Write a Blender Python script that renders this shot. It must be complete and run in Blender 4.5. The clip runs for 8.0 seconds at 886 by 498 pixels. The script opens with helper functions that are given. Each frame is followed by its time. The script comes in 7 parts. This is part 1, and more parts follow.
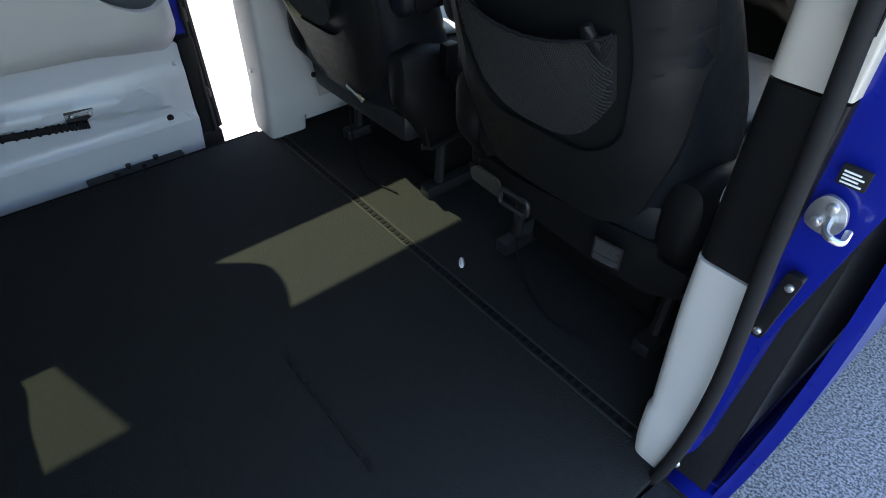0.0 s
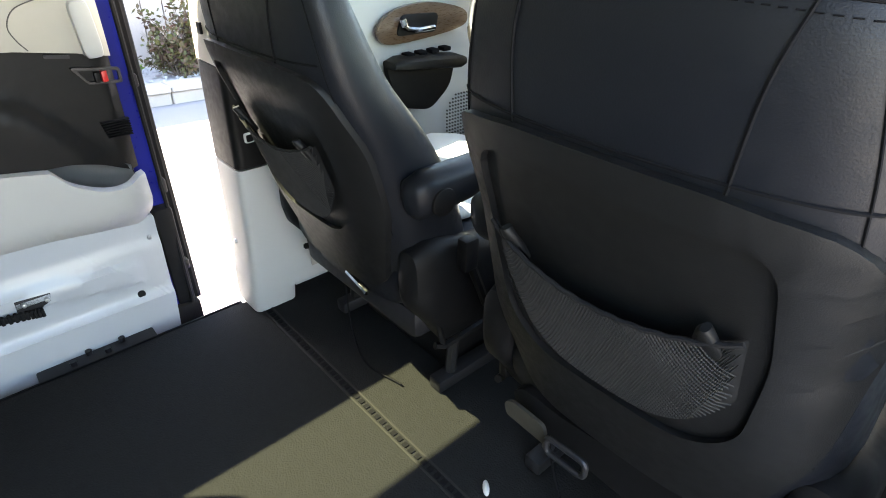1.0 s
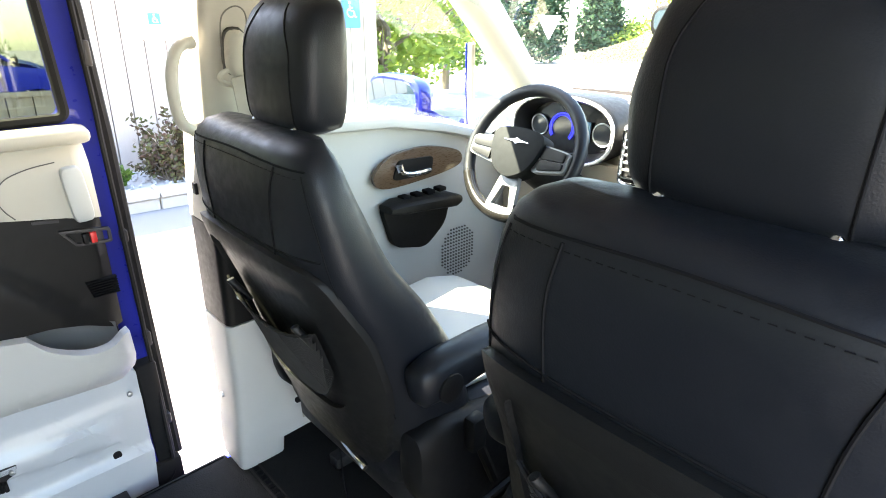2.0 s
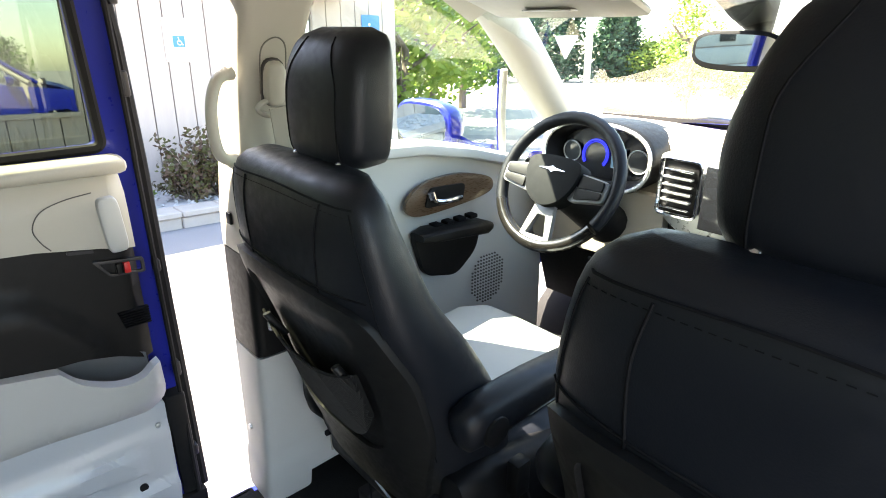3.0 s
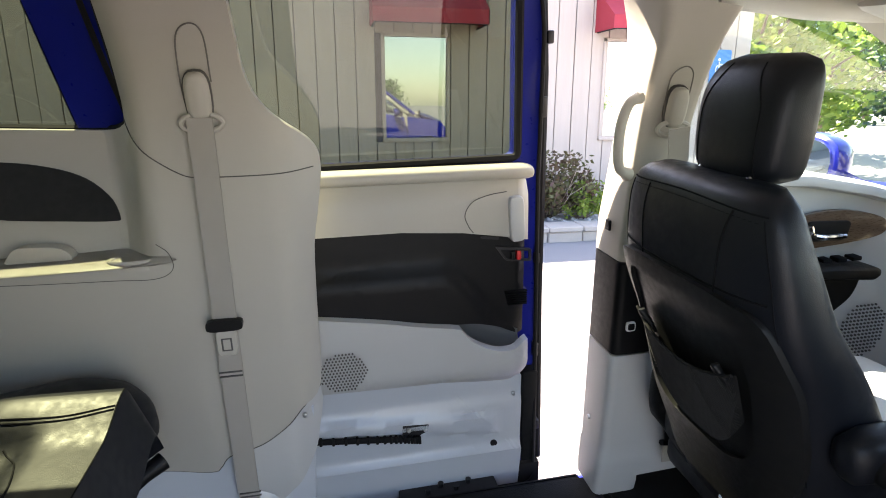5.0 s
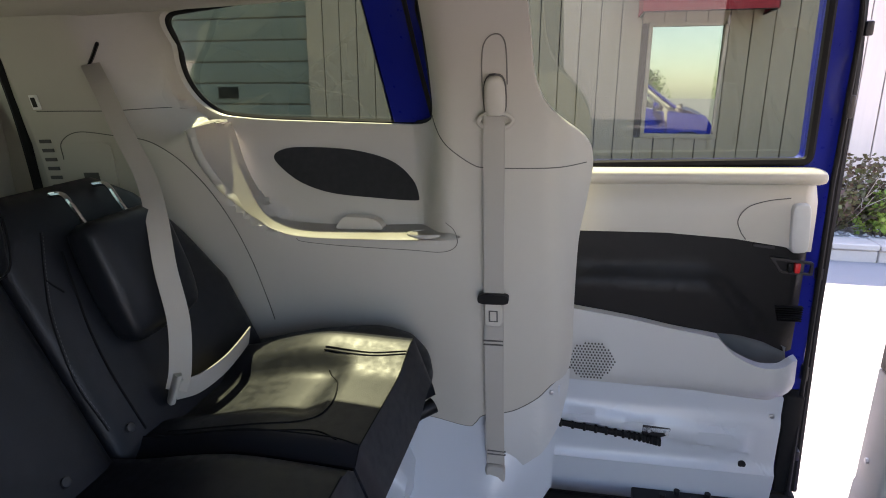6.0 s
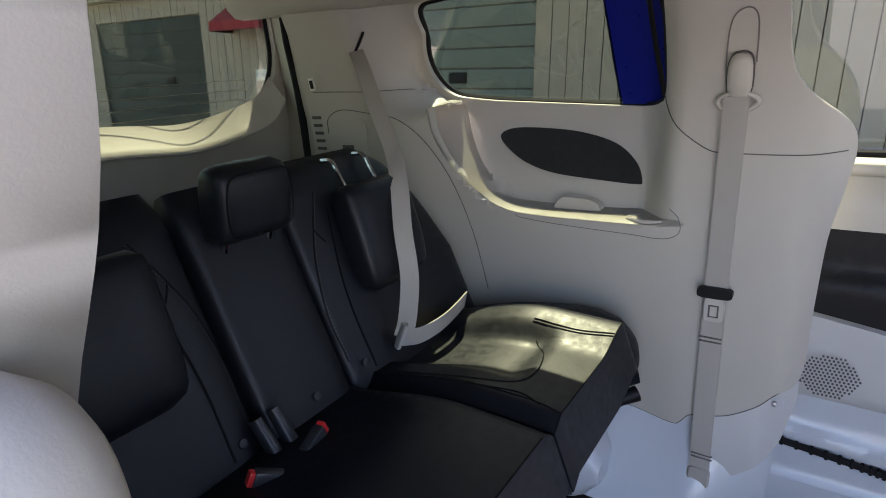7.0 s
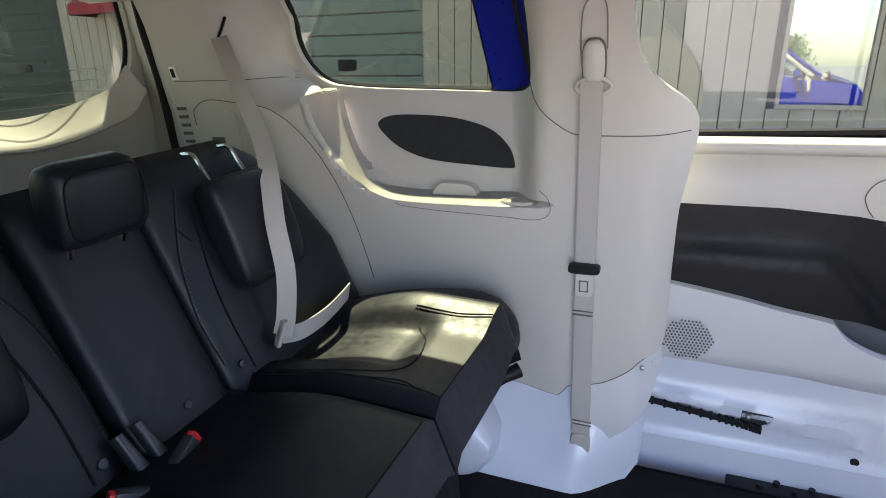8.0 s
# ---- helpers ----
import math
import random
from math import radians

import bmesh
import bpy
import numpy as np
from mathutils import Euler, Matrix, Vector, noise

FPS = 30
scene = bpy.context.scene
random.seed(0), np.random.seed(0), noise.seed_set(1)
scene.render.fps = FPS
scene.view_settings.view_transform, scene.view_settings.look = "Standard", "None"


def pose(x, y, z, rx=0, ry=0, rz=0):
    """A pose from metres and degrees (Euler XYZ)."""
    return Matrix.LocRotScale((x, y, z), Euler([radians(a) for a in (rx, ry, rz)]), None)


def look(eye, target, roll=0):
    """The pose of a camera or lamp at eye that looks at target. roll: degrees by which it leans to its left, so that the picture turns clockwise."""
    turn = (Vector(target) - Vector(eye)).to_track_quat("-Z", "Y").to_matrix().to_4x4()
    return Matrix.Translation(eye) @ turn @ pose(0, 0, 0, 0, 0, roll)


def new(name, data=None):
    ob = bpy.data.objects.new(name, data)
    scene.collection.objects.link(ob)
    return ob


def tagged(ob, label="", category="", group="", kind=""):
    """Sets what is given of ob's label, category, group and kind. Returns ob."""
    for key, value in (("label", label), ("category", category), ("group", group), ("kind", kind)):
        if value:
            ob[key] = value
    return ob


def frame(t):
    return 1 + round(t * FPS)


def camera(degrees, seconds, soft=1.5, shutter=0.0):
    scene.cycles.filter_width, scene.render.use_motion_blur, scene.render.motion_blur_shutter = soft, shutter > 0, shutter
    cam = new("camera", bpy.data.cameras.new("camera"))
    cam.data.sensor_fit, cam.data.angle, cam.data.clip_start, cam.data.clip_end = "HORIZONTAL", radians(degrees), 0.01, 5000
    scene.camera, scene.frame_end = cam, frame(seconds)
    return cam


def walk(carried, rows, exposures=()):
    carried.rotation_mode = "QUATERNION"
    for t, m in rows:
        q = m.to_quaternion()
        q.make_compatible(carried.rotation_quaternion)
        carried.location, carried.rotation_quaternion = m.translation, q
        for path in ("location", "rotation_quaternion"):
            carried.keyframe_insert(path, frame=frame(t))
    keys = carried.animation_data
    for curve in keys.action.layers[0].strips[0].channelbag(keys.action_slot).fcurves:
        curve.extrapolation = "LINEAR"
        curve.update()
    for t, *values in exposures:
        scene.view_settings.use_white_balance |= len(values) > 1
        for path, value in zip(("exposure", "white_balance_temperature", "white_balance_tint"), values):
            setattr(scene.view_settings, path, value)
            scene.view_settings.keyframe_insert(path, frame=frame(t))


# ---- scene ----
# Van frame: x to the right, y ahead, z up from the cabin floor. KNEEL leans the parked van onto level ground.
KNEEL = Vector((-0.056, 0.038, 1)).normalized().rotation_difference(Vector((0, 0, 1))).to_matrix().to_4x4()
GROUND = -0.38

cam = camera(74.9, 8.0, soft=1.0)
PATH = [
    (0, (0.913, -0.626, 0.923), (-0.262, 0.333, -0.381), 0.1),
    (0.5, (0.748, -0.553, 0.946), (-0.485, 0.485, -0.238), 0.2),
    (1, (0.636, -0.495, 0.995), (-0.641, 0.639, -0.046), 0.4),
    (1.5, (0.566, -0.453, 1.07), (-0.743, 0.772, 0.184), 0.5),
    (1.7, (0.55, -0.447, 1.093), (-0.77, 0.805, 0.261), 0.3),
    (2.8, (0.466, -0.438, 1.134), (-0.914, 0.811, 0.402), 0.1),
    (3, (0.463, -0.451, 1.133), (-0.929, 0.787, 0.406), 0.1),
    (3.5, (0.466, -0.504, 1.122), (-1.014, 0.646, 0.425), -0.4),
    (4, (0.473, -0.551, 1.113), (-1.135, 0.439, 0.455), -0.8),
    (4.2, (0.479, -0.573, 1.114), (-1.184, 0.331, 0.469), -0.9),
    (5.3, (0.558, -0.685, 1.125), (-1.347, -0.55, 0.529), -1.8),
    (5.5, (0.573, -0.699, 1.131), (-1.336, -0.703, 0.536), -2.1),
    (6, (0.619, -0.715, 1.143), (-1.237, -1.161, 0.546), -2.8),
    (6.5, (0.653, -0.711, 1.146), (-1.053, -1.566, 0.549), -3.7),
    (7, (0.67, -0.716, 1.136), (-0.896, -1.804, 0.534), -3.9),
    (7.5, (0.653, -0.708, 1.129), (-0.95, -1.736, 0.517), -3.8),
    (8, (0.636, -0.67, 1.132), (-1.076, -1.465, 0.469), -4.0),
]
EXPOSURES = [(0.0, 3.45, 6700, 8), (0.5, 4.0, 7500, 10), (1.0, 4.67, 7800, 11), (1.7, 4.82, 7700, 11), (3.0, 4.05, 7500, 11), (4.2, 3.75, 7500, 14), (5.5, 3.65, 7400, 21), (6.5, 3.75, 6800, 25), (7.3, 3.8, 6700, 25), (8.0, 4.35, 6700, 25)]
walk(cam, [(t, KNEEL @ look(eye, target, roll)) for t, eye, target, roll in PATH], EXPOSURES)

# ---- light ----
SUN_FROM = (KNEEL @ Vector((-0.667, -0.40, 1.0))).normalized()
world = bpy.data.worlds.new("daylight")
scene.world = world
world.use_nodes = True
wn = world.node_tree
sky = wn.nodes.new("ShaderNodeTexSky")
sky.sky_type = "NISHITA"
sky.sun_disc = False
sky.sun_elevation = math.asin(SUN_FROM.z)
sky.sun_rotation = math.atan2(SUN_FROM.x, SUN_FROM.y)
wn.links.new(sky.outputs[0], wn.nodes["Background"].inputs[0])
wn.nodes["Background"].inputs[1].default_value = 0.105
sun = new("sun", bpy.data.lights.new("sun", "SUN"))
sun.data.energy, sun.data.angle, sun.data.color = 5.0, radians(0.55), (1.0, 0.95, 0.87)
sun.matrix_basis = look(SUN_FROM * 30, (0, 0, 0))

# ---- building helpers ----
VAN = []


def clamp(v, lo=0.0, hi=1.0):
    return max(lo, min(hi, v))


def ease(v, lo, hi):
    """0 at lo, 1 at hi, smooth between."""
    s = clamp((v - lo) / (hi - lo))
    return s * s * (3 - 2 * s)


def table(v, rows):
    """Smooth interpolation in rows of (key, value), with no overshoot between them."""
    if v <= rows[0][0]:
        return rows[0][1]
    if v >= rows[-1][0]:
        return rows[-1][1]
    k = 0
    while v > rows[k + 1][0]:
        k += 1

    def rise(i):
        return (rows[i + 1][1] - rows[i][1]) / (rows[i + 1][0] - rows[i][0])

    def slope(i):
        if i == 0 or i == len(rows) - 1:
            return rise(max(0, i - 1))
        p, q = rise(i - 1), rise(i)
        return 0.0 if p * q <= 0 else 2 * p * q / (p + q)

    (a, p), (b, q) = rows[k], rows[k + 1]
    h = b - a
    t = (v - a) / h
    return p * (1 + 2 * t) * (1 - t) ** 2 + slope(k) * h * t * (1 - t) ** 2 + q * t * t * (3 - 2 * t) - slope(k + 1) * h * t * t * (1 - t)


def thing(name, at=(0, 0, 0), label="", category="", group="", kind="", van=True):
    ob = new(name)
    ob.empty_display_size = 0.05
    ob.location = at
    tagged(ob, label, category, group, kind)
    if van:
        VAN.append(ob)
    return ob


def part(name, bm, material, parent=None, label="", sharp=38):
    """Links a bmesh as one mesh object, under a thing or part where one is given."""
    bmesh.ops.recalc_face_normals(bm, faces=bm.faces)
    me = bpy.data.meshes.new(name)
    bm.to_mesh(me)
    bm.free()
    me.materials.append(material)
    if sharp:
        me.shade_smooth()
        me.set_sharp_from_angle(angle=radians(sharp))
    ob = new(name, me)
    if parent:
        ob.parent = parent
        m = parent.matrix_basis.copy()
        if parent.parent:
            m = parent.parent.matrix_basis @ parent.matrix_parent_inverse @ m
        ob.matrix_parent_inverse = m.inverted()
    if label:
        ob["label"] = label
    return ob


def solo(name, bm, material, label="", category="", kind="", van=True, sharp=38):
    """A thing of one mesh."""
    ob = part(name, bm, material, None, "", sharp)
    tagged(ob, label, category, "", kind)
    if van:
        VAN.append(ob)
    return ob


def geo():
    return bmesh.new()


def box(bm, lo, hi, bevel=0.0, seg=2, m=None):
    got = bmesh.ops.create_cube(bm, size=1.0)["verts"]
    for v in got:
        v.co = Vector([lo[k] + (v.co[k] + 0.5) * (hi[k] - lo[k]) for k in range(3)])
    if bevel:
        edges = list({e for v in got for e in v.link_edges})
        made = bmesh.ops.bevel(bm, geom=edges, offset=bevel, segments=seg, affect="EDGES", profile=0.5)
        got = list({v for f in made["faces"] for v in f.verts} | {v for v in got if v.is_valid})
    if m:
        for v in got:
            v.co = m @ v.co
    return bm


def frames(pts, closed=False):
    """Turning-free frames along a line of points."""
    pts = [Vector(p) for p in pts]
    n = len(pts)
    ways = []
    for i in range(n):
        a = pts[i - 1] if (i or closed) else pts[i]
        b = pts[(i + 1) % n] if (i < n - 1 or closed) else pts[i]
        ways.append((b - a).normalized())
    up = ways[0].orthogonal().normalized()
    out = []
    for p, w in zip(pts, ways):
        up = (up - w * up.dot(w)).normalized()
        out.append((p, w, up, w.cross(up)))
    return out


def tube(bm, pts, r, n=8, closed=False, flat=1.0, up=None):
    """A round (or flattened) rod along points; r may be a list."""
    rings = []
    fr = frames(pts, closed)
    for i, (p, w, a, b) in enumerate(fr):
        if up:
            b = w.cross(Vector(up)).normalized()
            a = b.cross(w).normalized()
        rr = r[i] if isinstance(r, (list, tuple)) else r
        rings.append([bm.verts.new(p + (a * math.cos(6.2832 * k / n) * flat + b * math.sin(6.2832 * k / n)) * rr) for k in range(n)])
    skin(bm, rings, closed)
    return bm


def skin(bm, rings, closed=False, caps=True):
    n = len(rings[0])
    pairs = list(zip(rings, rings[1:]))
    if closed:
        pairs.append((rings[-1], rings[0]))
    for p, q in pairs:
        for k in range(n):
            bm.faces.new((p[k], p[(k + 1) % n], q[(k + 1) % n], q[k]))
    if caps and not closed:
        bm.faces.new(rings[0][::-1])
        bm.faces.new(rings[-1])


def sweep(pts, n=8, closed=False):
    """A smooth line through the points (Catmull-Rom)."""
    pts = [Vector(p) for p in pts]
    m = len(pts)
    out = []
    for i in range(m if closed else m - 1):
        if closed:
            a, b, c, d = (pts[(i + k) % m] for k in (-1, 0, 1, 2))
        else:
            b, c = pts[i], pts[i + 1]
            a = pts[i - 1] if i else b * 2 - c
            d = pts[i + 2] if i + 2 < m else c * 2 - b
        for k in range(n):
            s = k / n
            out.append(0.5 * (2 * b + (c - a) * s + (2 * a - 5 * b + 4 * c - d) * s * s + (3 * b - a - 3 * c + d) * s ** 3))
    if not closed:
        out.append(pts[-1])
    return out


def corner(pts, r, n=5):
    """A closed outline with its corners rounded by r (one radius, or one for each corner)."""
    pts = [Vector((p[0], p[1])) for p in pts]
    out = []
    for i, p in enumerate(pts):
        a, b = pts[i - 1] - p, pts[(i + 1) % len(pts)] - p
        rr = r[i] if isinstance(r, (list, tuple)) else r
        rr = min(rr, a.length * 0.49, b.length * 0.49)
        if rr < 1e-4:
            out.append(p)
            continue
        s, e = p + a.normalized() * rr, p + b.normalized() * rr
        for k in range(n + 1):
            t = k / n
            out.append(s * (1 - t) ** 2 + p * 2 * t * (1 - t) + e * t * t)
    return [(v.x, v.y) for v in out]


def curvy(pts, n=6):
    return [(v.x, v.y) for v in sweep([(p[0], p[1], 0) for p in pts], n, True)]


def plate(bm, outer, holes=(), thick=0.01, grid=0.0, place=None, bevel=0.0):
    """A sheet with that outline and holes in (u, v), thickened from w = 0 down to -thick and laid into space by place(u, v, w)."""
    start = set(bm.verts)
    edges = []
    for loop in (outer, *holes):
        vs = [bm.verts.new((p[0], p[1], 0)) for p in loop]
        edges += [bm.edges.new((vs[k - 1], vs[k])) for k in range(len(vs))]
    bmesh.ops.triangle_fill(bm, use_beauty=True, edges=edges, normal=(0, 0, 1))
    mine = [v for v in bm.verts if v not in start]
    if grid:
        for axis in (0, 1):
            lo, hi = min(v.co[axis] for v in mine), max(v.co[axis] for v in mine)
            count = int((hi - lo) / grid)
            for k in range(1, count + 1):
                geom = [f for f in bm.faces if f.verts[0] not in start]
                geom = geom + list({e for f in geom for e in f.edges}) + list({v for f in geom for v in f.verts})
                no = [0, 0, 0]
                no[axis] = 1
                co = [0, 0, 0]
                co[axis] = lo + (hi - lo) * k / (count + 1)
                bmesh.ops.bisect_plane(bm, geom=geom, dist=1e-5, plane_co=co, plane_no=no)
    faces = [f for f in bm.faces if f.verts[0] not in start]
    for f in faces:
        if f.normal.z < 0:
            f.normal_flip()
    if thick:
        rim = [e for f in faces for e in f.edges if e.is_boundary]
        made = bmesh.ops.extrude_face_region(bm, geom=faces, use_keep_orig=True)["geom"]
        for v in made:
            if isinstance(v, bmesh.types.BMVert):
                v.co.z -= thick
        if bevel:
            bmesh.ops.bevel(bm, geom=list(set(rim)), offset=bevel, segments=3, affect="EDGES", profile=0.5, clamp_overlap=True)
    if place:
        for v in bm.verts:
            if v not in start:
                v.co = place(*v.co)
    return bm


def ring(c, a, b, power=2.5, n=24, ax=(1, 0, 0), ay=(0, 1, 0)):
    """A rounded rectangle of points round c."""
    c, ax, ay = Vector(c), Vector(ax), Vector(ay)
    out = []
    for k in range(n):
        t = 6.283185 * k / n
        cs, sn = math.cos(t), math.sin(t)
        out.append(c + ax * a * math.copysign(abs(cs) ** (2 / power), cs) + ay * b * math.copysign(abs(sn) ** (2 / power), sn))
    return out


def loft(bm, rings, caps=True):
    skin(bm, [[bm.verts.new(p) for p in r] for r in rings], False, caps)
    return bm


def disc(bm, c, r, depth, axis=(0, 0, 1), n=20, bevel=0.0):
    axis = Vector(axis).normalized()
    c = Vector(c)
    a = axis.orthogonal().normalized()
    b = axis.cross(a)
    steps = [(0, r), (depth, r)] if not bevel else [(0, r), (depth - bevel, r), (depth - bevel * 0.3, r - bevel * 0.3), (depth, r - bevel)]
    return loft(bm, [[c + axis * d + (a * math.cos(6.2832 * k / n) + b * math.sin(6.2832 * k / n)) * q for k in range(n)] for d, q in steps])

# ---- materials ----
def surface(name, colour, rough=0.5, metal=0.0, vary=0.12, scale=6.0, grain=0.0, grain_scale=400.0, bump=0.0, coat=0.0, spec=0.5, wear=0.06, wear_scale=60.0, stretch=(1, 1, 1), contrast=0.0):
    """A node material: base colour with broad and fine variation, roughness wear and fine relief."""
    m = bpy.data.materials.new(name)
    m.use_nodes = True
    nt = m.node_tree
    b = nt.nodes["Principled BSDF"]
    tc = nt.nodes.new("ShaderNodeTexCoord")
    mp = nt.nodes.new("ShaderNodeMapping")
    mp.inputs["Scale"].default_value = stretch
    nt.links.new(tc.outputs["Object"], mp.inputs[0])

    def noisy(sc, detail):
        n = nt.nodes.new("ShaderNodeTexNoise")
        n.inputs["Scale"].default_value, n.inputs["Detail"].default_value = sc, detail
        nt.links.new(mp.outputs[0], n.inputs["Vector"])
        return n

    broad, fine = noisy(scale, 4), noisy(wear_scale, 5)
    mix = nt.nodes.new("ShaderNodeMix")
    mix.data_type, mix.blend_type = "RGBA", "MIX"
    mix.inputs[6].default_value = (*[max(0, c * (1 - vary)) for c in colour], 1)
    mix.inputs[7].default_value = (*[min(1, c * (1 + vary)) for c in colour], 1)
    add = nt.nodes.new("ShaderNodeMath")
    add.operation = "MULTIPLY_ADD"
    add.inputs[1].default_value = 0.4
    nt.links.new(fine.outputs[0], add.inputs[0])
    sub = nt.nodes.new("ShaderNodeMath")
    sub.operation = "MULTIPLY"
    sub.inputs[1].default_value = 0.6
    nt.links.new(broad.outputs[0], sub.inputs[0])
    nt.links.new(sub.outputs[0], add.inputs[2])
    if contrast:
        cr = nt.nodes.new("ShaderNodeMapRange")
        cr.inputs[1].default_value, cr.inputs[2].default_value = 0.5 - contrast, 0.5 + contrast
        nt.links.new(add.outputs[0], cr.inputs[0])
        nt.links.new(cr.outputs[0], mix.inputs[0])
    else:
        nt.links.new(add.outputs[0], mix.inputs[0])
    nt.links.new(mix.outputs[2], b.inputs["Base Color"])
    ro = nt.nodes.new("ShaderNodeMapRange")
    ro.inputs[1].default_value, ro.inputs[2].default_value = 0.3, 0.7
    ro.inputs[3].default_value, ro.inputs[4].default_value = max(0.02, rough - wear), min(1, rough + wear)
    nt.links.new(fine.outputs[0], ro.inputs[0])
    nt.links.new(ro.outputs[0], b.inputs["Roughness"])
    b.inputs["Metallic"].default_value = metal
    b.inputs["Specular IOR Level"].default_value = spec
    b.inputs["Coat Weight"].default_value = coat
    b.inputs["Coat Roughness"].default_value = 0.05
    if bump:
        g = noisy(grain_scale, 3)
        bp = nt.nodes.new("ShaderNodeBump")
        bp.inputs["Strength"].default_value, bp.inputs["Distance"].default_value = bump, 0.002
        nt.links.new(g.outputs[0], bp.inputs["Height"])
        nt.links.new(bp.outputs[0], b.inputs["Normal"])
    return m


def glass(name, tint, rough=0.0, gloss=0.12):
    """Thin window glass: tinted see-through with a Fresnel gloss."""
    m = bpy.data.materials.new(name)
    m.use_nodes = True
    nt = m.node_tree
    nt.nodes.remove(nt.nodes["Principled BSDF"])
    out = nt.nodes["Material Output"]
    tr, gl, mx, lw, po, fr = (nt.nodes.new(k) for k in ("ShaderNodeBsdfTransparent", "ShaderNodeBsdfGlossy", "ShaderNodeMixShader", "ShaderNodeLayerWeight", "ShaderNodeMath", "ShaderNodeMath"))
    tr.inputs[0].default_value = (*tint, 1)
    gl.inputs["Roughness"].default_value = rough
    lw.inputs["Blend"].default_value = 0.5
    po.operation, fr.operation = "POWER", "MULTIPLY_ADD"
    po.inputs[1].default_value, fr.inputs[1].default_value, fr.inputs[2].default_value = 5.0, 0.85, 0.04
    nt.links.new(lw.outputs["Facing"], po.inputs[0])
    nt.links.new(po.outputs[0], fr.inputs[0])
    nt.links.new(fr.outputs[0], mx.inputs[0])
    nt.links.new(tr.outputs[0], mx.inputs[1])
    nt.links.new(gl.outputs[0], mx.inputs[2])
    nt.links.new(mx.outputs[0], out.inputs[0])
    return m


TRIM = surface("beige_moulded_plastic", (0.43, 0.405, 0.350), 0.5, bump=0.07, grain_scale=900, vary=0.05, scale=5)
TRIM_GREY = surface("pale_grey_moulded_plastic", (0.47, 0.47, 0.455), 0.5, bump=0.08, grain_scale=900, vary=0.03, scale=3, wear=0.03, wear_scale=20)
SILL = surface("silver_white_painted_steel", (0.50, 0.525, 0.555), 0.35, vary=0.03, scale=2, coat=0.2, wear=0.02, wear_scale=12)
BLACK_TRIM = surface("black_textured_plastic", (0.005, 0.005, 0.0055), 0.5, spec=0.22, bump=0.15, grain_scale=800, vary=0.15)
LEATHER = surface("black_leather", (0.0070, 0.0083, 0.0115), 0.43, spec=0.26, bump=0.14, grain_scale=560, vary=0.15, wear=0.08)
PALE_INSERT = surface("pale_seat_insert", (0.42, 0.44, 0.44), 0.45, bump=0.2, grain_scale=520, vary=0.06)
BACK_SHELL = surface("dark_grey_seat_shell", (0.0078, 0.0080, 0.0084), 0.5, spec=0.25, bump=0.2, grain_scale=700, vary=0.12)
SEAM = surface("dark_seam", (0.006, 0.006, 0.007), 0.8, spec=0.1)
SEAM_GREY = surface("grey_trim_seam", (0.09, 0.085, 0.08), 0.8)
NET = surface("elastic_pocket_net", (0.012, 0.012, 0.012), 0.8, vary=0.2, scale=40)
FLOOR = surface("black_ribbed_rubber", (0.0185, 0.0187, 0.0185), 0.8, spec=0.05, bump=0.9, grain_scale=240, vary=0.25, scale=60, wear=0.1, wear_scale=300)
HEADLINER = surface("beige_headliner_cloth", (0.44, 0.415, 0.375), 0.95, bump=0.3, grain_scale=700, vary=0.05)
BLUE = surface("deep_blue_car_paint", (0.004, 0.010, 0.18), 0.3, vary=0.08, coat=0.5, spec=0.25, wear=0.03)
RUBBER = surface("black_rubber_seal", (0.011, 0.011, 0.012), 0.75, vary=0.2, spec=0.15)
CHROME = surface("chrome", (0.75, 0.76, 0.78), 0.12, 1.0, vary=0.04)
STEEL = surface("zinc_steel", (0.55, 0.56, 0.57), 0.35, 0.9, vary=0.1)
GREY_METAL = surface("dark_steel", (0.03, 0.03, 0.033), 0.5, 0.6, vary=0.2)
BELT = surface("grey_beige_seat_belt", (0.36, 0.335, 0.295), 0.8, bump=0.4, grain_scale=1200, vary=0.06)
RED = surface("red_plastic", (0.55, 0.02, 0.02), 0.4)
WHITE = surface("white_plastic", (0.75, 0.75, 0.73), 0.4, vary=0.04)
WOOD = surface("brown_wood_trim", (0.085, 0.05, 0.03), 0.3, vary=0.3, scale=12, stretch=(8, 1, 8), coat=0.5)
MIRROR = surface("mirror_glass", (0.88, 0.9, 0.9), 0.01, 1.0, vary=0.0, wear=0.0)
CLEAR = glass("clear_window_glass", (0.86, 0.91, 0.88))
DOOR_TINT = glass("privacy_door_glass", (0.45, 0.475, 0.405))
TINT = glass("dark_privacy_glass", (0.35, 0.375, 0.305))

# ---- van: floor, roof, pillars, glass ----
def structure(name, bm, material, label, category, sharp=38):
    return solo(name, bm, material, label, category, "structure", True, sharp)


MID = 0.02   # the van's middle line

bm = geo()
box(bm, (-0.74, -2.36, -0.05), (0.76, 1.25, 0.0), 0.004)
floor = structure("floor", bm, FLOOR, "black ribbed rubber cabin floor of the van", "floor")
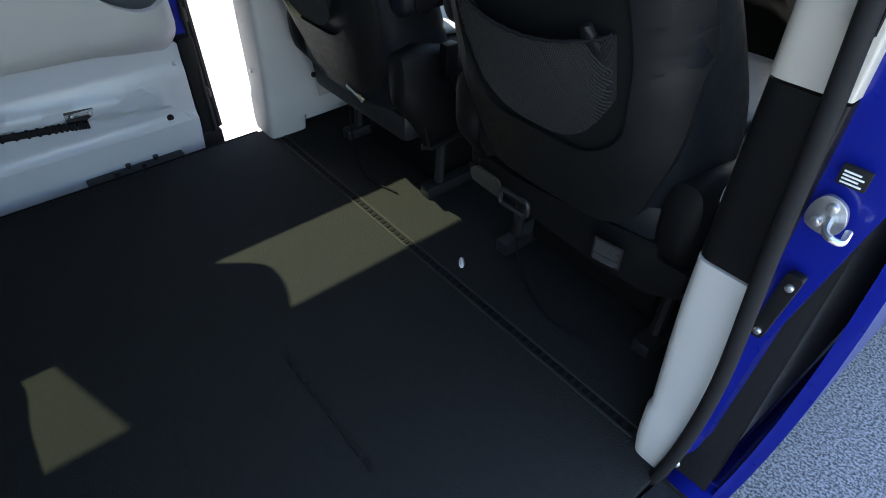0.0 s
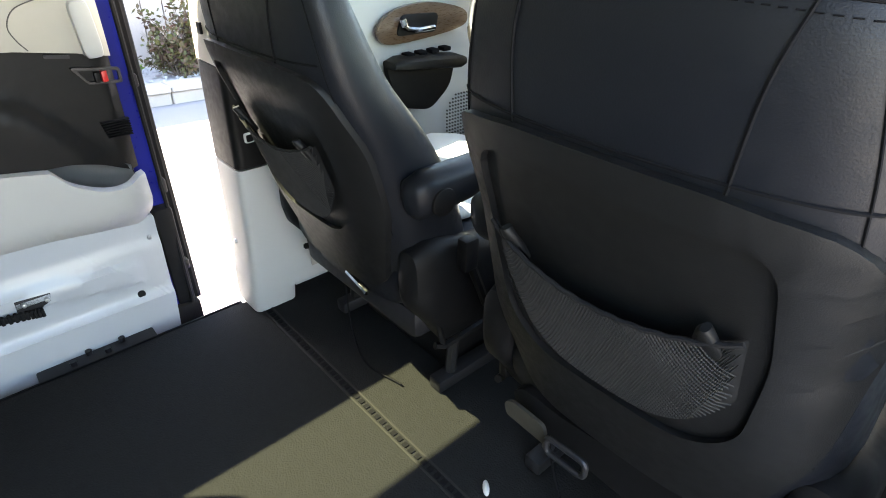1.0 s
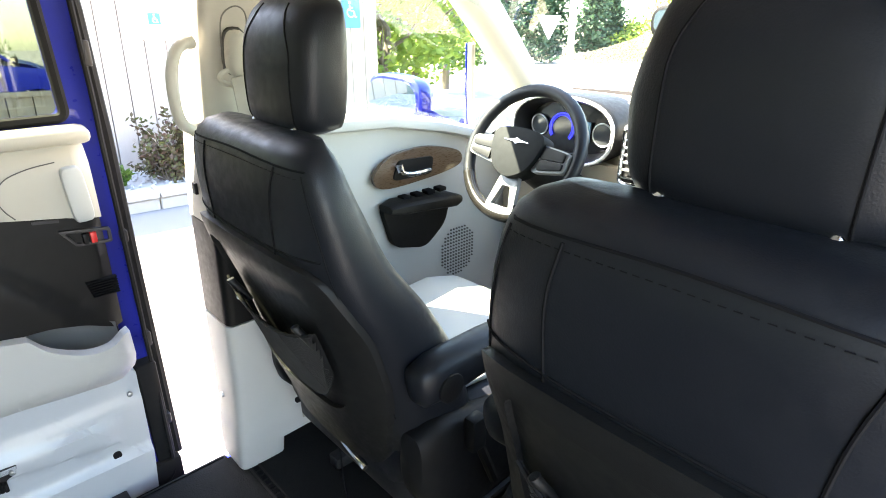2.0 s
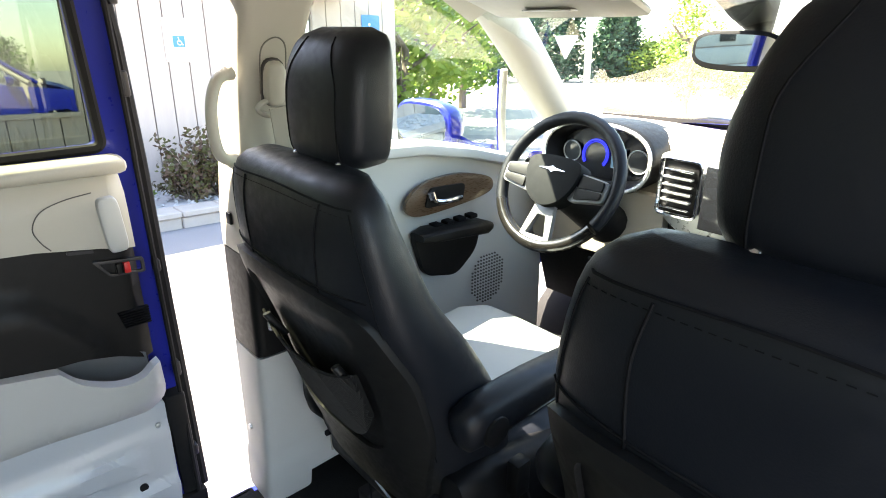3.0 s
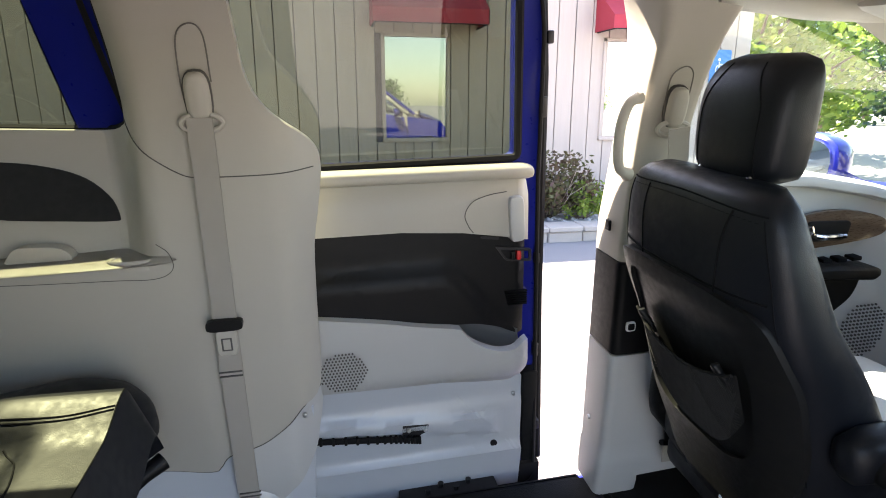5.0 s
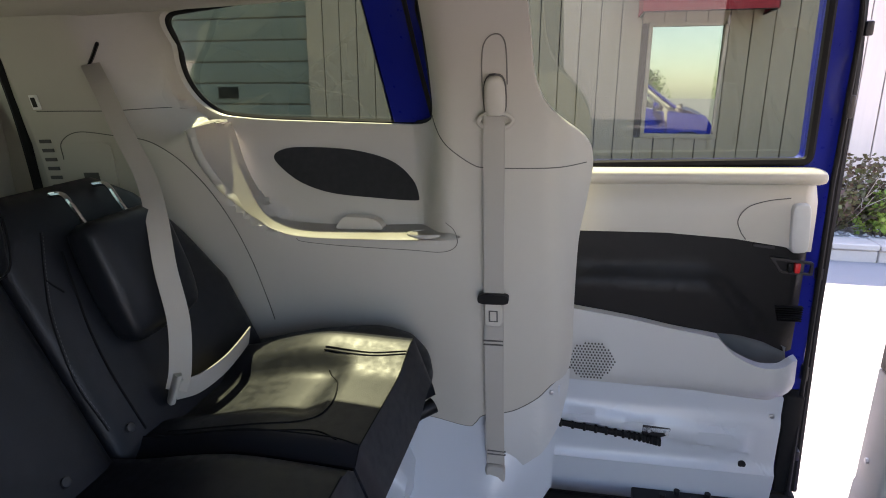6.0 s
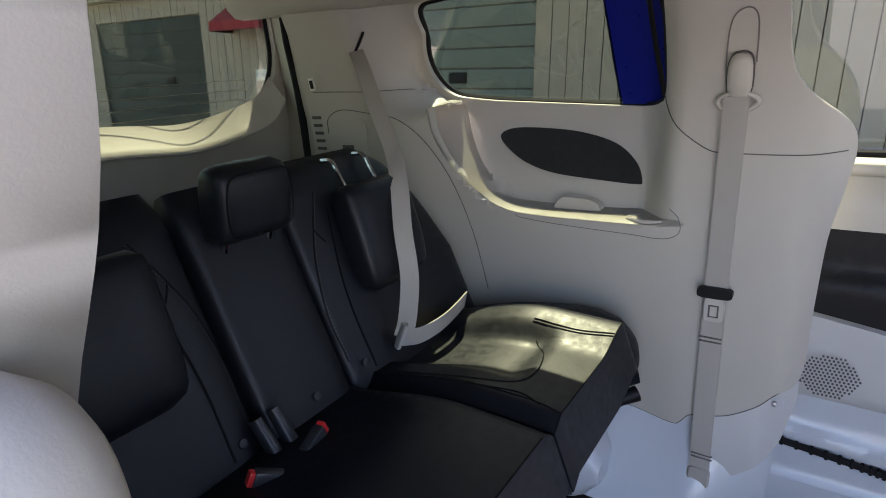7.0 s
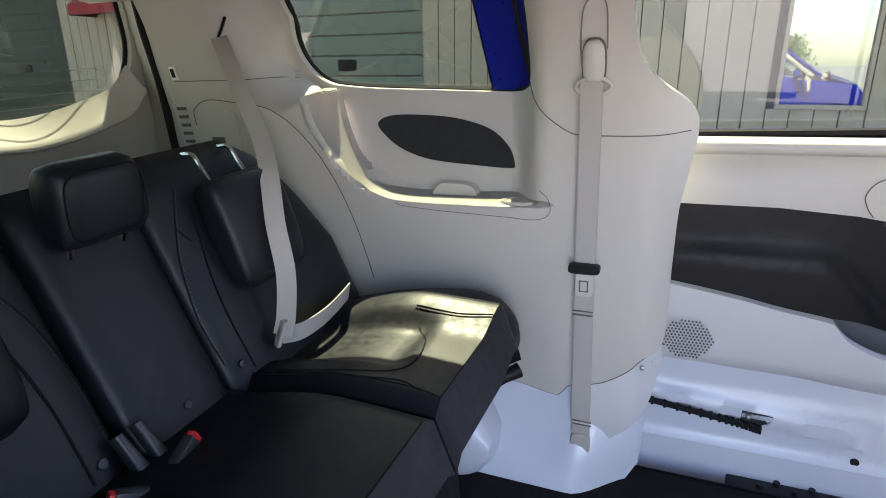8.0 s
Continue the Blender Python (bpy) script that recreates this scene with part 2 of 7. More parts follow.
# joint strips across the floor
bm = geo()
for y in (-0.012, 0.012):
    box(bm, (-0.66, y - 0.0025, 0.0), (0.69, y + 0.0025, 0.003), 0.001)
part("floor_joint", bm, surface("worn_joint_strip", (0.028, 0.027, 0.025), 0.7, spec=0.1), floor, "ribbed joint strip across the floor")
bm = geo()
for k in range(66):
    box(bm, (-0.655 + k * 0.0204, -0.006, 0.0), (-0.643 + k * 0.0204, 0.006, 0.0022))
tagged(part("joint_stitch", bm, SEAM, floor, "dark stitches along the joint"), kind="stuff")
bm = geo()
for k in range(9):
    box(bm, (0.115 + k * 0.039, -0.407, 0.0), (0.143 + k * 0.039, -0.396, 0.003), 0.001)
part("floor_track", bm, RUBBER, floor, "slotted steel anchor track in the floor")


def roof_z(x, y, table_y=((-2.35, 1.40), (-1.6, 1.395), (-0.6, 1.39), (0.1, 1.36), (0.42, 1.27), (0.62, 1.17))):
    s = abs(x - MID) / 0.66
    return table(y, table_y) - 0.16 * max(0, s - 0.55) ** 2 - 0.10 * max(0, s - 0.82) ** 2 * 8


bm = geo()
rows = []
for j in range(45):
    y = -2.33 + j * (2.33 + 0.60) / 44
    rows.append([bm.verts.new((MID + (k / 24 - 0.5) * 2 * 0.64, y, roof_z(MID + (k / 24 - 0.5) * 2 * 0.64, y))) for k in range(25)])
top = []
for r in rows:
    top.append([bm.verts.new(v.co + Vector((0, 0, 0.02))) for v in r])
for g in (rows, top):
    for a, b in zip(g, g[1:]):
        for k in range(24):
            bm.faces.new((a[k], a[k + 1], b[k + 1], b[k]))
for j in range(44):
    bm.faces.new((rows[j][0], rows[j + 1][0], top[j + 1][0], top[j][0]))
    bm.faces.new((rows[j][-1], top[j][-1], top[j + 1][-1], rows[j + 1][-1]))
bm.faces.new([*rows[0], *top[0][::-1]])
bm.faces.new([*rows[-1], *top[-1][::-1]])
structure("ceiling", bm, HEADLINER, "beige cloth headliner of the van", "headliner")

# painted roof skin over it
bm = geo()
rows = []
for j in range(30):
    y = -2.40 + j * (2.40 + 0.66) / 29
    zc = table(y, ((-2.5, 1.53), (-1.6, 1.52), (-0.4, 1.51), (0.25, 1.475), (0.5, 1.39), (0.70, 1.27)))
    rows.append([bm.verts.new((MID + (k / 16 - 0.5) * 2 * 0.76, y, zc - 0.12 * abs(k / 8 - 1) ** 3)) for k in range(17)])
for a, b in zip(rows, rows[1:]):
    for k in range(16):
        bm.faces.new((a[k], a[k + 1], b[k + 1], b[k]))
bmesh.ops.solidify(bm, geom=bm.faces[:], thickness=0.012)
structure("roof", bm, BLUE, "deep blue painted van roof", "roof")


def mirror_x(p, side):
    return (p[0], p[1], p[2]) if side < 0 else (2 * MID - p[0], p[1], p[2])


# B-pillars
B_IN = ((0.0, -0.665), (0.4, -0.642), (0.67, -0.640), (0.9, -0.630), (1.05, -0.600), (1.2, -0.545), (1.32, -0.49))
B_REAR = ((0.0, -0.025), (0.3, -0.02), (0.7, -0.012), (1.0, 0.0), (1.15, 0.0), (1.32, -0.05))
B_FRONT = ((0.0, 0.09), (0.05, 0.09), (0.056, 0.27), (0.12, 0.245), (0.20, 0.18), (0.30, 0.125), (0.39, 0.10), (0.7, 0.11), (1.0, 0.125), (1.15, 0.14), (1.32, 0.20))


def pillar_ring(z, grow=0.0, side=-1):
    xi, yr, yf = table(z, B_IN) + grow, table(z, B_REAR) - grow, table(z, B_FRONT) + grow
    xo = (-0.775 if side < 0 else -0.728) + 0.30 * max(0, z - 0.75) * 0.55
    pts = corner([(xo, yr), (xi, yr), (xi, yf), (xo, yf)], [0.004, 0.022, 0.022, 0.004], 4)
    return [Vector(mirror_x((p[0], p[1], z), side)) for p in pts]


def b_pillar(side, name):
    p = thing(name, mirror_x((-0.72, 0.04, 0), side), "pale grey and black moulded door pillar trim with a grab handle" if side < 0 else "pale grey and black moulded door pillar trim beside the open doorway", "pillar trim", "", "structure")
    bm = geo()
    rings = []
    for z, gr in ((0.0, 0.004), (0.03, 0.006), (0.05, 0.006), (0.0565, 0.006), (0.09, 0.005), (0.115, 0.004), (0.125, 0.0), (0.16, 0), (0.2, 0), (0.25, 0), (0.3, 0), (0.345, 0), (0.385, 0), (0.427, 0)):
        rings.append(pillar_ring(z, gr, side))
    loft(bm, rings)
    part("lower_trim", bm, TRIM_GREY, p, "pale grey lower trim")
    bm = geo()
    loft(bm, [pillar_ring(0.431 + k * 0.034, -0.001, side) for k in range(8)])
    part("middle_trim", bm, BLACK_TRIM, p, "black textured middle trim")
    bm = geo()
    loft(bm, [pillar_ring(0.673 + k * 0.0405, 0.0, side) for k in range(17)])
    part("upper_trim", bm, TRIM, p, "beige upper trim")
    # door switch
    bm = geo()
    loft(bm, [ring(mirror_x((-0.638 + d, 0.004 + 0.02, 0.507), side), 0.012 - q, 0.012 - q, 5, 16, (0, 1, 0), (0, 0, 1)) for d, q in ((-0.004, 0), (0.0015, 0), (0.0022, 0.002))])
    sw = part("switch", bm, WHITE, p, "small square door switch")
    bm = geo()
    loft(bm, [ring(mirror_x((-0.638 + d, 0.024, 0.507), side), 0.0085, 0.0085, 5, 16, (0, 1, 0), (0, 0, 1)) for d in (0.001, 0.0034)])
    part("key", bm, BLACK_TRIM, sw)
    bm = geo()
    box(bm, mirror_x((-0.72, -0.018, 0.735), side), mirror_x((-0.70, -0.012, 0.76), side), 0.001)
    part("socket", bm, BLACK_TRIM, p)
    # screws in the foot
    for z in (0.045, 0.20):
        bm = geo()
        disc(bm, mirror_x((-0.735, -0.022, z), side), 0.007, 0.006, (0, -1, 0), 12, 0.002)
        part("screw", bm, STEEL, p)
    return p


bl = b_pillar(-1, "pillar_trim")
b_pillar(1, "pillar_trim")
bm = geo()
tube(bm, sweep([(-0.605, -0.018, 1.050), (-0.590, -0.048, 1.038), (-0.583, -0.066, 0.998), (-0.585, -0.068, 0.945), (-0.597, -0.056, 0.905), (-0.625, -0.022, 0.885)], 7), [0.015, 0.014] + [0.011] * 31 + [0.013, 0.014, 0.016], 10)
part("grab_handle", bm, TRIM, bl, "beige moulded grab handle")


SLOT = surface("shaded_trim_slot", (0.16, 0.15, 0.135), 0.8)


# front belt on the driver's pillar
def belt_guide(p, c, inward, s=1.0, tall=1.0):
    """The height adjuster, ring and cover of a seat belt on a pillar."""
    c, n = Vector(c), Vector(inward).normalized()
    u = Vector((0, 0, 1)).cross(n).normalized()
    up = n.cross(u)
    bm = geo()
    loft(bm, [ring(c + n * d + up * 0.025 * s, (0.022 - q) * s, (0.045 - q) * s, 3, 20, u, up) for d, q in ((-0.004, 0), (0.012, 0), (0.018, 0.003), (0.021, 0.009))])
    part("adjuster", bm, TRIM, p)
    # dark rim behind the adjuster that draws the shade round it
    bm = geo()
    loft(bm, [ring(c + n * d + up * 0.025 * s, 0.0245 * s, 0.0475 * s, 3, 20, u, up) for d in (-0.006, 0.0035)])
    part("shade_outline", bm, SEAM_GREY, p)
    bm = geo()
    tube(bm, [c + n * 0.012 + (u * math.cos(a) * 0.036 + up * (math.sin(a) * 0.017 - 0.022)) * s for a in [6.2832 * k / 24 for k in range(24)]], 0.0055 * s, 8, True)
    part("ring", bm, TRIM, p)
    bm = geo()
    tube(bm, sweep([c - u * 0.022 * s - up * 0.02 * s, c - u * 0.026 * s + up * 0.06 * s, c - u * 0.02 * s + up * 0.13 * s * tall, c + u * 0.005 * s + up * 0.15 * s * tall, c + u * 0.024 * s + up * 0.13 * s * tall, c + u * 0.026 * s + up * 0.05 * s], 6), 0.0014, 6)
    part("slot", bm, SLOT, p)


def strap(bm, pts, width, side, thick=0.0016):
    """A flat belt along points; side: the way across it."""
    pts = [Vector(p) for p in pts]
    rings = []
    for i, p in enumerate(pts):
        w = ((pts[min(i + 1, len(pts) - 1)] - pts[max(i - 1, 0)])).normalized()
        s = Vector(side[i] if isinstance(side, list) else side)
        s = (s - w * s.dot(w)).normalized()
        n = w.cross(s)
        rings.append([bm.verts.new(p + s * a * width / 2 + n * b * thick) for a, b in ((-1, -1), (1, -1), (1, 1), (-1, 1))])
    skin(bm, rings)
    return bm


fb = thing("front_seat_belt", (-0.58, 0.06, 1.0), "beige front seat belt hanging from the door pillar", "seat belt")
belt_guide(fb, (-0.600, 0.060, 1.006), (1, -0.10, -0.28), 0.95, 0.75)
bm = geo()
strap(bm, sweep([(-0.574, 0.061, 0.986), (-0.585, 0.075, 0.88), (-0.60, 0.10, 0.70), (-0.60, 0.13, 0.45), (-0.61, 0.15, 0.12)], 5), 0.045, (0.1, 1, 0))
part("strap", bm, BELT, fb)

# A-pillars, header and front glass
for side in (-1, 1):
    bm = geo()
    line = sweep([(-0.72, 1.16, 0.80), (-0.69, 1.03, 0.90), (-0.655, 0.80, 1.10), (-0.61, 0.60, 1.225), (-0.575, 0.35, 1.28), (-0.555, 0.1, 1.31)], 6)
    rr = [0.056 + 0.034 * ease(-v.y, -0.62, -0.30) for v in line]
    tube(bm, [mirror_x(v, side) for v in line], rr, 12)
    structure("pillar_trim", bm, TRIM, "beige windscreen pillar trim", "pillar trim")
    # rail above the side openings
    bm = geo()
    line = sweep([(-0.605, 0.66, 1.23), (-0.585, 0.45, 1.295), (-0.56, 0.2, 1.33), (-0.57, -0.2, 1.345), (-0.58, -0.8, 1.35), (-0.585, -1.3, 1.345), (-0.59, -1.9, 1.352), (-0.60, -2.3, 1.365)], 6)
    tube(bm, [mirror_x(v, side) for v in line], 0.055, 10)
    structure("roof_rail_trim", bm, TRIM, "beige roof rail trim above the doorway", "trim")
    bm = geo()
    line = sweep([(-0.80, 1.28, 0.77), (-0.765, 1.14, 0.885), (-0.725, 0.88, 1.105), (-0.665, 0.68, 1.275), (-0.64, 0.47, 1.38), (-0.65, 0.2, 1.42), (-0.69, -0.5, 1.41), (-0.70, -1.4, 1.40), (-0.705, -2.0, 1.365), (-0.71, -2.2, 1.34)], 6)
    tube(bm, [mirror_x(v, side) for v in line], [0.034 + 0.028 * ease(-v.y, -0.7, -0.2) for v in line], 10)
    structure("roof_rail", bm, BLUE, "blue painted roof rail of the van body", "body rail")

bm = geo()
rows = []
for j in range(9):
    s = j / 8
    rows.append([bm.verts.new((MID + (k / 16 - 0.5) * 2 * (0.70 - 0.10 * s), 1.36 - 0.80 * s - 0.16 * (k / 8 - 1) ** 2, 0.86 + 0.385 * s + 0.02 * math.sin(3.14 * s))) for k in range(17)])
for a, b in zip(rows, rows[1:]):
    for k in range(16):
        bm.faces.new((a[k], a[k + 1], b[k + 1], b[k]))
pane = structure("windscreen", bm, CLEAR, "clear curved windscreen of the van", "windscreen")

# ---- rear quarter trims ----
Q_C = ((0.20, -0.665), (0.5, -0.652), (0.8, -0.645), (1.0, -0.640), (1.15, -0.622), (1.30, -0.585), (1.40, -0.55))
Q_D = ((0.20, -0.64), (0.7, -0.655), (0.95, -0.645), (1.1, -0.625), (1.25, -0.595), (1.40, -0.54))
BODY = ((0.20, -0.69), (0.45, -0.675), (0.65, -0.652), (0.80, -0.638), (0.95, -0.630), (1.1, -0.640), (1.38, -0.59))


# the chute and shelf below the window: its lip on the trim, its valley and its back against the recess
CHUTE_MID = sweep([(-0.78, -1.735, 1.150), (-0.785, -1.736, 1.090), (-0.765, -1.722, 1.040), (-0.715, -1.684, 0.972), (-0.680, -1.634, 0.915), (-0.655, -1.578, 0.868), (-0.642, -1.500, 0.808), (-0.638, -1.440, 0.779), (-0.636, -1.36, 0.767), (-0.634, -1.20, 0.765), (-0.636, -1.05, 0.765), (-0.645, -1.0, 0.767), (-0.648, -0.978, 0.768)], 8)
CHUTE_BACK = sweep([(-0.815, -1.728, 1.130), (-0.815, -1.674, 1.062), (-0.815, -1.655, 1.030), (-0.795, -1.632, 0.982), (-0.762, -1.600, 0.926), (-0.728, -1.558, 0.872), (-0.715, -1.522, 0.830), (-0.715, -1.488, 0.800), (-0.730, -1.40, 0.774), (-0.735, -1.22, 0.770), (-0.705, -1.05, 0.773), (-0.664, -1.0, 0.775), (-0.650, -0.978, 0.771)], 8)
CHUTE_LIP = sweep([(-0.648, -1.636, 1.150), (-0.646, -1.639, 1.094), (-0.645, -1.645, 1.046), (-0.642, -1.634, 0.977), (-0.640, -1.606, 0.919), (-0.640, -1.568, 0.868), (-0.638, -1.498, 0.804), (-0.636, -1.438, 0.774), (-0.634, -1.36, 0.760), (-0.634, -1.20, 0.757), (-0.634, -1.05, 0.757), (-0.644, -1.0, 0.759), (-0.646, -0.976, 0.765)], 8)
CHUTE_TOP = 17


def sheet(v):
    """Where a point of the recess lies on the trim's flat sheet."""
    k = 1 + max(0.0, -0.74 - v.x) / 1.39
    return (-0.70 + (v.y + 0.70) / k, 1.13 + (v.z - 1.13) / k)


CHUTE_HOLE = [(v.y, v.z) for v in CHUTE_LIP[CHUTE_TOP:]] + [sheet(v) for v in CHUTE_BACK[:CHUTE_TOP - 1:-1]]
RIDGE = [(-2.00, 1.12), (-1.85, 1.095), (-1.75, 1.055), (-1.68, 1.035)] + [((v.y + q[0]) / 2, (v.z + q[1]) / 2) for v, q in zip(CHUTE_LIP[CHUTE_TOP:], [sheet(v) for v in CHUTE_BACK[CHUTE_TOP:]])] + [(-0.90, 0.768)]


def above_ridge(y, z):
    """How far a point of the sheet lies over the line where the trim steps back into its recess."""
    best = None
    for (a, b), (c, d) in zip(RIDGE, RIDGE[1:]):
        ey, ez = c - a, d - b
        t = clamp(((y - a) * ey + (z - b) * ez) / (ey * ey + ez * ez))
        py, pz = y - a - ey * t, z - b - ez * t
        dist = math.hypot(py, pz)
        if best is None or dist < abs(best):
            best = math.copysign(dist, ey * pz - ez * py)
    return best


def quarter_x(y, z):
    """The inner face of the rear side trim: a scooped recess above a ledge that climbs to the window's rear corner."""
    body = table(z, BODY)
    recess = table(z, ((0.75, -0.725), (0.86, -0.765), (1.0, -0.835), (1.06, -0.842), (1.12, -0.82), (1.25, -0.72), (1.38, -0.60)))
    soft = 0.006 + 0.05 * ease(-y, 1.64, 1.72)
    up = ease(above_ridge(y, z), -soft, soft) * (1 - ease(y, -1.10, -0.98))
    x = body + (recess - body) * up
    wc, wd = ease(y, -1.10, -0.96), ease(-y, 1.72, 1.88)
    x += (table(z, Q_C) - x) * wc
    x += (table(z, Q_D) - x) * wd
    # front edge turns outwards
    x -= 0.09 * ease(y, -0.80, -0.66) ** 2
    return x


FRONT_EDGE = [(-0.835, 1.40), (-0.815, 1.25), (-0.805, 1.125), (-0.775, 1.055), (-0.70, 0.985), (-0.680, 0.93), (-0.692, 0.84), (-0.708, 0.75), (-0.715, 0.60), (-0.722, 0.43), (-0.766, 0.388), (-0.80, 0.348), (-0.85, 0.311), (-0.89, 0.295), (-0.94, 0.282), (-0.962, 0.255), (-0.985, 0.245), (-1.10, 0.25)]
edge = [(v.x, v.y) for v in sweep([(p[0], p[1], 0) for p in FRONT_EDGE], 4)]
OUTLINE = edge + [(-1.40, 0.26), (-2.06, 0.30), (-2.10, 0.80), (-2.10, 1.20), (-2.10, 1.40)]
EDGE_RIGHT = [(-0.715, 1.40), (-0.725, 1.25), (-0.745, 1.15), (-0.815, 1.03), (-0.86, 0.93), (-0.885, 0.75), (-0.89, 0.60), (-0.895, 0.43), (-0.92, 0.30), (-0.985, 0.245), (-1.10, 0.25)]
OUTLINE_RIGHT = [(v.x, v.y) for v in sweep([(p[0], p[1], 0) for p in EDGE_RIGHT], 4)] + OUTLINE[len(edge):]
WINDOW = corner([(-1.712, 1.30), (-1.045, 1.335), (-1.04, 1.012), (-1.50, 1.038), (-1.645, 1.055), (-1.722, 1.15)], [0.05, 0.04, 0.06, 0.05, 0.07, 0.07], 6)


def quarter(side, name):
    label = "beige moulded rear side trim with tinted window and belt" if side < 0 else "beige moulded rear side trim beside the open doorway"
    q = thing(name, mirror_x((-0.7, -1.4, 0.4), side), label, "side trim", "", "structure")
    shift = 0.0 if side < 0 else -0.075

    def lay(u, v, w):
        y = u if side < 0 else u - 0.10 * ease(u, -1.4, -0.8)
        # points are given on the sheet x = -0.74; deeper ones spread outwards from the cabin
        depth = quarter_x(u, v)
        s = 1 + max(0.0, -0.74 - depth) / 1.39
        x, yy, zz = mirror_x((depth + w, -0.70 + (y + 0.70) * s, 1.13 + (v - 1.13) * s), side)
        return Vector((x + shift * ease(u, -1.6, -0.9) + (0.0 if side < 0 else 0.007 * ease(v, 1.0, 1.15)), yy, zz))

    bm = geo()
    plate(bm, OUTLINE if side < 0 else OUTLINE_RIGHT, [WINDOW, CHUTE_HOLE] if side < 0 else [WINDOW], 0.035, 0.017 if side < 0 else 0.03, lay, 0.008)
    part("panel", bm, TRIM, q, "beige moulded panel", 50)
    # chute that runs from the window's rear corner down into the shelf
    if side < 0:
        bm = geo()
        rows = []
        for k in range(CHUTE_TOP, len(CHUTE_LIP)):
            c, o, e = CHUTE_MID[k].copy(), CHUTE_BACK[k].copy(), CHUTE_LIP[k]
            e = Vector((quarter_x(e.y, e.z) + 0.001, e.y, e.z))
            o.x += (quarter_x(o.y, o.z) - 0.001 - o.x) * ease(o.y, -1.12, -1.02)
            bow = c * 2 - (e + o) / 2
            bend = [e * (1 - f) ** 2 + (e * 0.35 + bow * 0.65) * 2 * f * (1 - f) + o * f * f for f in (0.0, 0.1, 0.2, 0.3, 0.4, 0.5, 0.65, 0.8, 1.0)]
            rows.append([bm.verts.new(v) for v in [e + Vector((-0.012, 0, 0))] + bend + [o + Vector((-0.03 * (1 - ease(o.y, -1.12, -1.02)) - 0.003, 0.002, 0.003))]])
        for p, r in zip(rows, rows[1:]):
            for j in range(len(p) - 1):
                bm.faces.new((p[j], p[j + 1], r[j + 1], r[j]))
        bmesh.ops.solidify(bm, geom=bm.faces[:], thickness=0.003)
        part("shelf", bm, TRIM, q, "beige moulded shelf", 40)
    # glass
    bm = geo()
    plate(bm, corner([(-1.84, 1.41), (-0.98, 1.41), (-0.98, 0.95), (-1.84, 0.96)], 0.05), (), 0.004, 0.0, lambda u, v, w: Vector(mirror_x((-0.878 + 0.16 * (v - 1.0) + w, u * 1.04 + 0.02, v), side)))
    pane = part("pane", bm, TINT, q, "dark privacy glass")
    bm = geo()
    tube(bm, [Vector(lay(p[0], p[1], 0.0)) + Vector((side * (0.030 if side < 0 else 0.048), 0, 0)) for p in WINDOW], 0.009, 6, True)
    part("seal", bm, RUBBER, q)
    # panel joints
    for pts in ([(-1.045, 1.04), (-1.0, 0.98), (-0.94, 0.935), (-0.90, 0.928), (-0.84, 0.926)] + ([(-0.78, 0.926), (-0.695, 0.928)] if side < 0 else []),
                [(-2.06, 1.085), (-1.95, 1.083), (-1.85, 1.08), (-1.77, 1.078), (-1.705, 1.072)],
                [(-2.03, 0.96), (-2.02, 1.005), (-1.96, 1.03), (-1.86, 1.02), (-1.76, 1.005), (-1.69, 0.97), (-1.637, 0.922), (-1.595, 0.865), (-1.555, 0.785), (-1.525, 0.69), (-1.508, 0.6), (-1.497, 0.52)]):
        bm = geo()
        tube(bm, [lay(v.x, v.y, 0.0005) for v in sweep([(p[0], p[1], 0) for p in pts], 8)], 0.0012, 5)
        part("joint", bm, SEAM_GREY, q)
    if side < 0:
        bm = geo()
        tube(bm, [lay(v.x, v.y, -0.003) for v in sweep([(-0.722, 0.427, 0), (-0.766, 0.386, 0), (-0.80, 0.346, 0), (-0.85, 0.309, 0), (-0.89, 0.293, 0), (-0.94, 0.280, 0), (-0.962, 0.254, 0), (-0.985, 0.244, 0), (-1.10, 0.249, 0)], 6)], 0.0022, 6)
        part("joint", bm, SEAM_GREY, q)
    # loudspeaker
    bm = geo()
    plate(bm, curvy([(-1.475, 0.945), (-1.44, 0.965), (-1.36, 0.967), (-1.25, 0.957), (-1.16, 0.93), (-1.11, 0.885), (-1.095, 0.84), (-1.11, 0.832), (-1.20, 0.838), (-1.32, 0.85), (-1.40, 0.875), (-1.45, 0.91)], 5), (), 0.01, 0.03, lambda u, v, w: lay(u, v, 0.005 + w), 0.003)
    part("speaker_cover", bm, NET if side > 0 else surface("black_speaker_cloth", (0.012, 0.012, 0.012), 0.9, bump=0.6, grain_scale=900), q, "black speaker cloth")
    # lamp seat and cup tray on the shelf
    if side < 0:
        bm = geo()
        c = Vector((-0.666, -1.058, 0.768))
        loft(bm, [[c + Vector((math.cos(a) * r * 0.5, math.sin(a) * r, h)) for a in [6.2832 * k / 24 for k in range(24)]] for r, h in ((0.053, -0.02), (0.053, 0.000), (0.050, 0.0025), (0.045, 0.000), (0.036, -0.026))])
        part("cup_tray", bm, TRIM, q, "round cup recess", 30)
        bm = geo()
        plate(bm, corner([(-1.31, 0.768), (-1.18, 0.766), (-1.19, 0.788), (-1.215, 0.797), (-1.285, 0.799)], 0.012), (), 0.03, 0.0, lambda u, v, w: Vector((-0.694 + w, u, v)), 0.009)
        part("catch", bm, TRIM, q)
        bm = geo()
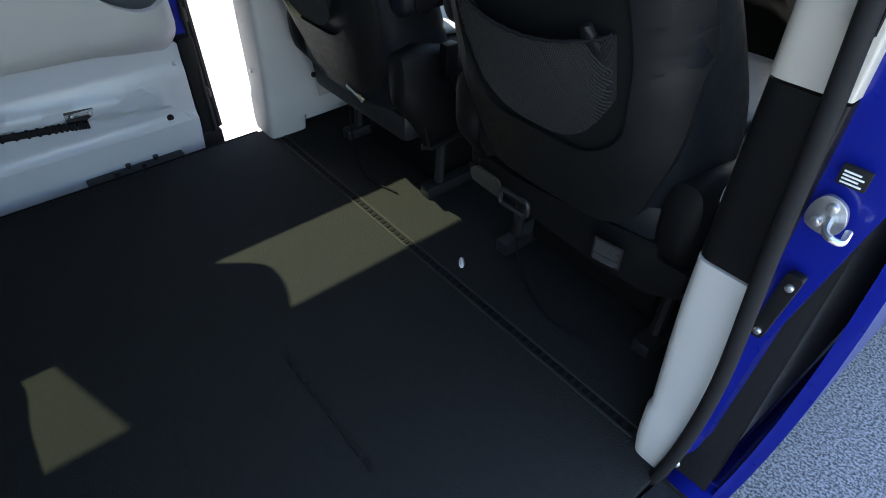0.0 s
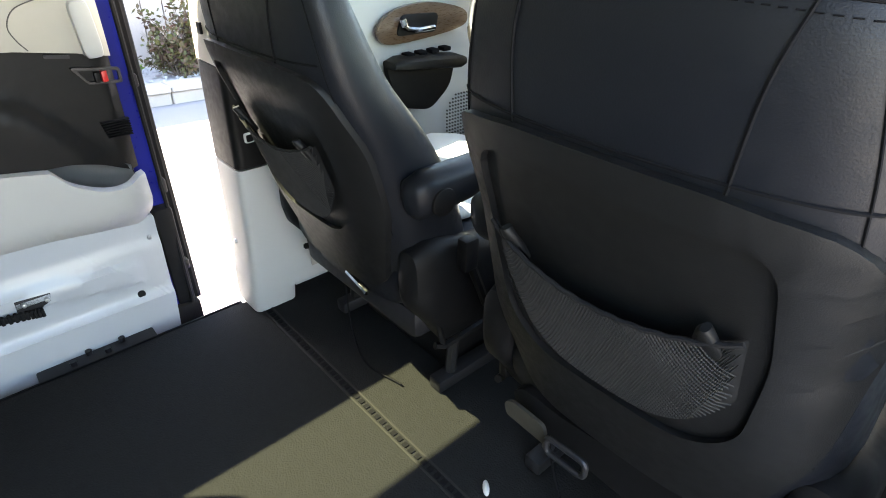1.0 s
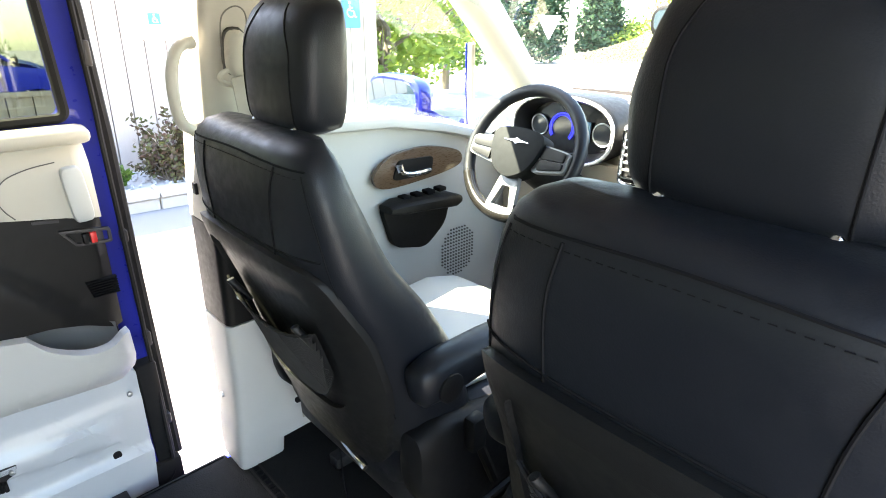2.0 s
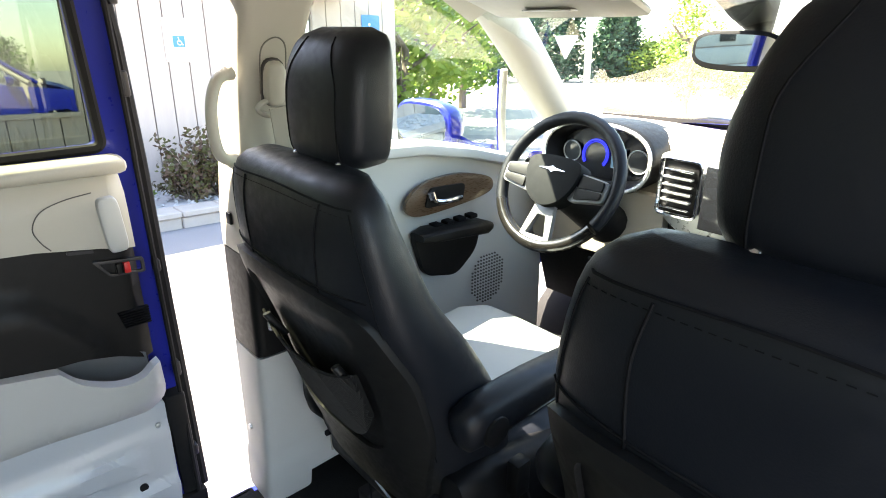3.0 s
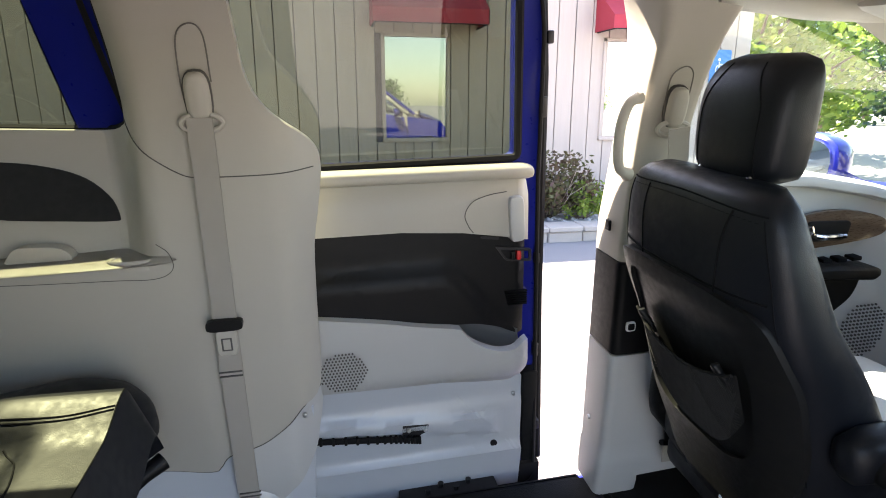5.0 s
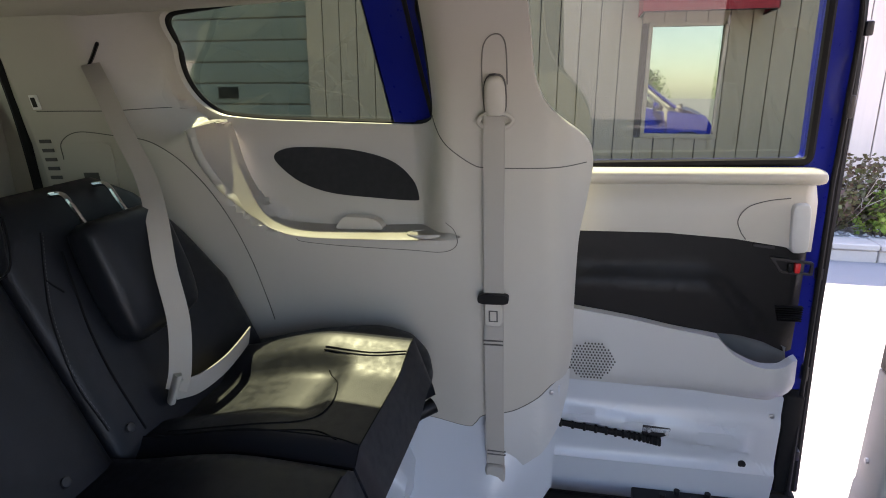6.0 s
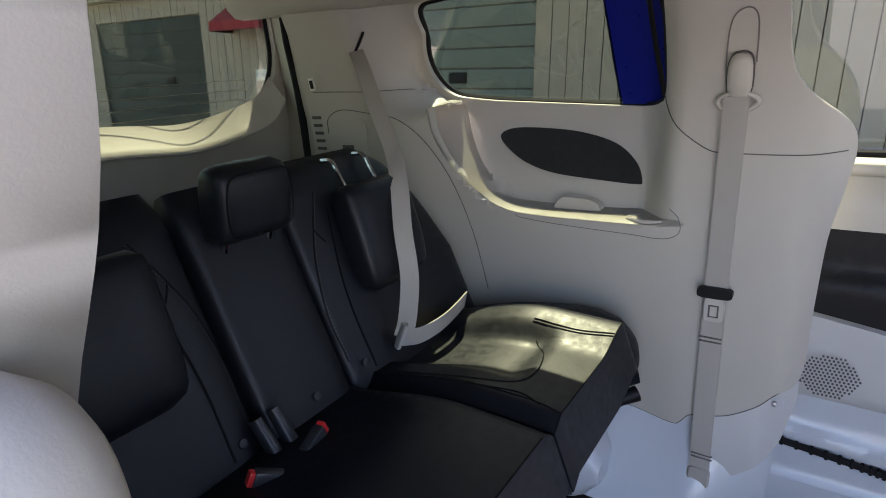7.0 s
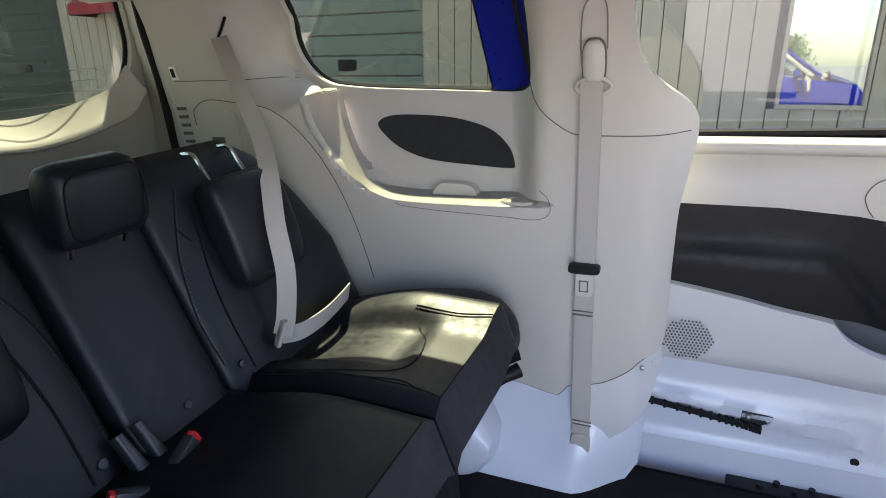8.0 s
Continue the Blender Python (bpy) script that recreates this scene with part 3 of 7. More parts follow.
        tube(bm, [lay(v.x, v.y, 0.0004) for v in sweep([(-1.39, 0.757, 0), (-1.375, 0.749, 0), (-1.29, 0.741, 0), (-1.19, 0.736, 0), (-1.09, 0.732, 0), (-1.033, 0.728, 0), (-1.0, 0.734, 0), (-0.984, 0.752, 0), (-0.990, 0.782, 0), (-1.01, 0.80, 0)], 6)], 0.0008, 5)
        part("joint", bm, SEAM_GREY, q)
        # hatch in the rear corner, coat hook, vent slits
        bm = geo()
        plate(bm, corner([(-2.03, 0.83), (-1.88, 0.86), (-1.87, 1.0), (-1.96, 1.005), (-2.02, 0.99)], 0.02), (), 0.004, 0.04, lambda u, v, w: lay(u, v, 0.004 + w), 0.0015)
        hatch = part("hatch", bm, TRIM, q)
        bm = geo()
        box(bm, (0, 0, 0), (1, 1, 1), 0.0)
        for v in bm.verts:
            v.co = lay(-1.975 + 0.045 * v.co.x, 0.87 + 0.055 * v.co.y, 0.002 + 0.004 * v.co.z)
        part("finger_hole", bm, SEAM_GREY, hatch)
        for k in range(7):
            bm = geo()
            box(bm, (0, 0, 0), (1, 1, 1), 0.0)
            for v in bm.verts:
                v.co = lay(-2.085 + 0.034 * v.co.x, 0.86 + 0.024 * k + 0.009 * v.co.y, 0.0 + 0.004 * v.co.z)
            part("vent_slit", bm, SEAM_GREY, q)
        bm = geo()
        box(bm, (0, 0, 0), (1, 1, 1), 0.0)
        for v in bm.verts:
            v.co = lay(-2.062 + 0.022 * v.co.x, 1.09 + 0.036 * v.co.y, 0.001 + 0.005 * v.co.z)
        sw = part("switch", bm, WHITE, q, "small rocker switch in a white bezel")
        bm = geo()
        box(bm, (0, 0, 0), (1, 1, 1), 0.0)
        for v in bm.verts:
            v.co = lay(-2.057 + 0.012 * v.co.x, 1.096 + 0.024 * v.co.y, 0.003 + 0.005 * v.co.z)
        part("key", bm, BLACK_TRIM, sw)
        # moulded cover below the trim's front corner
        bm = geo()
        plate(bm, corner([(-0.935, 0.275), (-0.86, 0.30), (-0.80, 0.338), (-0.725, 0.415), (-0.722, 0.36), (-0.745, 0.25), (-0.78, 0.19), (-0.86, 0.115), (-0.935, 0.10)], 0.02), (), 0.02, 0.025, lambda u, v, w: Vector((-0.672 - 0.05 * ease(u, -0.80, -0.72) + 0.012 * math.sin(clamp((v - 0.1) / 0.25) * 3.1) + w, u, v)), 0.008)
        cov = part("lower_cover", bm, TRIM_GREY, q, "pale moulded lower cover")
        for y, z in ((-0.765, 0.352), (-0.90, 0.262)):
            bm = geo()
            disc(bm, (-0.665 - 0.05 * ease(y, -0.80, -0.72), y, z), 0.006, 0.008, (1, 0, 0), 10, 0.002)
            part("screw", bm, STEEL, cov)
    else:
        bm = geo()
        tube(bm, [Vector(lay(v.x, v.y, 0.001)) for v in sweep([(-1.15, 0.86, 0), (-1.0, 0.83, 0), (-0.97, 0.74, 0), (-1.05, 0.69, 0)], 6)], 0.004, 6)
        part("joint", bm, SEAM_GREY, q)
    return q


quarter(-1, "side_trim")
quarter(1, "side_trim")

# painted panel below the trim, down to the floor
for side in (-1, 1):
    bm = geo()

    def low(u, v, w, s=side):
        bulge = 0.05 * ease(v, 0.02, 0.12) * (1 - ease(v, 0.30, 0.40)) * ease(u, -1.02, -0.90) * (1 - ease(u, -0.86, -0.76))
        flare = 0.125 * ease(-u, 0.76, 0.93) * (1 - ease(v, -0.04, 0.27))
        return Vector(mirror_x((-0.705 + bulge * 0.4 + flare + w, u, v), s))

    plate(bm, [(-2.2, -0.01), (-0.80, -0.01), (-0.765, 0.05), (-0.745, 0.36), (-0.80, 0.34), (-0.95, 0.30), (-2.2, 0.30)], (), 0.02, 0.022, low, 0.004)
    structure("sill_panel", bm, SILL, "silver-white painted steel panel below the side trim", "body panel")
    # wheel housing under the bench
    bm = geo()
    loft(bm, [ring(mirror_x((-0.64, y, 0.10), side), 0.10, 0.22 * math.sqrt(clamp(1 - ((y + 1.62) / 0.50) ** 2, 0.02)), 3, 40, (1, 0, 0), (0, 0, 1)) for y in [-1.125 - 0.045 * k for k in range(22)]])
    structure("wheel_housing", bm, SILL, "painted steel wheel housing beneath the bench", "body panel")

# third-row belt on the C-pillar
cb = thing("rear_seat_belt", (-0.62, -0.89, 0.6), "grey-beige seat belt hanging down the side trim with a black stop", "seat belt")
belt_guide(cb, (-0.628, -0.886, 1.055), (1, 0.05, -0.17))
bm = geo()
strap(bm, [(-0.608, -0.887, 1.042), (-0.614, -0.889, 0.97), (-0.618, -0.893, 0.8), (-0.624, -0.898, 0.6), (-0.632, -0.902, 0.4), (-0.638, -0.904, 0.25), (-0.642, -0.905, 0.135)], 0.046, (0.05, 1, 0))
part("strap", bm, BELT, cb)
bm = geo()
loft(bm, [ring((-0.616 + d, -0.898, 0.628), 0.036, 0.012, 4, 20, (0, 1, 0), (0, 0.02, 1)) for d in (-0.008, -0.004, 0.006, 0.009)])
part("stop", bm, BLACK_TRIM, cb, "black plastic belt stop")
bm = geo()
loft(bm, [ring((-0.617 + d, -0.898, 0.588), 0.021 - q, 0.03 - q, 5, 20, (0, 1, 0), (0, 0, 1)) for d, q in ((-0.004, 0), (0.003, 0), (0.005, 0.002))])
tg = part("tongue", bm, TRIM, cb)
bm = geo()
tube(bm, [Vector((-0.611, -0.898 + a * 0.009, 0.585 + b * 0.013)) for a, b in ((-1, -1), (1, -1), (1, 1), (-1, 1))], 0.0022, 6, True)
part("slot", bm, SEAM_GREY, tg)
for z in (0.505, 0.515, 0.185, 0.195):
    bm = geo()
    zz = z
    xs = -0.626 if z > 0.4 else -0.640
    box(bm, (xs, -0.925, zz - 0.0012), (xs + 0.004, -0.878, zz + 0.0012))
    part("stitch", bm, SEAM_GREY, cb)
bm = geo()
loft(bm, [ring((-0.641 + d, -0.906, 0.125), 0.026 - q, 0.03 - q, 4, 20, (0, 1, 0), (0, 0, 1)) for d, q in ((-0.008, 0), (0.006, 0), (0.010, 0.004))])
part("anchor", bm, BELT, cb)

# the same belt guide on the pillar beside the open doorway
rb = thing("rear_seat_belt", (0.64, -0.89, 1.0), "beige seat belt guide on the trim beside the open doorway", "seat belt")
bm = geo()
loft(bm, [ring((0.652 - d, -0.872, 1.030), 0.036 - q, 0.046 - q, 2.6, 32, (0, 1, 0), (0, 0, 1)) for d, q in ((-0.02, 0), (0.012, 0), (0.024, 0.003), (0.032, 0.010), (0.036, 0.020))])
part("adjuster", bm, TRIM, rb)

# belt over the rear seat
sb = thing("rear_seat_belt", (-0.5, -1.75, 0.9), "pale grey seat belt running down over the bench backrest", "seat belt")
bm = geo()
pts = sweep([(-0.612, -1.855, 1.19), (-0.545, -1.77, 1.12), (-0.495, -1.70, 1.04), (-0.43, -1.61, 0.955), (-0.345, -1.53, 0.89), (-0.288, -1.485, 0.80), (-0.268, -1.462, 0.70), (-0.248, -1.462, 0.61), (-0.235, -1.47, 0.565)], 6)
strap(bm, pts, 0.041, [(-0.62 + 0.3 * math.sin(k * 0.16), 0.75, 0.1) for k in range(len(pts))])
part("strap", bm, BELT, sb)
bm = geo()
pts = sweep([(-0.235, -1.47, 0.565), (-0.27, -1.445, 0.562), (-0.33, -1.43, 0.568), (-0.40, -1.435, 0.572), (-0.47, -1.45, 0.572)], 6)
strap(bm, pts, 0.044, [(0.0, 0.25, 0.97)] * len(pts))
part("lap_strap", bm, BELT, sb)
bm = geo()
loft(bm, [ring((-0.240 + 0.3 * k * 0.02, -1.465 - 0.004 * k, 0.60 - k * 0.018), 0.02 - 0.003 * abs(k - 1), 0.006, 3, 14, (0.6, 0.8, 0), (0.8, -0.6, 0)) for k in range(4)])
part("tongue", bm, BELT, sb)
bm = geo()
tube(bm, sweep([(-0.625, -1.90, 1.17), (-0.618, -1.86, 1.195), (-0.608, -1.82, 1.235)], 5), 0.009, 6, False, 0.5)
part("guide", bm, BLACK_TRIM, sb, "black belt guide slot")


# ---- sliding door, a hand's width open, hanging clear of the body ----
OPEN = Vector((-0.125, -0.145, 0.0))
sd = thing("sliding_door", Vector((-0.78, -0.5, 0.05)) + OPEN, "deep blue sliding door with beige and black inner trim, slid partly open", "car door")


def side_place(x, shape=None):
    return lambda u, v, w: Vector((x + w + (shape(u, v) if shape else 0), u, v)) + OPEN


DOOR_OUT = [(-0.985, 0.02), (-0.96, -0.16), (0.0, -0.16), (0.02, 0.0), (0.028, 0.6), (0.028, 0.9), (0.015, 1.15), (-0.03, 1.455), (-0.90, 1.475), (-1.12, 1.45), (-1.08, 1.15), (-1.04, 0.88), (-1.03, 0.5)]
DOOR_WIN = corner([(-0.045, 0.895), (-0.07, 1.325), (-0.89, 1.335), (-0.95, 1.30), (-0.865, 0.94), (-0.82, 0.895)], [0.02, 0.03, 0.04, 0.05, 0.05, 0.03])


def door_lean(u, v):
    return 0.20 * max(0, v - 0.85) ** 1.2 + 0.05 * ease(-v, -0.5, 0.2)


bm = geo()
plate(bm, corner(DOOR_OUT, 0.03), [DOOR_WIN], 0.025, 0.08, side_place(-0.80, door_lean), 0.006)
part("outer_skin", bm, BLUE, sd, "deep blue painted skin")
bm = geo()
DOOR_IN = corner([(-0.975, -0.10), (-0.005, -0.10), (0.012, 0.6), (0.012, 0.9), (0.0, 1.18), (-0.04, 1.44), (-0.90, 1.46), (-1.10, 1.435), (-1.06, 1.15), (-1.02, 0.88), (-1.01, 0.5)], 0.04)
plate(bm, DOOR_IN, [DOOR_WIN], 0.04, 0.08, side_place(-0.758, door_lean), 0.006)
part("inner_frame", bm, BLUE, sd, "deep blue painted inner frame")
bm = geo()
plate(bm, corner([(-0.03, 0.86), (-0.055, 1.35), (-0.90, 1.36), (-0.98, 1.32), (-0.90, 0.87)], 0.04), (), 0.004, 0.1, side_place(-0.788, door_lean))
g = part("pane", bm, DOOR_TINT, sd, "dark privacy glass")
bm = geo()
tube(bm, [side_place(-0.757, door_lean)(p[0], p[1], 0) for p in DOOR_WIN], 0.010, 6, True)
part("window_seal", bm, RUBBER, sd)
bm = geo()
tube(bm, [side_place(-0.748, door_lean)(p[0], p[1], 0) for p in corner([(-0.955, -0.06), (0.0, -0.06), (0.010, 0.9), (-0.004, 1.2), (-0.045, 1.40), (-0.88, 1.40), (-0.985, 1.37), (-0.955, 1.15), (-0.915, 0.93), (-0.93, 0.5)], 0.05)], 0.006, 8, True)
part("door_seal", bm, RUBBER, sd)


def inner_shape(u, v):
    """How far the inner trim bulges into the cabin."""
    return 0.05 * ease(v, 0.26, 0.36) + 0.012 * math.sin(max(0, v - 0.3) * 4.5) - 0.03 * ease(v, 0.80, 0.87) - 0.02 * ease(u, -0.06, -0.03)


WAVE = [(v.x, v.y) for v in sweep([(-0.90, 0.575, 0), (-0.70, 0.562, 0), (-0.55, 0.541, 0), (-0.418, 0.519, 0), (-0.33, 0.50, 0), (-0.224, 0.483, 0)], 4)]
CUP_TOP = [(v.x, v.y) for v in sweep([(-0.224, 0.483, 0), (-0.17, 0.479, 0), (-0.12, 0.463, 0), (-0.08, 0.440, 0), (-0.055, 0.427, 0)], 4)]
CUP_LOW = [(v.x, v.y) for v in sweep([(-0.224, 0.483, 0), (-0.19, 0.444, 0), (-0.13, 0.414, 0), (-0.085, 0.413, 0), (-0.055, 0.427, 0)], 4)]


def black_shape(u, v):
    """The middle panel swells into an armrest that dies out towards the door's front edge."""
    line = 0.635 - 0.15 * ease(u, -0.27, -0.08)
    return inner_shape(u, v) - 0.020 + 0.026 * (1 - ease(v, line - 0.03, line + 0.02)) * (1 - ease(u, -0.16, -0.05))


bm = geo()
box(bm, Vector((-0.752, -0.90, 0.30)) + OPEN, Vector((-0.738, -0.045, 0.85)) + OPEN, 0.003)
part("trim_backing", bm, BLACK_TRIM, sd)
bm = geo()
plate(bm, WAVE + CUP_TOP[1:] + [(-0.036, 0.426), (-0.034, 0.69), (-0.10, 0.709), (-0.21, 0.727), (-0.36, 0.739), (-0.90, 0.745)], (), 0.03, 0.02, side_place(-0.742, black_shape), 0.005)
bp = part("black_panel", bm, BLACK_TRIM, sd, "black moulded middle panel")
bm = geo()
plate(bm, [(-0.90, 0.747), (-0.36, 0.741), (-0.21, 0.729), (-0.10, 0.711), (-0.035, 0.694), (-0.034, 0.845), (-0.05, 0.865), (-0.90, 0.90)], (), 0.035, 0.03, side_place(-0.735, inner_shape), 0.006)
part("upper_panel", bm, TRIM, sd, "beige upper panel")
bm = geo()
loft(bm, [ring(Vector((-0.725, y, 0.866 + 0.012 * (-y))) + OPEN, a, h, 3, 20, (1, 0, 0), (0, 0, 1)) for y, a, h in ((-0.90, 0.042, 0.018), (-0.6, 0.042, 0.018), (-0.3, 0.042, 0.018), (-0.08, 0.041, 0.018), (-0.035, 0.040, 0.018), (-0.024, 0.037, 0.015), (-0.020, 0.030, 0.009))])
part("window_ledge", bm, TRIM, sd, "beige window ledge")
bm = geo()
loft(bm, [ring(Vector((-0.676 + d, -0.072, 0.756)) + OPEN, 0.020 - q, 0.058 - q, 5, 24, (0, 1, 0.06), (0, -0.06, 1)) for d, q in ((-0.02, 0), (0.008, 0), (0.013, 0.002), (0.015, 0.006))])
part("pull_handle", bm, TRIM_GREY, sd, "pale upright pull handle")
bm = geo()
tube(bm, [side_place(-0.734, inner_shape)(v.x, v.y, 0.001) for v in sweep([(-0.095, 0.824, 0), (-0.145, 0.818, 0), (-0.185, 0.804, 0), (-0.203, 0.775, 0), (-0.196, 0.748, 0), (-0.183, 0.728, 0)], 6)], 0.0012, 5)
part("joint", bm, SEAM_GREY, sd)
bm = geo()
plate(bm, corner([(-0.158, 0.712), (-0.112, 0.706), (-0.112, 0.699), (-0.158, 0.705)], 0.002), (), 0.004, 0.0, side_place(-0.737, lambda u, v: black_shape(u, v) + 0.004))
part("window_switch", bm, GREY_METAL, bp, "small window switch")
# lower pocket panel
bm = geo()
plate(bm, WAVE + CUP_LOW[1:] + [(-0.037, 0.424), (-0.034, 0.36), (-0.040, 0.285), (-0.062, 0.274), (-0.15, 0.291), (-0.267, 0.312), (-0.47, 0.326), (-0.90, 0.345)], (), 0.03, 0.022, side_place(-0.74, lambda u, v: inner_shape(u, v) + 0.03 * ease(v, 0.27, 0.33) + 0.014 * ease(u, -0.30, -0.14) * (1 - ease(u, -0.09, -0.04))), 0.007)
part("pocket_panel", bm, TRIM_GREY, sd, "pale grey lower panel with a pocket")
# pull cup: a hollow between the two panels
bm = geo()
n = len(CUP_TOP)
rows = []
for k in range(7):
    f = k / 6
    dip = 0.034 * math.sin(3.1416 * f)
    rows.append([bm.verts.new(side_place(-0.703)(p[0] + (q[0] - p[0]) * f, p[1] + 0.014 + (q[1] - p[1] - 0.028) * f, 0.008 * f - dip * math.sin(3.1416 * clamp(j / (n - 1), 0.04, 0.96)))) for j, (p, q) in enumerate(zip(CUP_TOP, CUP_LOW))])
for p, r in zip(rows, rows[1:]):
    for j in range(n - 1):
        bm.faces.new((p[j], p[j + 1], r[j + 1], r[j]))
bmesh.ops.solidify(bm, geom=bm.faces[:], thickness=0.003)
part("pull_cup", bm, surface("grey_pull_cup", (0.19, 0.20, 0.21), 0.5), sd, "grey hollow pull cup", 60)
bm = geo()
for i in range(15):
    for j in range(15):
        y, z = -0.585 + i * 0.0082, 0.355 + j * 0.0082
        if ((y + 0.527) / 0.058) ** 2 + ((z - 0.412) / 0.055) ** 2 < 1:
            disc(bm, side_place(-0.700, inner_shape)(y + 0.004 * (j % 2), z, 0.018), 0.0024, 0.003, (1, 0, 0), 6)
part("speaker_grille", bm, SEAM_GREY, sd, "round patch of speaker holes")
# lock switch and slotted patch
bm = geo()
plate(bm, corner([(-0.120, 0.680), (-0.024, 0.668), (-0.024, 0.634), (-0.092, 0.640)], 0.006), [corner([(-0.108, 0.672), (-0.030, 0.662), (-0.030, 0.640), (-0.090, 0.645)], 0.004)], 0.008, 0.0, side_place(-0.692), 0.002)
ls = part("lock_bezel", bm, surface("satin_black_bezel", (0.022, 0.022, 0.023), 0.35), sd, "satin black lock bezel")
bm = geo()
box(bm, Vector((-0.706, -0.078, 0.641)) + OPEN, Vector((-0.690, -0.068, 0.664)) + OPEN, 0.002)
part("lock_slider", bm, BLACK_TRIM, ls)
bm = geo()
box(bm, Vector((-0.706, -0.064, 0.641)) + OPEN, Vector((-0.689, -0.052, 0.665)) + OPEN, 0.002)
part("lock_flag", bm, RED, ls, "red lock marker")
for k in range(7):
    bm = geo()
    box(bm, Vector((-0.706, -0.094 + 0.0015 * (6 - k), 0.515 + k * 0.006)) + OPEN, Vector((-0.692, -0.032, 0.5175 + k * 0.006)) + OPEN, 0.001)
    part("slat", bm, SEAM, bp)


def rail_shape(u, v):
    """The painted lower panel: a pressed rail that falls towards the front edge, over a flange at the foot."""
    mid = 0.147 - 0.10 * (u + 0.10)
    half = 0.013 + 0.010 * ease(u, -0.5, -0.13)
    inside = ease(v, mid - half - 0.012, mid - half) * (1 - ease(v, mid + half, mid + half + 0.012)) * (1 - ease(u, -0.125, -0.095))
    return 0.013 * inside + 0.016 * ease(-v, -0.080, -0.066) - 0.010 * ease(v, 0.20, 0.24)


bm = geo()
plate(bm, corner([(-0.95, -0.13), (-0.055, -0.13), (-0.040, 0.05), (-0.034, 0.29), (-0.3, 0.325), (-0.95, 0.37)], 0.01), (), 0.03, 0.013, side_place(-0.715, rail_shape), 0.004)
lp = part("lower_panel", bm, SILL, sd, "silver-white painted steel lower panel")
bm = geo()
disc(bm, Vector((-0.716, -0.118, 0.082)) + OPEN, 0.010, 0.006, (1, 0, 0), 14)
part("plug", bm, RUBBER, lp)
for z in (0.03, 0.235):
    bm = geo()
    disc(bm, Vector((-0.716, -0.060, z)) + OPEN, 0.006, 0.006, (1, 0, 0), 12, 0.002)
    part("screw", bm, STEEL, lp)
bm = geo()
track = [Vector(v) + OPEN for v in sweep([(-0.692, -0.335, 0.142), (-0.696, -0.375, 0.147), (-0.700, -0.45, 0.154), (-0.702, -0.60, 0.170), (-0.704, -0.78, 0.188), (-0.706, -0.93, 0.203)], 10)]
tube(bm, track, 0.010, 8, False, 0.5, (1, 0, 0))
for v in track[::2]:
    box(bm, v - Vector((0.007, 0.004, 0.011)), v + Vector((0.007, 0.004, 0.011)), 0.002, 1)
part("cable_track", bm, RUBBER, sd, "black linked cable track")
bm = geo()
plate(bm, corner([(-0.379, 0.186), (-0.306, 0.180), (-0.311, 0.158), (-0.328, 0.152), (-0.345, 0.131), (-0.368, 0.128), (-0.381, 0.145)], 0.003), (), 0.012, 0.0, lambda u, v, w: Vector((-0.702 + w, u, v)) + OPEN, 0.002)
hb = part("hinge_bracket", bm, GREY_METAL, sd, "dark steel cable bracket")
for y, z in ((-0.363, 0.173), (-0.318, 0.169), (-0.362, 0.139)):
    bm = geo()
    disc(bm, Vector((-0.702, y, z)) + OPEN, 0.005, 0.012, (1, 0, 0), 10, 0.002)
    part("bolt", bm, STEEL, hb)
bm = geo()
box(bm, Vector((-0.76, -0.40, -0.06)) + OPEN, Vector((-0.64, -0.12, -0.02)) + OPEN, 0.005)
box(bm, Vector((-0.70, -0.22, -0.07)) + OPEN, Vector((-0.50, -0.15, -0.045)) + OPEN, 0.005)
for k in range(4):
    disc(bm, Vector((-0.69 + 0.02 * (k % 2), -0.2 - 0.04 * k, -0.02)) + OPEN, 0.008, 0.012, (0, 0, 1), 10)
part("roller_arm", bm, GREY_METAL, sd, "black steel roller arm")
# latch plate, bumpers and guide along the front edge
bm = geo()
tube(bm, [side_place(-0.775, door_lean)(*p, 0) for p in [(0.022, 0.0), (0.028, 0.5), (0.028, 0.85), (0.014, 1.1), (-0.025, 1.42)]], 0.012, 8)
part("edge_seal", bm, RUBBER, sd, "black edge seal")
for z, h in ((1.18, 0.03), (1.02, 0.05), (0.62, 0.03), (0.35, 0.04), (0.12, 0.03)):
    bm = geo()
    c = side_place(-0.757, door_lean)(0.008, z, 0)
    box(bm, c + Vector((-0.014, -0.004, -h / 2)), c + Vector((0.014, 0.012, h / 2)), 0.004)
    part("bumper", bm, GREY_METAL, sd)
bm = geo()
box(bm, Vector((-0.80, -0.14, -0.17)) + OPEN, Vector((-0.70, 0.02, 0.005)) + OPEN, 0.008)
box(bm, Vector((-0.80, -0.034, 0.0)) + OPEN, Vector((-0.712, 0.012, 0.30)) + OPEN, 0.008)
part("lower_corner", bm, RUBBER, sd)

# ---- tailgate and rear corner ----
def gate_y(x, z):
    return -2.29 + 0.10 * max(0, z - 0.95) - 0.03 * (1 - abs(x - MID) / 0.75) - 0.02 * ease(z, 0.97, 0.90)


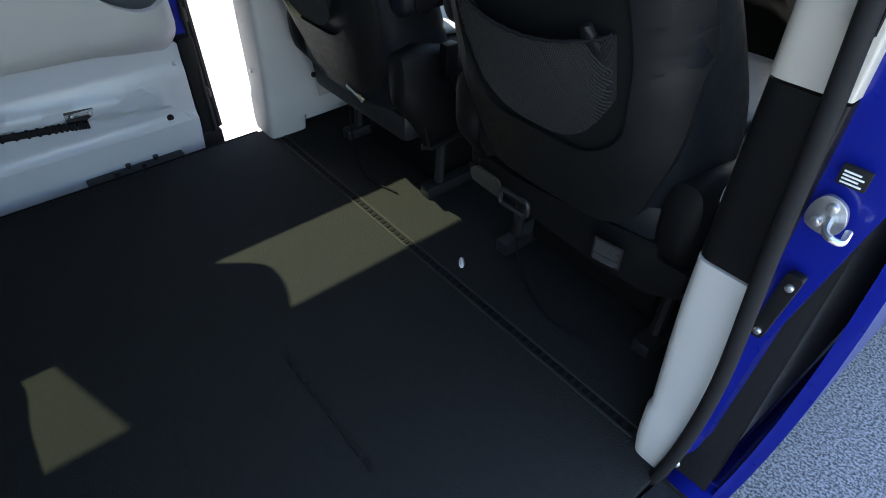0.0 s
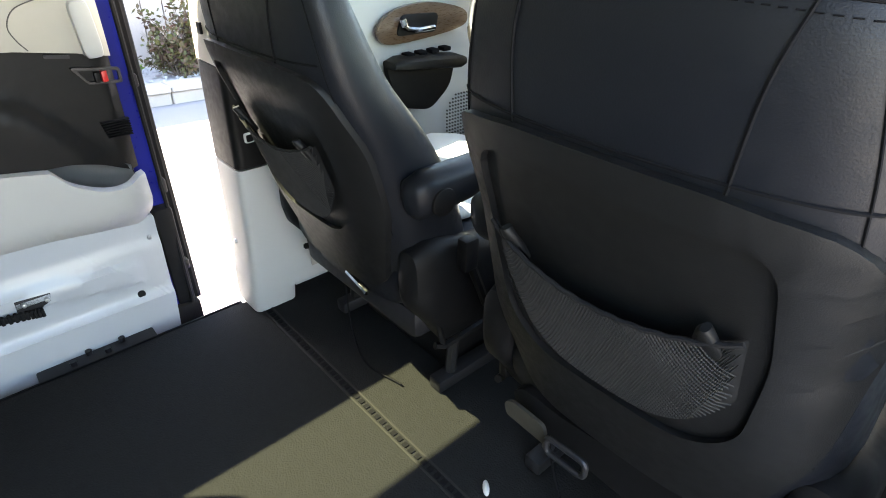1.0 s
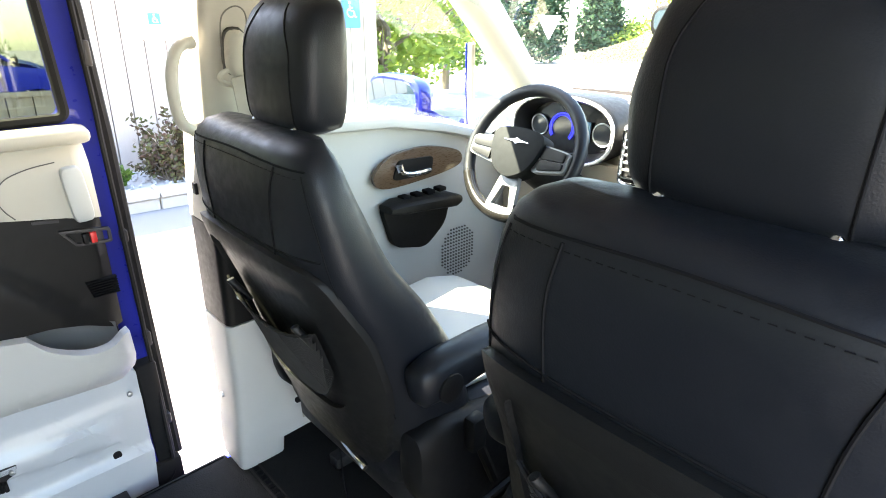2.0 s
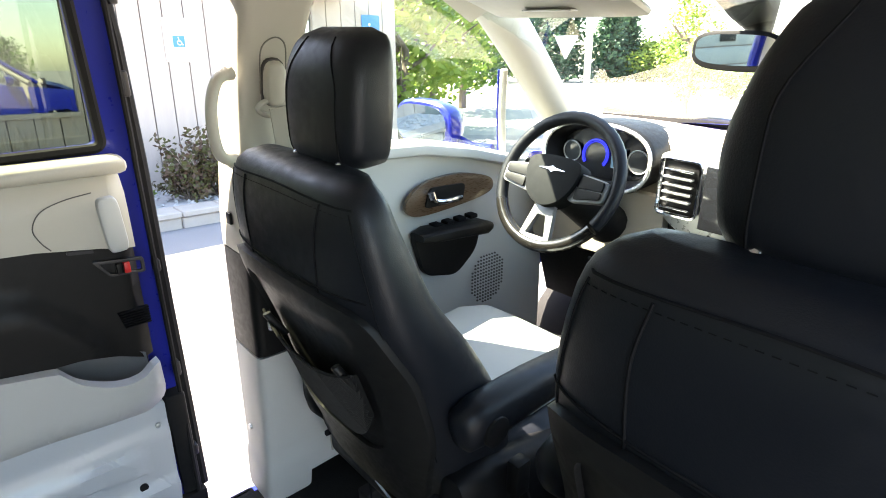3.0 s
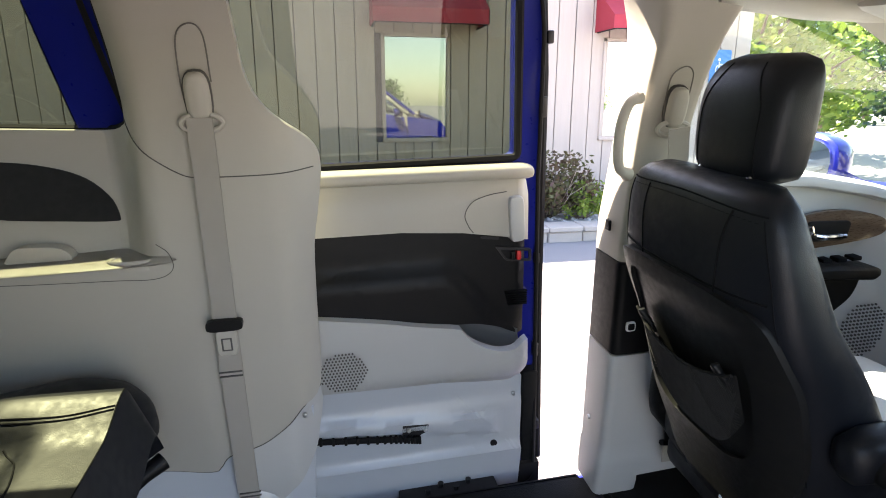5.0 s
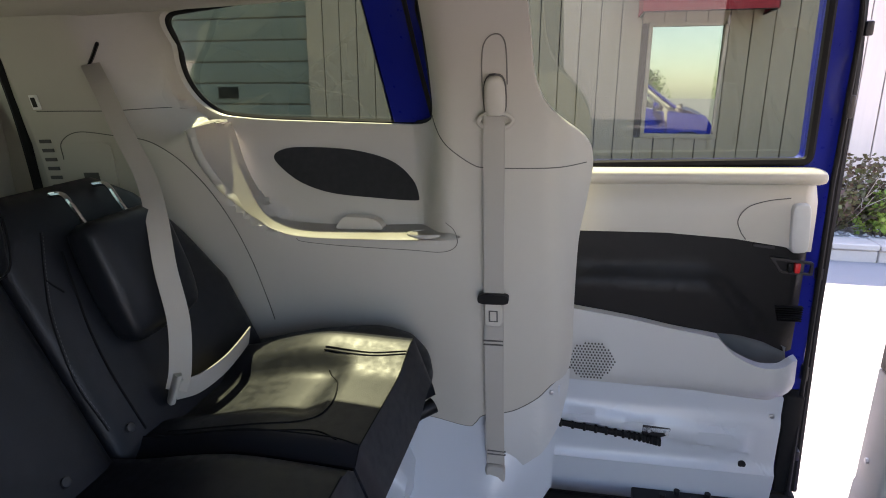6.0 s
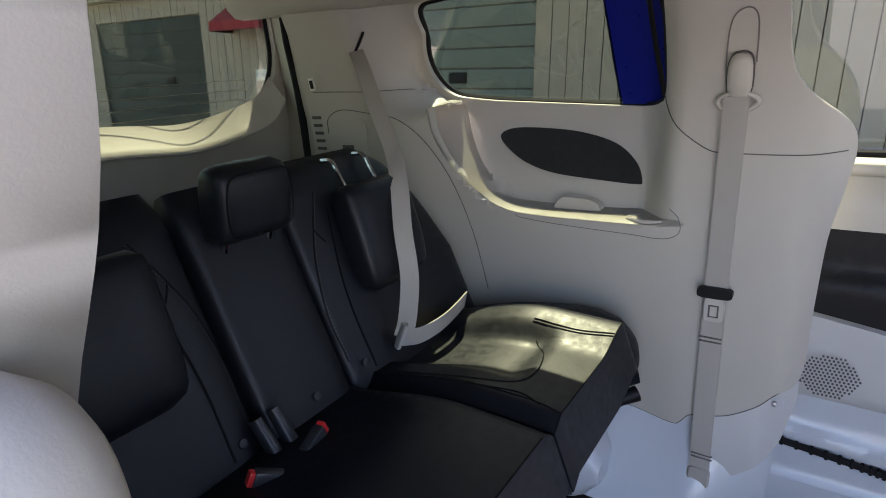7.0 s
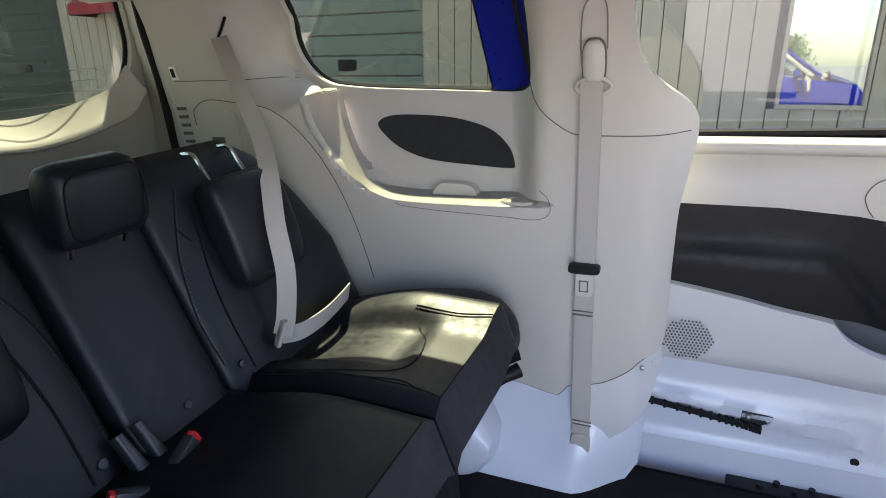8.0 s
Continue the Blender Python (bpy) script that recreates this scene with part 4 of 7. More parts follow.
tg = thing("tailgate", (MID, -2.32, 0.5), "beige trimmed tailgate with a tinted rear window", "tailgate", "", "structure")
GATE_WIN = corner([(-0.655, 1.46), (-0.69, 1.16), (-0.60, 1.03), (-0.40, 0.985), (-0.28, 0.985), (-0.19, 1.005), (0.04, 1.01), (0.24, 1.005), (0.33, 0.985), (0.45, 0.985), (0.64, 1.03), (0.73, 1.16), (0.70, 1.46)], [0.03, 0.09, 0.08, 0.05, 0.05, 0.05, 0.05, 0.05, 0.05, 0.05, 0.08, 0.09, 0.03])
bm = geo()
plate(bm, corner([(-0.78, 0.0), (0.82, 0.0), (0.80, 1.50), (-0.76, 1.50)], 0.03), [GATE_WIN], 0.03, 0.05, lambda u, v, w: Vector((u, gate_y(u, v) + w, v)), 0.01)
part("inner_trim", bm, TRIM, tg, "beige inner trim")
bm = geo()
line = [(-0.66, 1.06), (-0.60, 1.0), (-0.50, 0.970), (-0.40, 0.950), (-0.31, 0.944), (-0.22, 0.952), (-0.10, 0.962), (0.04, 0.965), (0.18, 0.962), (0.27, 0.952), (0.36, 0.944), (0.46, 0.952), (0.56, 0.975), (0.64, 1.0), (0.70, 1.06)]
rings = []
for v in sweep([(p[0], p[1], 0) for p in line], 5):
    up = 0.045
    rings.append([Vector((v.x, gate_y(v.x, v.y) + d, v.y + h)) for d, h in ((0.0, -0.01), (0.05, -0.006), (0.062, 0.0), (0.060, 0.008), (0.045, 0.020), (-0.004, up + 0.035))])
loft(bm, rings)
part("window_ledge", bm, TRIM, tg, "beige sunlit window ledge")
bm = geo()
plate(bm, corner([(-0.72, 0.95), (0.76, 0.95), (0.72, 1.49), (-0.68, 1.49)], 0.05), (), 0.004, 0.1, lambda u, v, w: Vector((u, gate_y(u, v) - 0.06 + w, v)))
g = part("pane", bm, TINT, tg, "dark privacy glass with heater lines")
bm = geo()
tube(bm, [Vector((p[0], gate_y(*p) - 0.025, p[1])) for p in GATE_WIN], 0.009, 6, True)
part("seal", bm, RUBBER, tg)
for k in range(4):
    bm = geo()
    tube(bm, [Vector((-0.60 + 0.3 * j, gate_y(-0.6 + 0.3 * j, 1.045 + 0.03 * k) - 0.054, 1.045 + 0.03 * k)) for j in range(5)], 0.0008, 4)
    part("heater_line", bm, surface("bronze_line", (0.22, 0.18, 0.12), 0.5), g)
bm = geo()
tube(bm, sweep([(-0.665, -2.16, 0.35), (-0.672, -2.16, 0.8), (-0.668, -2.16, 1.05), (-0.645, -2.155, 1.22), (-0.62, -2.15, 1.36), (-0.50, -2.15, 1.41)], 6), 0.016, 8)
structure("gate_seal", bm, RUBBER, "black rubber tailgate seal", "door seal")
bm = geo()
loft(bm, [[Vector((x, y, z)) for x, y in ((-0.80, -2.32), (-0.725 + 0.10 * max(0, z - 1.1), -2.31), (-0.675 + 0.12 * max(0, z - 1.0), -2.17), (-0.650 + 0.16 * max(0, z - 1.0), -2.08), (-0.80, -2.08))] for z in (0.0, 0.4, 0.8, 1.0, 1.1, 1.2, 1.3, 1.46)])
structure("corner_trim", bm, TRIM, "beige rear corner trim", "trim")
bm = geo()
loft(bm, [[Vector((2 * MID - x, y, z)) for x, y in ((-0.80, -2.32), (-0.725 + 0.10 * max(0, z - 1.1), -2.31), (-0.675 + 0.12 * max(0, z - 1.0), -2.17), (-0.650 + 0.16 * max(0, z - 1.0), -2.08), (-0.80, -2.08))] for z in (0.0, 0.4, 0.8, 1.0, 1.1, 1.2, 1.3, 1.46)])
structure("corner_trim", bm, TRIM, "beige rear corner trim", "trim")

# ---- front doors ----
SILL_LINE = ((0.1, 0.855), (0.5, 0.835), (0.68, 0.80), (0.88, 0.745), (1.0, 0.71))


def front_door(side):
    d = thing("front_door", mirror_x((-0.72, 0.55, 0.1), side), "blue front door with pale inner trim and side window", "car door")
    loop = [(y / 100, table(y / 100, SILL_LINE)) for y in range(12, 104, 6)]
    bm = geo()
    plate(bm, [(1.06, 0.02), (0.12, 0.0)] + loop, (), 0.06, 0.06, lambda u, v, w: Vector(mirror_x((-0.715 + w + 0.010 * math.sin(clamp((v - 0.05) / 0.75) * 3.14), u, v), side)), 0.02)
    part("inner_trim", bm, TRIM_GREY, d, "pale grey inner trim")
    bm = geo()
    loft(bm, [ring(mirror_x((-0.715, y, table(y, SILL_LINE) - 0.005), side), 0.05, 0.02, 3, 14, (1, 0, 0), (0, 0, 1)) for y in (0.12, 0.3, 0.5, 0.68, 0.88, 1.0)])
    part("window_ledge", bm, TRIM_GREY, d)
    bm = geo()
    plate(bm, curvy([(0.44, 0.69), (0.50, 0.735), (0.62, 0.745), (0.74, 0.72), (0.77, 0.69), (0.74, 0.665), (0.6, 0.65), (0.47, 0.65)], 5), (), 0.012, 0.0, lambda u, v, w: Vector(mirror_x((-0.685 + w, u, v), side)), 0.004)
    part("handle_bezel", bm, WOOD, d, "brown glossy handle surround")
    bm = geo()
    plate(bm, corner([(0.50, 0.668), (0.64, 0.665), (0.65, 0.715), (0.52, 0.722)], 0.015), (), 0.01, 0.0, lambda u, v, w: Vector(mirror_x((-0.679 + w, u, v), side)), 0.003)
    cup = part("handle_cup", bm, BLACK_TRIM, d)
    bm = geo()
    tube(bm, [mirror_x(p, side) for p in sweep([(-0.672, 0.515, 0.712), (-0.668, 0.525, 0.69), (-0.664, 0.56, 0.682), (-0.664, 0.62, 0.682)], 5)], [0.010] * 5 + [0.0075] * 11, 8)
    part("handle", bm, CHROME, cup, "chrome door handle")
    bm = geo()
    loft(bm, [ring(mirror_x((-0.665, y, z), side), w, h, 3, 16, (1, 0, 0), (0, 0, 1)) for y, z, w, h in ((0.46, 0.60, 0.03, 0.01), (0.5, 0.60, 0.045, 0.018), (0.6, 0.592, 0.045, 0.02), (0.70, 0.58, 0.04, 0.02), (0.735, 0.575, 0.02, 0.012))])
    plate(bm, corner([(0.46, 0.60), (0.72, 0.58), (0.70, 0.50), (0.62, 0.44), (0.5, 0.47)], 0.03), (), 0.02, 0.0, lambda u, v, w: Vector(mirror_x((-0.682 + w, u, v), side)), 0.006)
    ar = part("armrest", bm, BLACK_TRIM, d, "black armrest with window switches")
    for k in range(4):
        bm = geo()
        y = 0.52 + 0.045 * k
        box(bm, mirror_x((-0.69, y, 0.61), side), mirror_x((-0.66, y + 0.028, 0.622), side), 0.003)
        part("switch", bm, SEAM, ar)
    bm = geo()
    for i in range(14):
        for j in range(16):
            y, z = 0.68 + i * 0.012, 0.30 + j * 0.011
            if ((y - 0.76) / 0.075) ** 2 + ((z - 0.39) / 0.085) ** 2 < 1:
                disc(bm, mirror_x((-0.688, y, z), side), 0.003, 0.004, (-side, 0, 0), 6)
    part("speaker_grille", bm, SEAM_GREY, d)
    # frame, glass, skin
    bm = geo()
    fr = sweep([(-0.735, 0.14, 0.86), (-0.72, 0.15, 1.0), (-0.68, 0.17, 1.18), (-0.655, 0.24, 1.27), (-0.65, 0.38, 1.275), (-0.67, 0.55, 1.225), (-0.70, 0.72, 1.10), (-0.735, 0.93, 0.93), (-0.75, 1.04, 0.80)], 6)
    tube(bm, [mirror_x(v, side) for v in fr[:28]], 0.018, 8)
    part("window_frame", bm, BLUE, d, "blue window frame")
    bm = geo()
    tube(bm, [mirror_x(v, side) for v in ((-0.735, 0.86, 0.74), (-0.73, 0.845, 0.88), (-0.715, 0.83, 1.01))], 0.0105, 8)
    part("divider", bm, TRIM, d)
    bm = geo()
    tube(bm, [mirror_x(v, side) for v in ((-0.748, 0.854, 0.74), (-0.743, 0.838, 0.88), (-0.728, 0.822, 1.01))], 0.0032, 6)
    part("divider_seal", bm, BLUE, d)
    bm = geo()
    loop2 = [(v.y, v.z, v.x) for v in fr]
    plate(bm, [(p[0], p[1]) for p in loop2] + [(1.0, 0.70), (0.12, 0.84)], (), 0.004, 0.1, lambda u, v, w: Vector(mirror_x((-0.745 + 0.20 * max(0, v - 0.82) + w, u, v), side)))
    g = part("pane", bm, CLEAR, d, "clear side window")
    bm = geo()
    plate(bm, [(1.10, -0.18), (0.08, -0.18)] + [(y / 100, table(y / 100, SILL_LINE)) for y in range(8, 112, 8)], (), 0.02, 0.08, lambda u, v, w: Vector(mirror_x((-0.775 - (0.11 if side < 0 else 0.04) * math.sin(clamp((v + 0.2) / 1.06) * 3.14) ** 0.7 + w, u, v), side)), 0.006)
    part("outer_skin", bm, BLUE, d, "deep blue painted skin")
    bm = geo()
    box(bm, mirror_x((-0.77, 0.075, -0.14), side), mirror_x((-0.70, 0.105, 0.84), side), 0.008)
    part("edge_seal", bm, RUBBER, d)
    # mirror
    bm = geo()
    c = Vector((-1.035, 0.83, 0.822))
    prof = ((-0.045, 0.132, 0.070), (-0.038, 0.142, 0.078), (0.0, 0.140, 0.078), (0.04, 0.115, 0.064), (0.075, 0.07, 0.04), (0.09, 0.025, 0.016))
    loft(bm, [ring(mirror_x(c + Vector((0, y, 0)), side), a, h, 3, 24, (1, 0, 0), (0, 0, 1)) for y, a, h in prof])
    tube(bm, [mirror_x(v, side) for v in ((-0.94, 0.85, 0.775), (-0.87, 0.86, 0.755), (-0.80, 0.88, 0.755))], 0.022, 8)
    mh = part("side_mirror", bm, BLUE, d, "blue mirror housing")
    bm = geo()
    loft(bm, [ring(mirror_x(c + Vector((0, y, 0)), side), 0.124, 0.064, 3, 24, (1, 0.02, 0), (0, -0.03, 1)) for y in (-0.052, -0.046)])
    part("mirror_glass", bm, MIRROR, mh)
    return d


front_door(-1)
front_door(1)

# ---- dashboard ----
DASH = surface("tan_dashboard_skin", (0.47, 0.42, 0.35), 0.6, bump=0.15, grain_scale=800, vary=0.05, scale=3)
db = thing("dashboard", (MID, 1.1, 0.6), "tan and black dashboard with instruments and air vents", "dashboard")
bm = geo()
rings = []
for k in range(33):
    x = MID + (k / 32 - 0.5) * 1.46
    hump = 0.035 * math.exp(-((x + 0.455) / 0.17) ** 2)
    prof = [(1.40, 0.50), (1.40, 0.83), (1.22, 0.842 + hump * 0.4), (1.09, 0.838 + hump), (1.04, 0.822 + hump), (1.02, 0.79), (1.02, 0.70), (1.04, 0.62), (1.07, 0.50)]
    rings.append([Vector((x, y, z)) for y, z in prof])
loft(bm, rings)
part("upper_body", bm, DASH, db, "tan upper dashboard", 50)
bm = geo()
rings = []
for k in range(13):
    x = MID + (k / 12 - 0.5) * 1.44
    rings.append([Vector((x, y, z)) for y, z in ((1.40, 0.18), (1.40, 0.55), (1.06, 0.645), (1.0, 0.62), (1.01, 0.45), (1.08, 0.25))])
loft(bm, rings)
part("lower_body", bm, BLACK_TRIM, db, "black lower dashboard", 50)
# knee panel and switches beside the wheel
bm = geo()
plate(bm, corner([(-0.69, 0.70), (-0.25, 0.70), (-0.24, 0.50), (-0.69, 0.48)], 0.03), (), 0.03, 0.0, lambda u, v, w: Vector((u, 1.0 - w - 0.03, v)), 0.01)
kp = part("knee_panel", bm, DASH, db, "tan panel below the instruments")
for k in range(4):
    bm = geo()
    box(bm, (-0.64 + 0.03 * k, 0.955, 0.60), (-0.615 + 0.03 * k, 0.972, 0.635), 0.003)
    part("switch", bm, BLACK_TRIM, kp)
# instrument hood and dials
HOOD = Vector((-0.455, 0.0, 0.785))
bm = geo()
loft(bm, [ring(HOOD + Vector((0, y, 0.0)), a, h, 2.5, 32, (1, 0, 0), (0, 0.15, 1)) for y, a, h in ((1.10, 0.172, 0.088), (0.945, 0.180, 0.098), (0.930, 0.176, 0.094), (0.928, 0.168, 0.087), (0.94, 0.160, 0.080), (0.995, 0.150, 0.070))])
part("instrument_hood", bm, BLACK_TRIM, db, "black instrument hood", 60)
bm = geo()
tube(bm, ring(HOOD + Vector((0, 0.928, 0.0)), 0.172, 0.091, 2.5, 40, (1, 0, 0), (0, 0.15, 1)), 0.0055, 8, True)
part("bezel", bm, surface("satin_silver_bezel", (0.62, 0.62, 0.60), 0.25, 0.6), db, "satin silver bezel round the instruments")
bm = geo()
loft(bm, [ring(HOOD + Vector((0, y, 0)), 0.149, 0.069, 2.5, 32, (1, 0, 0), (0, 0.15, 1)) for y in (0.993, 0.988)])
face = part("instrument_face", bm, surface("instrument_black", (0.008, 0.009, 0.012), 0.15, vary=0.1), db, "black instrument face")
glow = bpy.data.materials.new("blue_dial_light")
glow.use_nodes = True
glow.node_tree.nodes["Principled BSDF"].inputs["Base Color"].default_value = (0.01, 0.02, 0.3, 1)
glow.node_tree.nodes["Principled BSDF"].inputs["Emission Color"].default_value = (0.02, 0.03, 1.0, 1)
glow.node_tree.nodes["Principled BSDF"].inputs["Emission Strength"].default_value = 0.12
for r, q in ((0.042, 0.0028), (0.036, 0.0012)):
    bm = geo()
    tube(bm, [HOOD + Vector((-0.03 + r * math.cos(a), 0.982 + 0.006 * math.sin(a), r * math.sin(a) - 0.005)) for a in [3.8 - 4.5 * k / 24 for k in range(25)]], q, 6)
    part("dial_ring", bm, glow, face, "lit blue dial ring")
bm = geo()
box(bm, HOOD + Vector((0.025, 0.978, -0.035)), HOOD + Vector((0.07, 0.984, 0.025)), 0.003)
part("info_screen", bm, surface("pale_blue_screen", (0.16, 0.27, 0.36), 0.2, vary=0.1), face, "pale blue information screen")
for s, r in ((0.11, 0.032), (-0.11, 0.03)):
    bm = geo()
    disc(bm, HOOD + Vector((s, 0.986, -0.005)), r, 0.005, (0, -1, 0), 24, 0.001)
    dial = part("dial", bm, surface("grey_dial", (0.05, 0.055, 0.06), 0.15, vary=0.2), face)
    bm = geo()
    tube(bm, [HOOD + Vector((s + r * math.cos(a), 0.980, -0.005 + r * math.sin(a))) for a in [6.2832 * k / 20 for k in range(20)]], 0.0022, 5, True)
    part("dial_rim", bm, STEEL, dial)
# centre stack with vents and screen
bm = geo()
plate(bm, corner([(-0.265, 0.83), (0.26, 0.83), (0.24, 0.66), (0.15, 0.60), (-0.15, 0.60), (-0.245, 0.66)], 0.025), (), 0.10, 0.0, lambda u, v, w: Vector((u, 0.945 - w + 0.03 * (0.8 - v), v)), 0.01)
cs = part("centre_panel", bm, surface("satin_silver_plastic", (0.45, 0.46, 0.47), 0.3, 0.4), db, "silver-edged centre panel")
bm = geo()
box(bm, (-0.135, 0.925, 0.655), (0.14, 0.935, 0.815), 0.004)
part("screen", bm, surface("dark_screen", (0.01, 0.011, 0.013), 0.08, vary=0.05), cs, "dark glossy screen")
for x0 in (-0.245, 0.155):
    bm = geo()
    box(bm, (x0, 0.928, 0.68), (x0 + 0.095, 0.938, 0.815), 0.006)
    vent = part("vent", bm, BLACK_TRIM, cs, "black air vent")
    bm = geo()
    tube(bm, [Vector((q[0], 0.926, q[1])) for q in corner([(x0 - 0.004, 0.676), (x0 + 0.099, 0.676), (x0 + 0.099, 0.819), (x0 - 0.004, 0.819)], 0.015)], 0.005, 6, True)
    part("vent_frame", bm, CHROME, vent, "bright vent frame")
    for k in range(6):
        bm = geo()
        box(bm, (x0 + 0.01, 0.912, 0.694 + k * 0.0195), (x0 + 0.085, 0.932, 0.700 + k * 0.0195), 0.002)
        part("slat", bm, CHROME if k in (0, 5) else STEEL, vent)
bm = geo()
loft(bm, [ring((0.03, y, z), 0.13, 0.04, 4, 20, (1, 0, 0), (0, 0.3, 1)) for y, z in ((0.62, 0.52), (0.75, 0.555), (0.92, 0.60))])
part("shift_console", bm, BLACK_TRIM, db, "black sloping control console")
bm = geo()
tube(bm, [(-0.105, 0.62, 0.56), (-0.105, 0.78, 0.60), (-0.10, 0.92, 0.645)], 0.006, 6)
part("console_trim", bm, CHROME, db)
for k in range(3):
    bm = geo()
    disc(bm, (-0.06 + 0.06 * k, 0.70, 0.575), 0.019, 0.02, (0, -0.35, 1), 16, 0.004)
    part("knob", bm, STEEL, db)

# steering wheel
sw = thing("steering_wheel", (-0.40, 0.78, 0.72), "black leather steering wheel with satin silver spokes", "steering wheel")
C, TILT = Vector((-0.402, 0.70, 0.765)), radians(28)
ax, ay = Vector((1, 0, 0)), Vector((0, math.sin(TILT), math.cos(TILT)))
az = ax.cross(ay)   # towards the driver
if az.y > 0:
    az = -az


def wheel(a, b, d=0.0):
    return C + ax * a + ay * b + az * d


SPOKE = surface("satin_silver_spoke", (0.20, 0.205, 0.21), 0.4, 0.5)
bm = geo()
ARC = [radians(a) for a in range(-30, 211, 8)]
tube(bm, [wheel(0.168 * math.cos(a), 0.168 * math.sin(a)) for a in ARC], 0.0165, 10)
part("rim", bm, LEATHER, sw, "black leather upper rim")
bm = geo()
ARC = [radians(a) for a in range(208, 334, 7)]
tube(bm, [wheel(0.168 * math.cos(a), 0.168 * math.sin(a)) for a in ARC], 0.0168, 10)
part("lower_rim", bm, surface("black_lacquer", (0.010, 0.009, 0.008), 0.22, spec=0.5, coat=0.3, vary=0.1), sw, "glossy black lower rim")
bm = geo()
plate(bm, curvy([(-0.072, 0.045), (0.0, 0.056), (0.072, 0.045), (0.075, 0.0), (0.05, -0.05), (0.0, -0.072), (-0.05, -0.05), (-0.075, 0.0)], 5), (), 0.05, 0.0, lambda u, v, w: wheel(u, v, 0.035 + w), 0.014)
hub = part("hub", bm, surface("black_soft_plastic", (0.004, 0.005, 0.006), 0.65, spec=0.14, bump=0.15, grain_scale=800), sw, "black hub cover")
bm = geo()
plate(bm, curvy([(-0.04, 0.020), (-0.01, 0.024), (0, 0.028), (0.01, 0.024), (0.04, 0.020), (0.01, 0.018), (0.0, 0.013), (-0.01, 0.018)], 3), (), 0.003, 0.0, lambda u, v, w: wheel(u, v, 0.038 + w))
part("badge", bm, CHROME, hub, "plain chrome wing badge")
for s in (-1, 1):
    bm = geo()
    plate(bm, corner([(s * 0.06, 0.03), (s * 0.155, 0.02), (s * 0.155, -0.03), (s * 0.06, -0.045)], 0.012), (), 0.02, 0.0, lambda u, v, w: wheel(u, v, 0.02 + w), 0.004)
    sp = part("spoke", bm, SPOKE, sw, "pale satin spoke")
    for k in range(2):
        bm = geo()
        plate(bm, corner([(s * 0.078, 0.024 - 0.034 * k), (s * 0.146, 0.017 - 0.026 * k), (s * 0.146, -0.006 - 0.019 * k), (s * 0.078, -0.008 - 0.029 * k)], 0.005), (), 0.006, 0.0, lambda u, v, w: wheel(u, v, 0.026 + w), 0.002)
        part("button", bm, BLACK_TRIM, sp)
bm = geo()
plate(bm, corner([(-0.026, -0.05), (0.026, -0.05), (0.046, -0.15), (0.034, -0.164), (-0.034, -0.164), (-0.046, -0.15)], 0.004), [corner([(-0.013, -0.092), (0.013, -0.092), (0.030, -0.146), (-0.030, -0.146)], 0.004)], 0.015, 0.0, lambda u, v, w: wheel(u, v, 0.012 + w), 0.004)
part("lower_spoke", bm, SPOKE, sw)
bm = geo()
tube(bm, [wheel(0, 0, 0.0), wheel(0, -0.01, -0.12), wheel(0, -0.03, -0.30)], [0.05, 0.055, 0.06], 14)
part("column", bm, BLACK_TRIM, sw, "black steering column")
for s in (-1, 1):
    bm = geo()
    tube(bm, [wheel(s * 0.03, 0.0, -0.06), wheel(s * 0.12, 0.035, -0.05), wheel(s * 0.15, 0.045, -0.045)], [0.008, 0.007, 0.011], 8)
    part("stalk", bm, BLACK_TRIM, sw)

# inside mirror
im = thing("inside_mirror", (-0.08, 0.87, 1.08), "black framed inside rear-view mirror", "mirror")
bm = geo()
mx = (0.98, -0.2, 0.0)
loft(bm, [ring(Vector((-0.085, 0.86, 1.08)) + Vector((-0.04, -0.2, 0)) * d, a, h, 3.2, 28, mx, (0, 0, 1)) for d, a, h in ((-0.10, 0.08, 0.025), (0.0, 0.105, 0.04), (0.03, 0.105, 0.041), (0.04, 0.10, 0.036))])
part("housing", bm, BLACK_TRIM, im)
bm = geo()
loft(bm, [ring(Vector((-0.085, 0.86, 1.082)) + Vector((-0.04, -0.2, 0)) * d, 0.096, 0.031, 3.2, 28, mx, (0, 0, 1)) for d in (0.041, 0.0425)])
part("mirror_glass", bm, MIRROR, im)
bm = geo()
loft(bm, [ring((-0.06, y, z), a, h, 3, 14, (1, 0, 0), (0, 0.5, 1)) for y, z, a, h in ((0.90, 1.09, 0.02, 0.02), (0.90, 1.13, 0.025, 0.02), (0.84, 1.17, 0.05, 0.03), (0.76, 1.20, 0.055, 0.025))])
part("stem", bm, BLACK_TRIM, im)

# sun visors
for s in (-1, 1):
    bm = geo()
    c = MID + s * 0.33
    loft(bm, [ring((c + s * 0.0, y, z), 0.19 - e, h, 5, 24, (1, 0, 0), (0, 0, 1)) for y, z, h, e in ((0.36, 1.215, 0.006, 0.01), (0.38, 1.212, 0.012, 0.0), (0.50, 1.175, 0.012, 0.0), (0.56, 1.155, 0.011, 0.0), (0.575, 1.15, 0.005, 0.01))])
    sv = solo("sun_visor", bm, TRIM, "beige folded sun visor under the headliner", "sun visor")
    bm = geo()
    box(bm, (c - 0.06, 0.50, 1.155), (c + 0.06, 0.57, 1.158), 0.001)
    part("warning_label", bm, WHITE, sv, "white label")

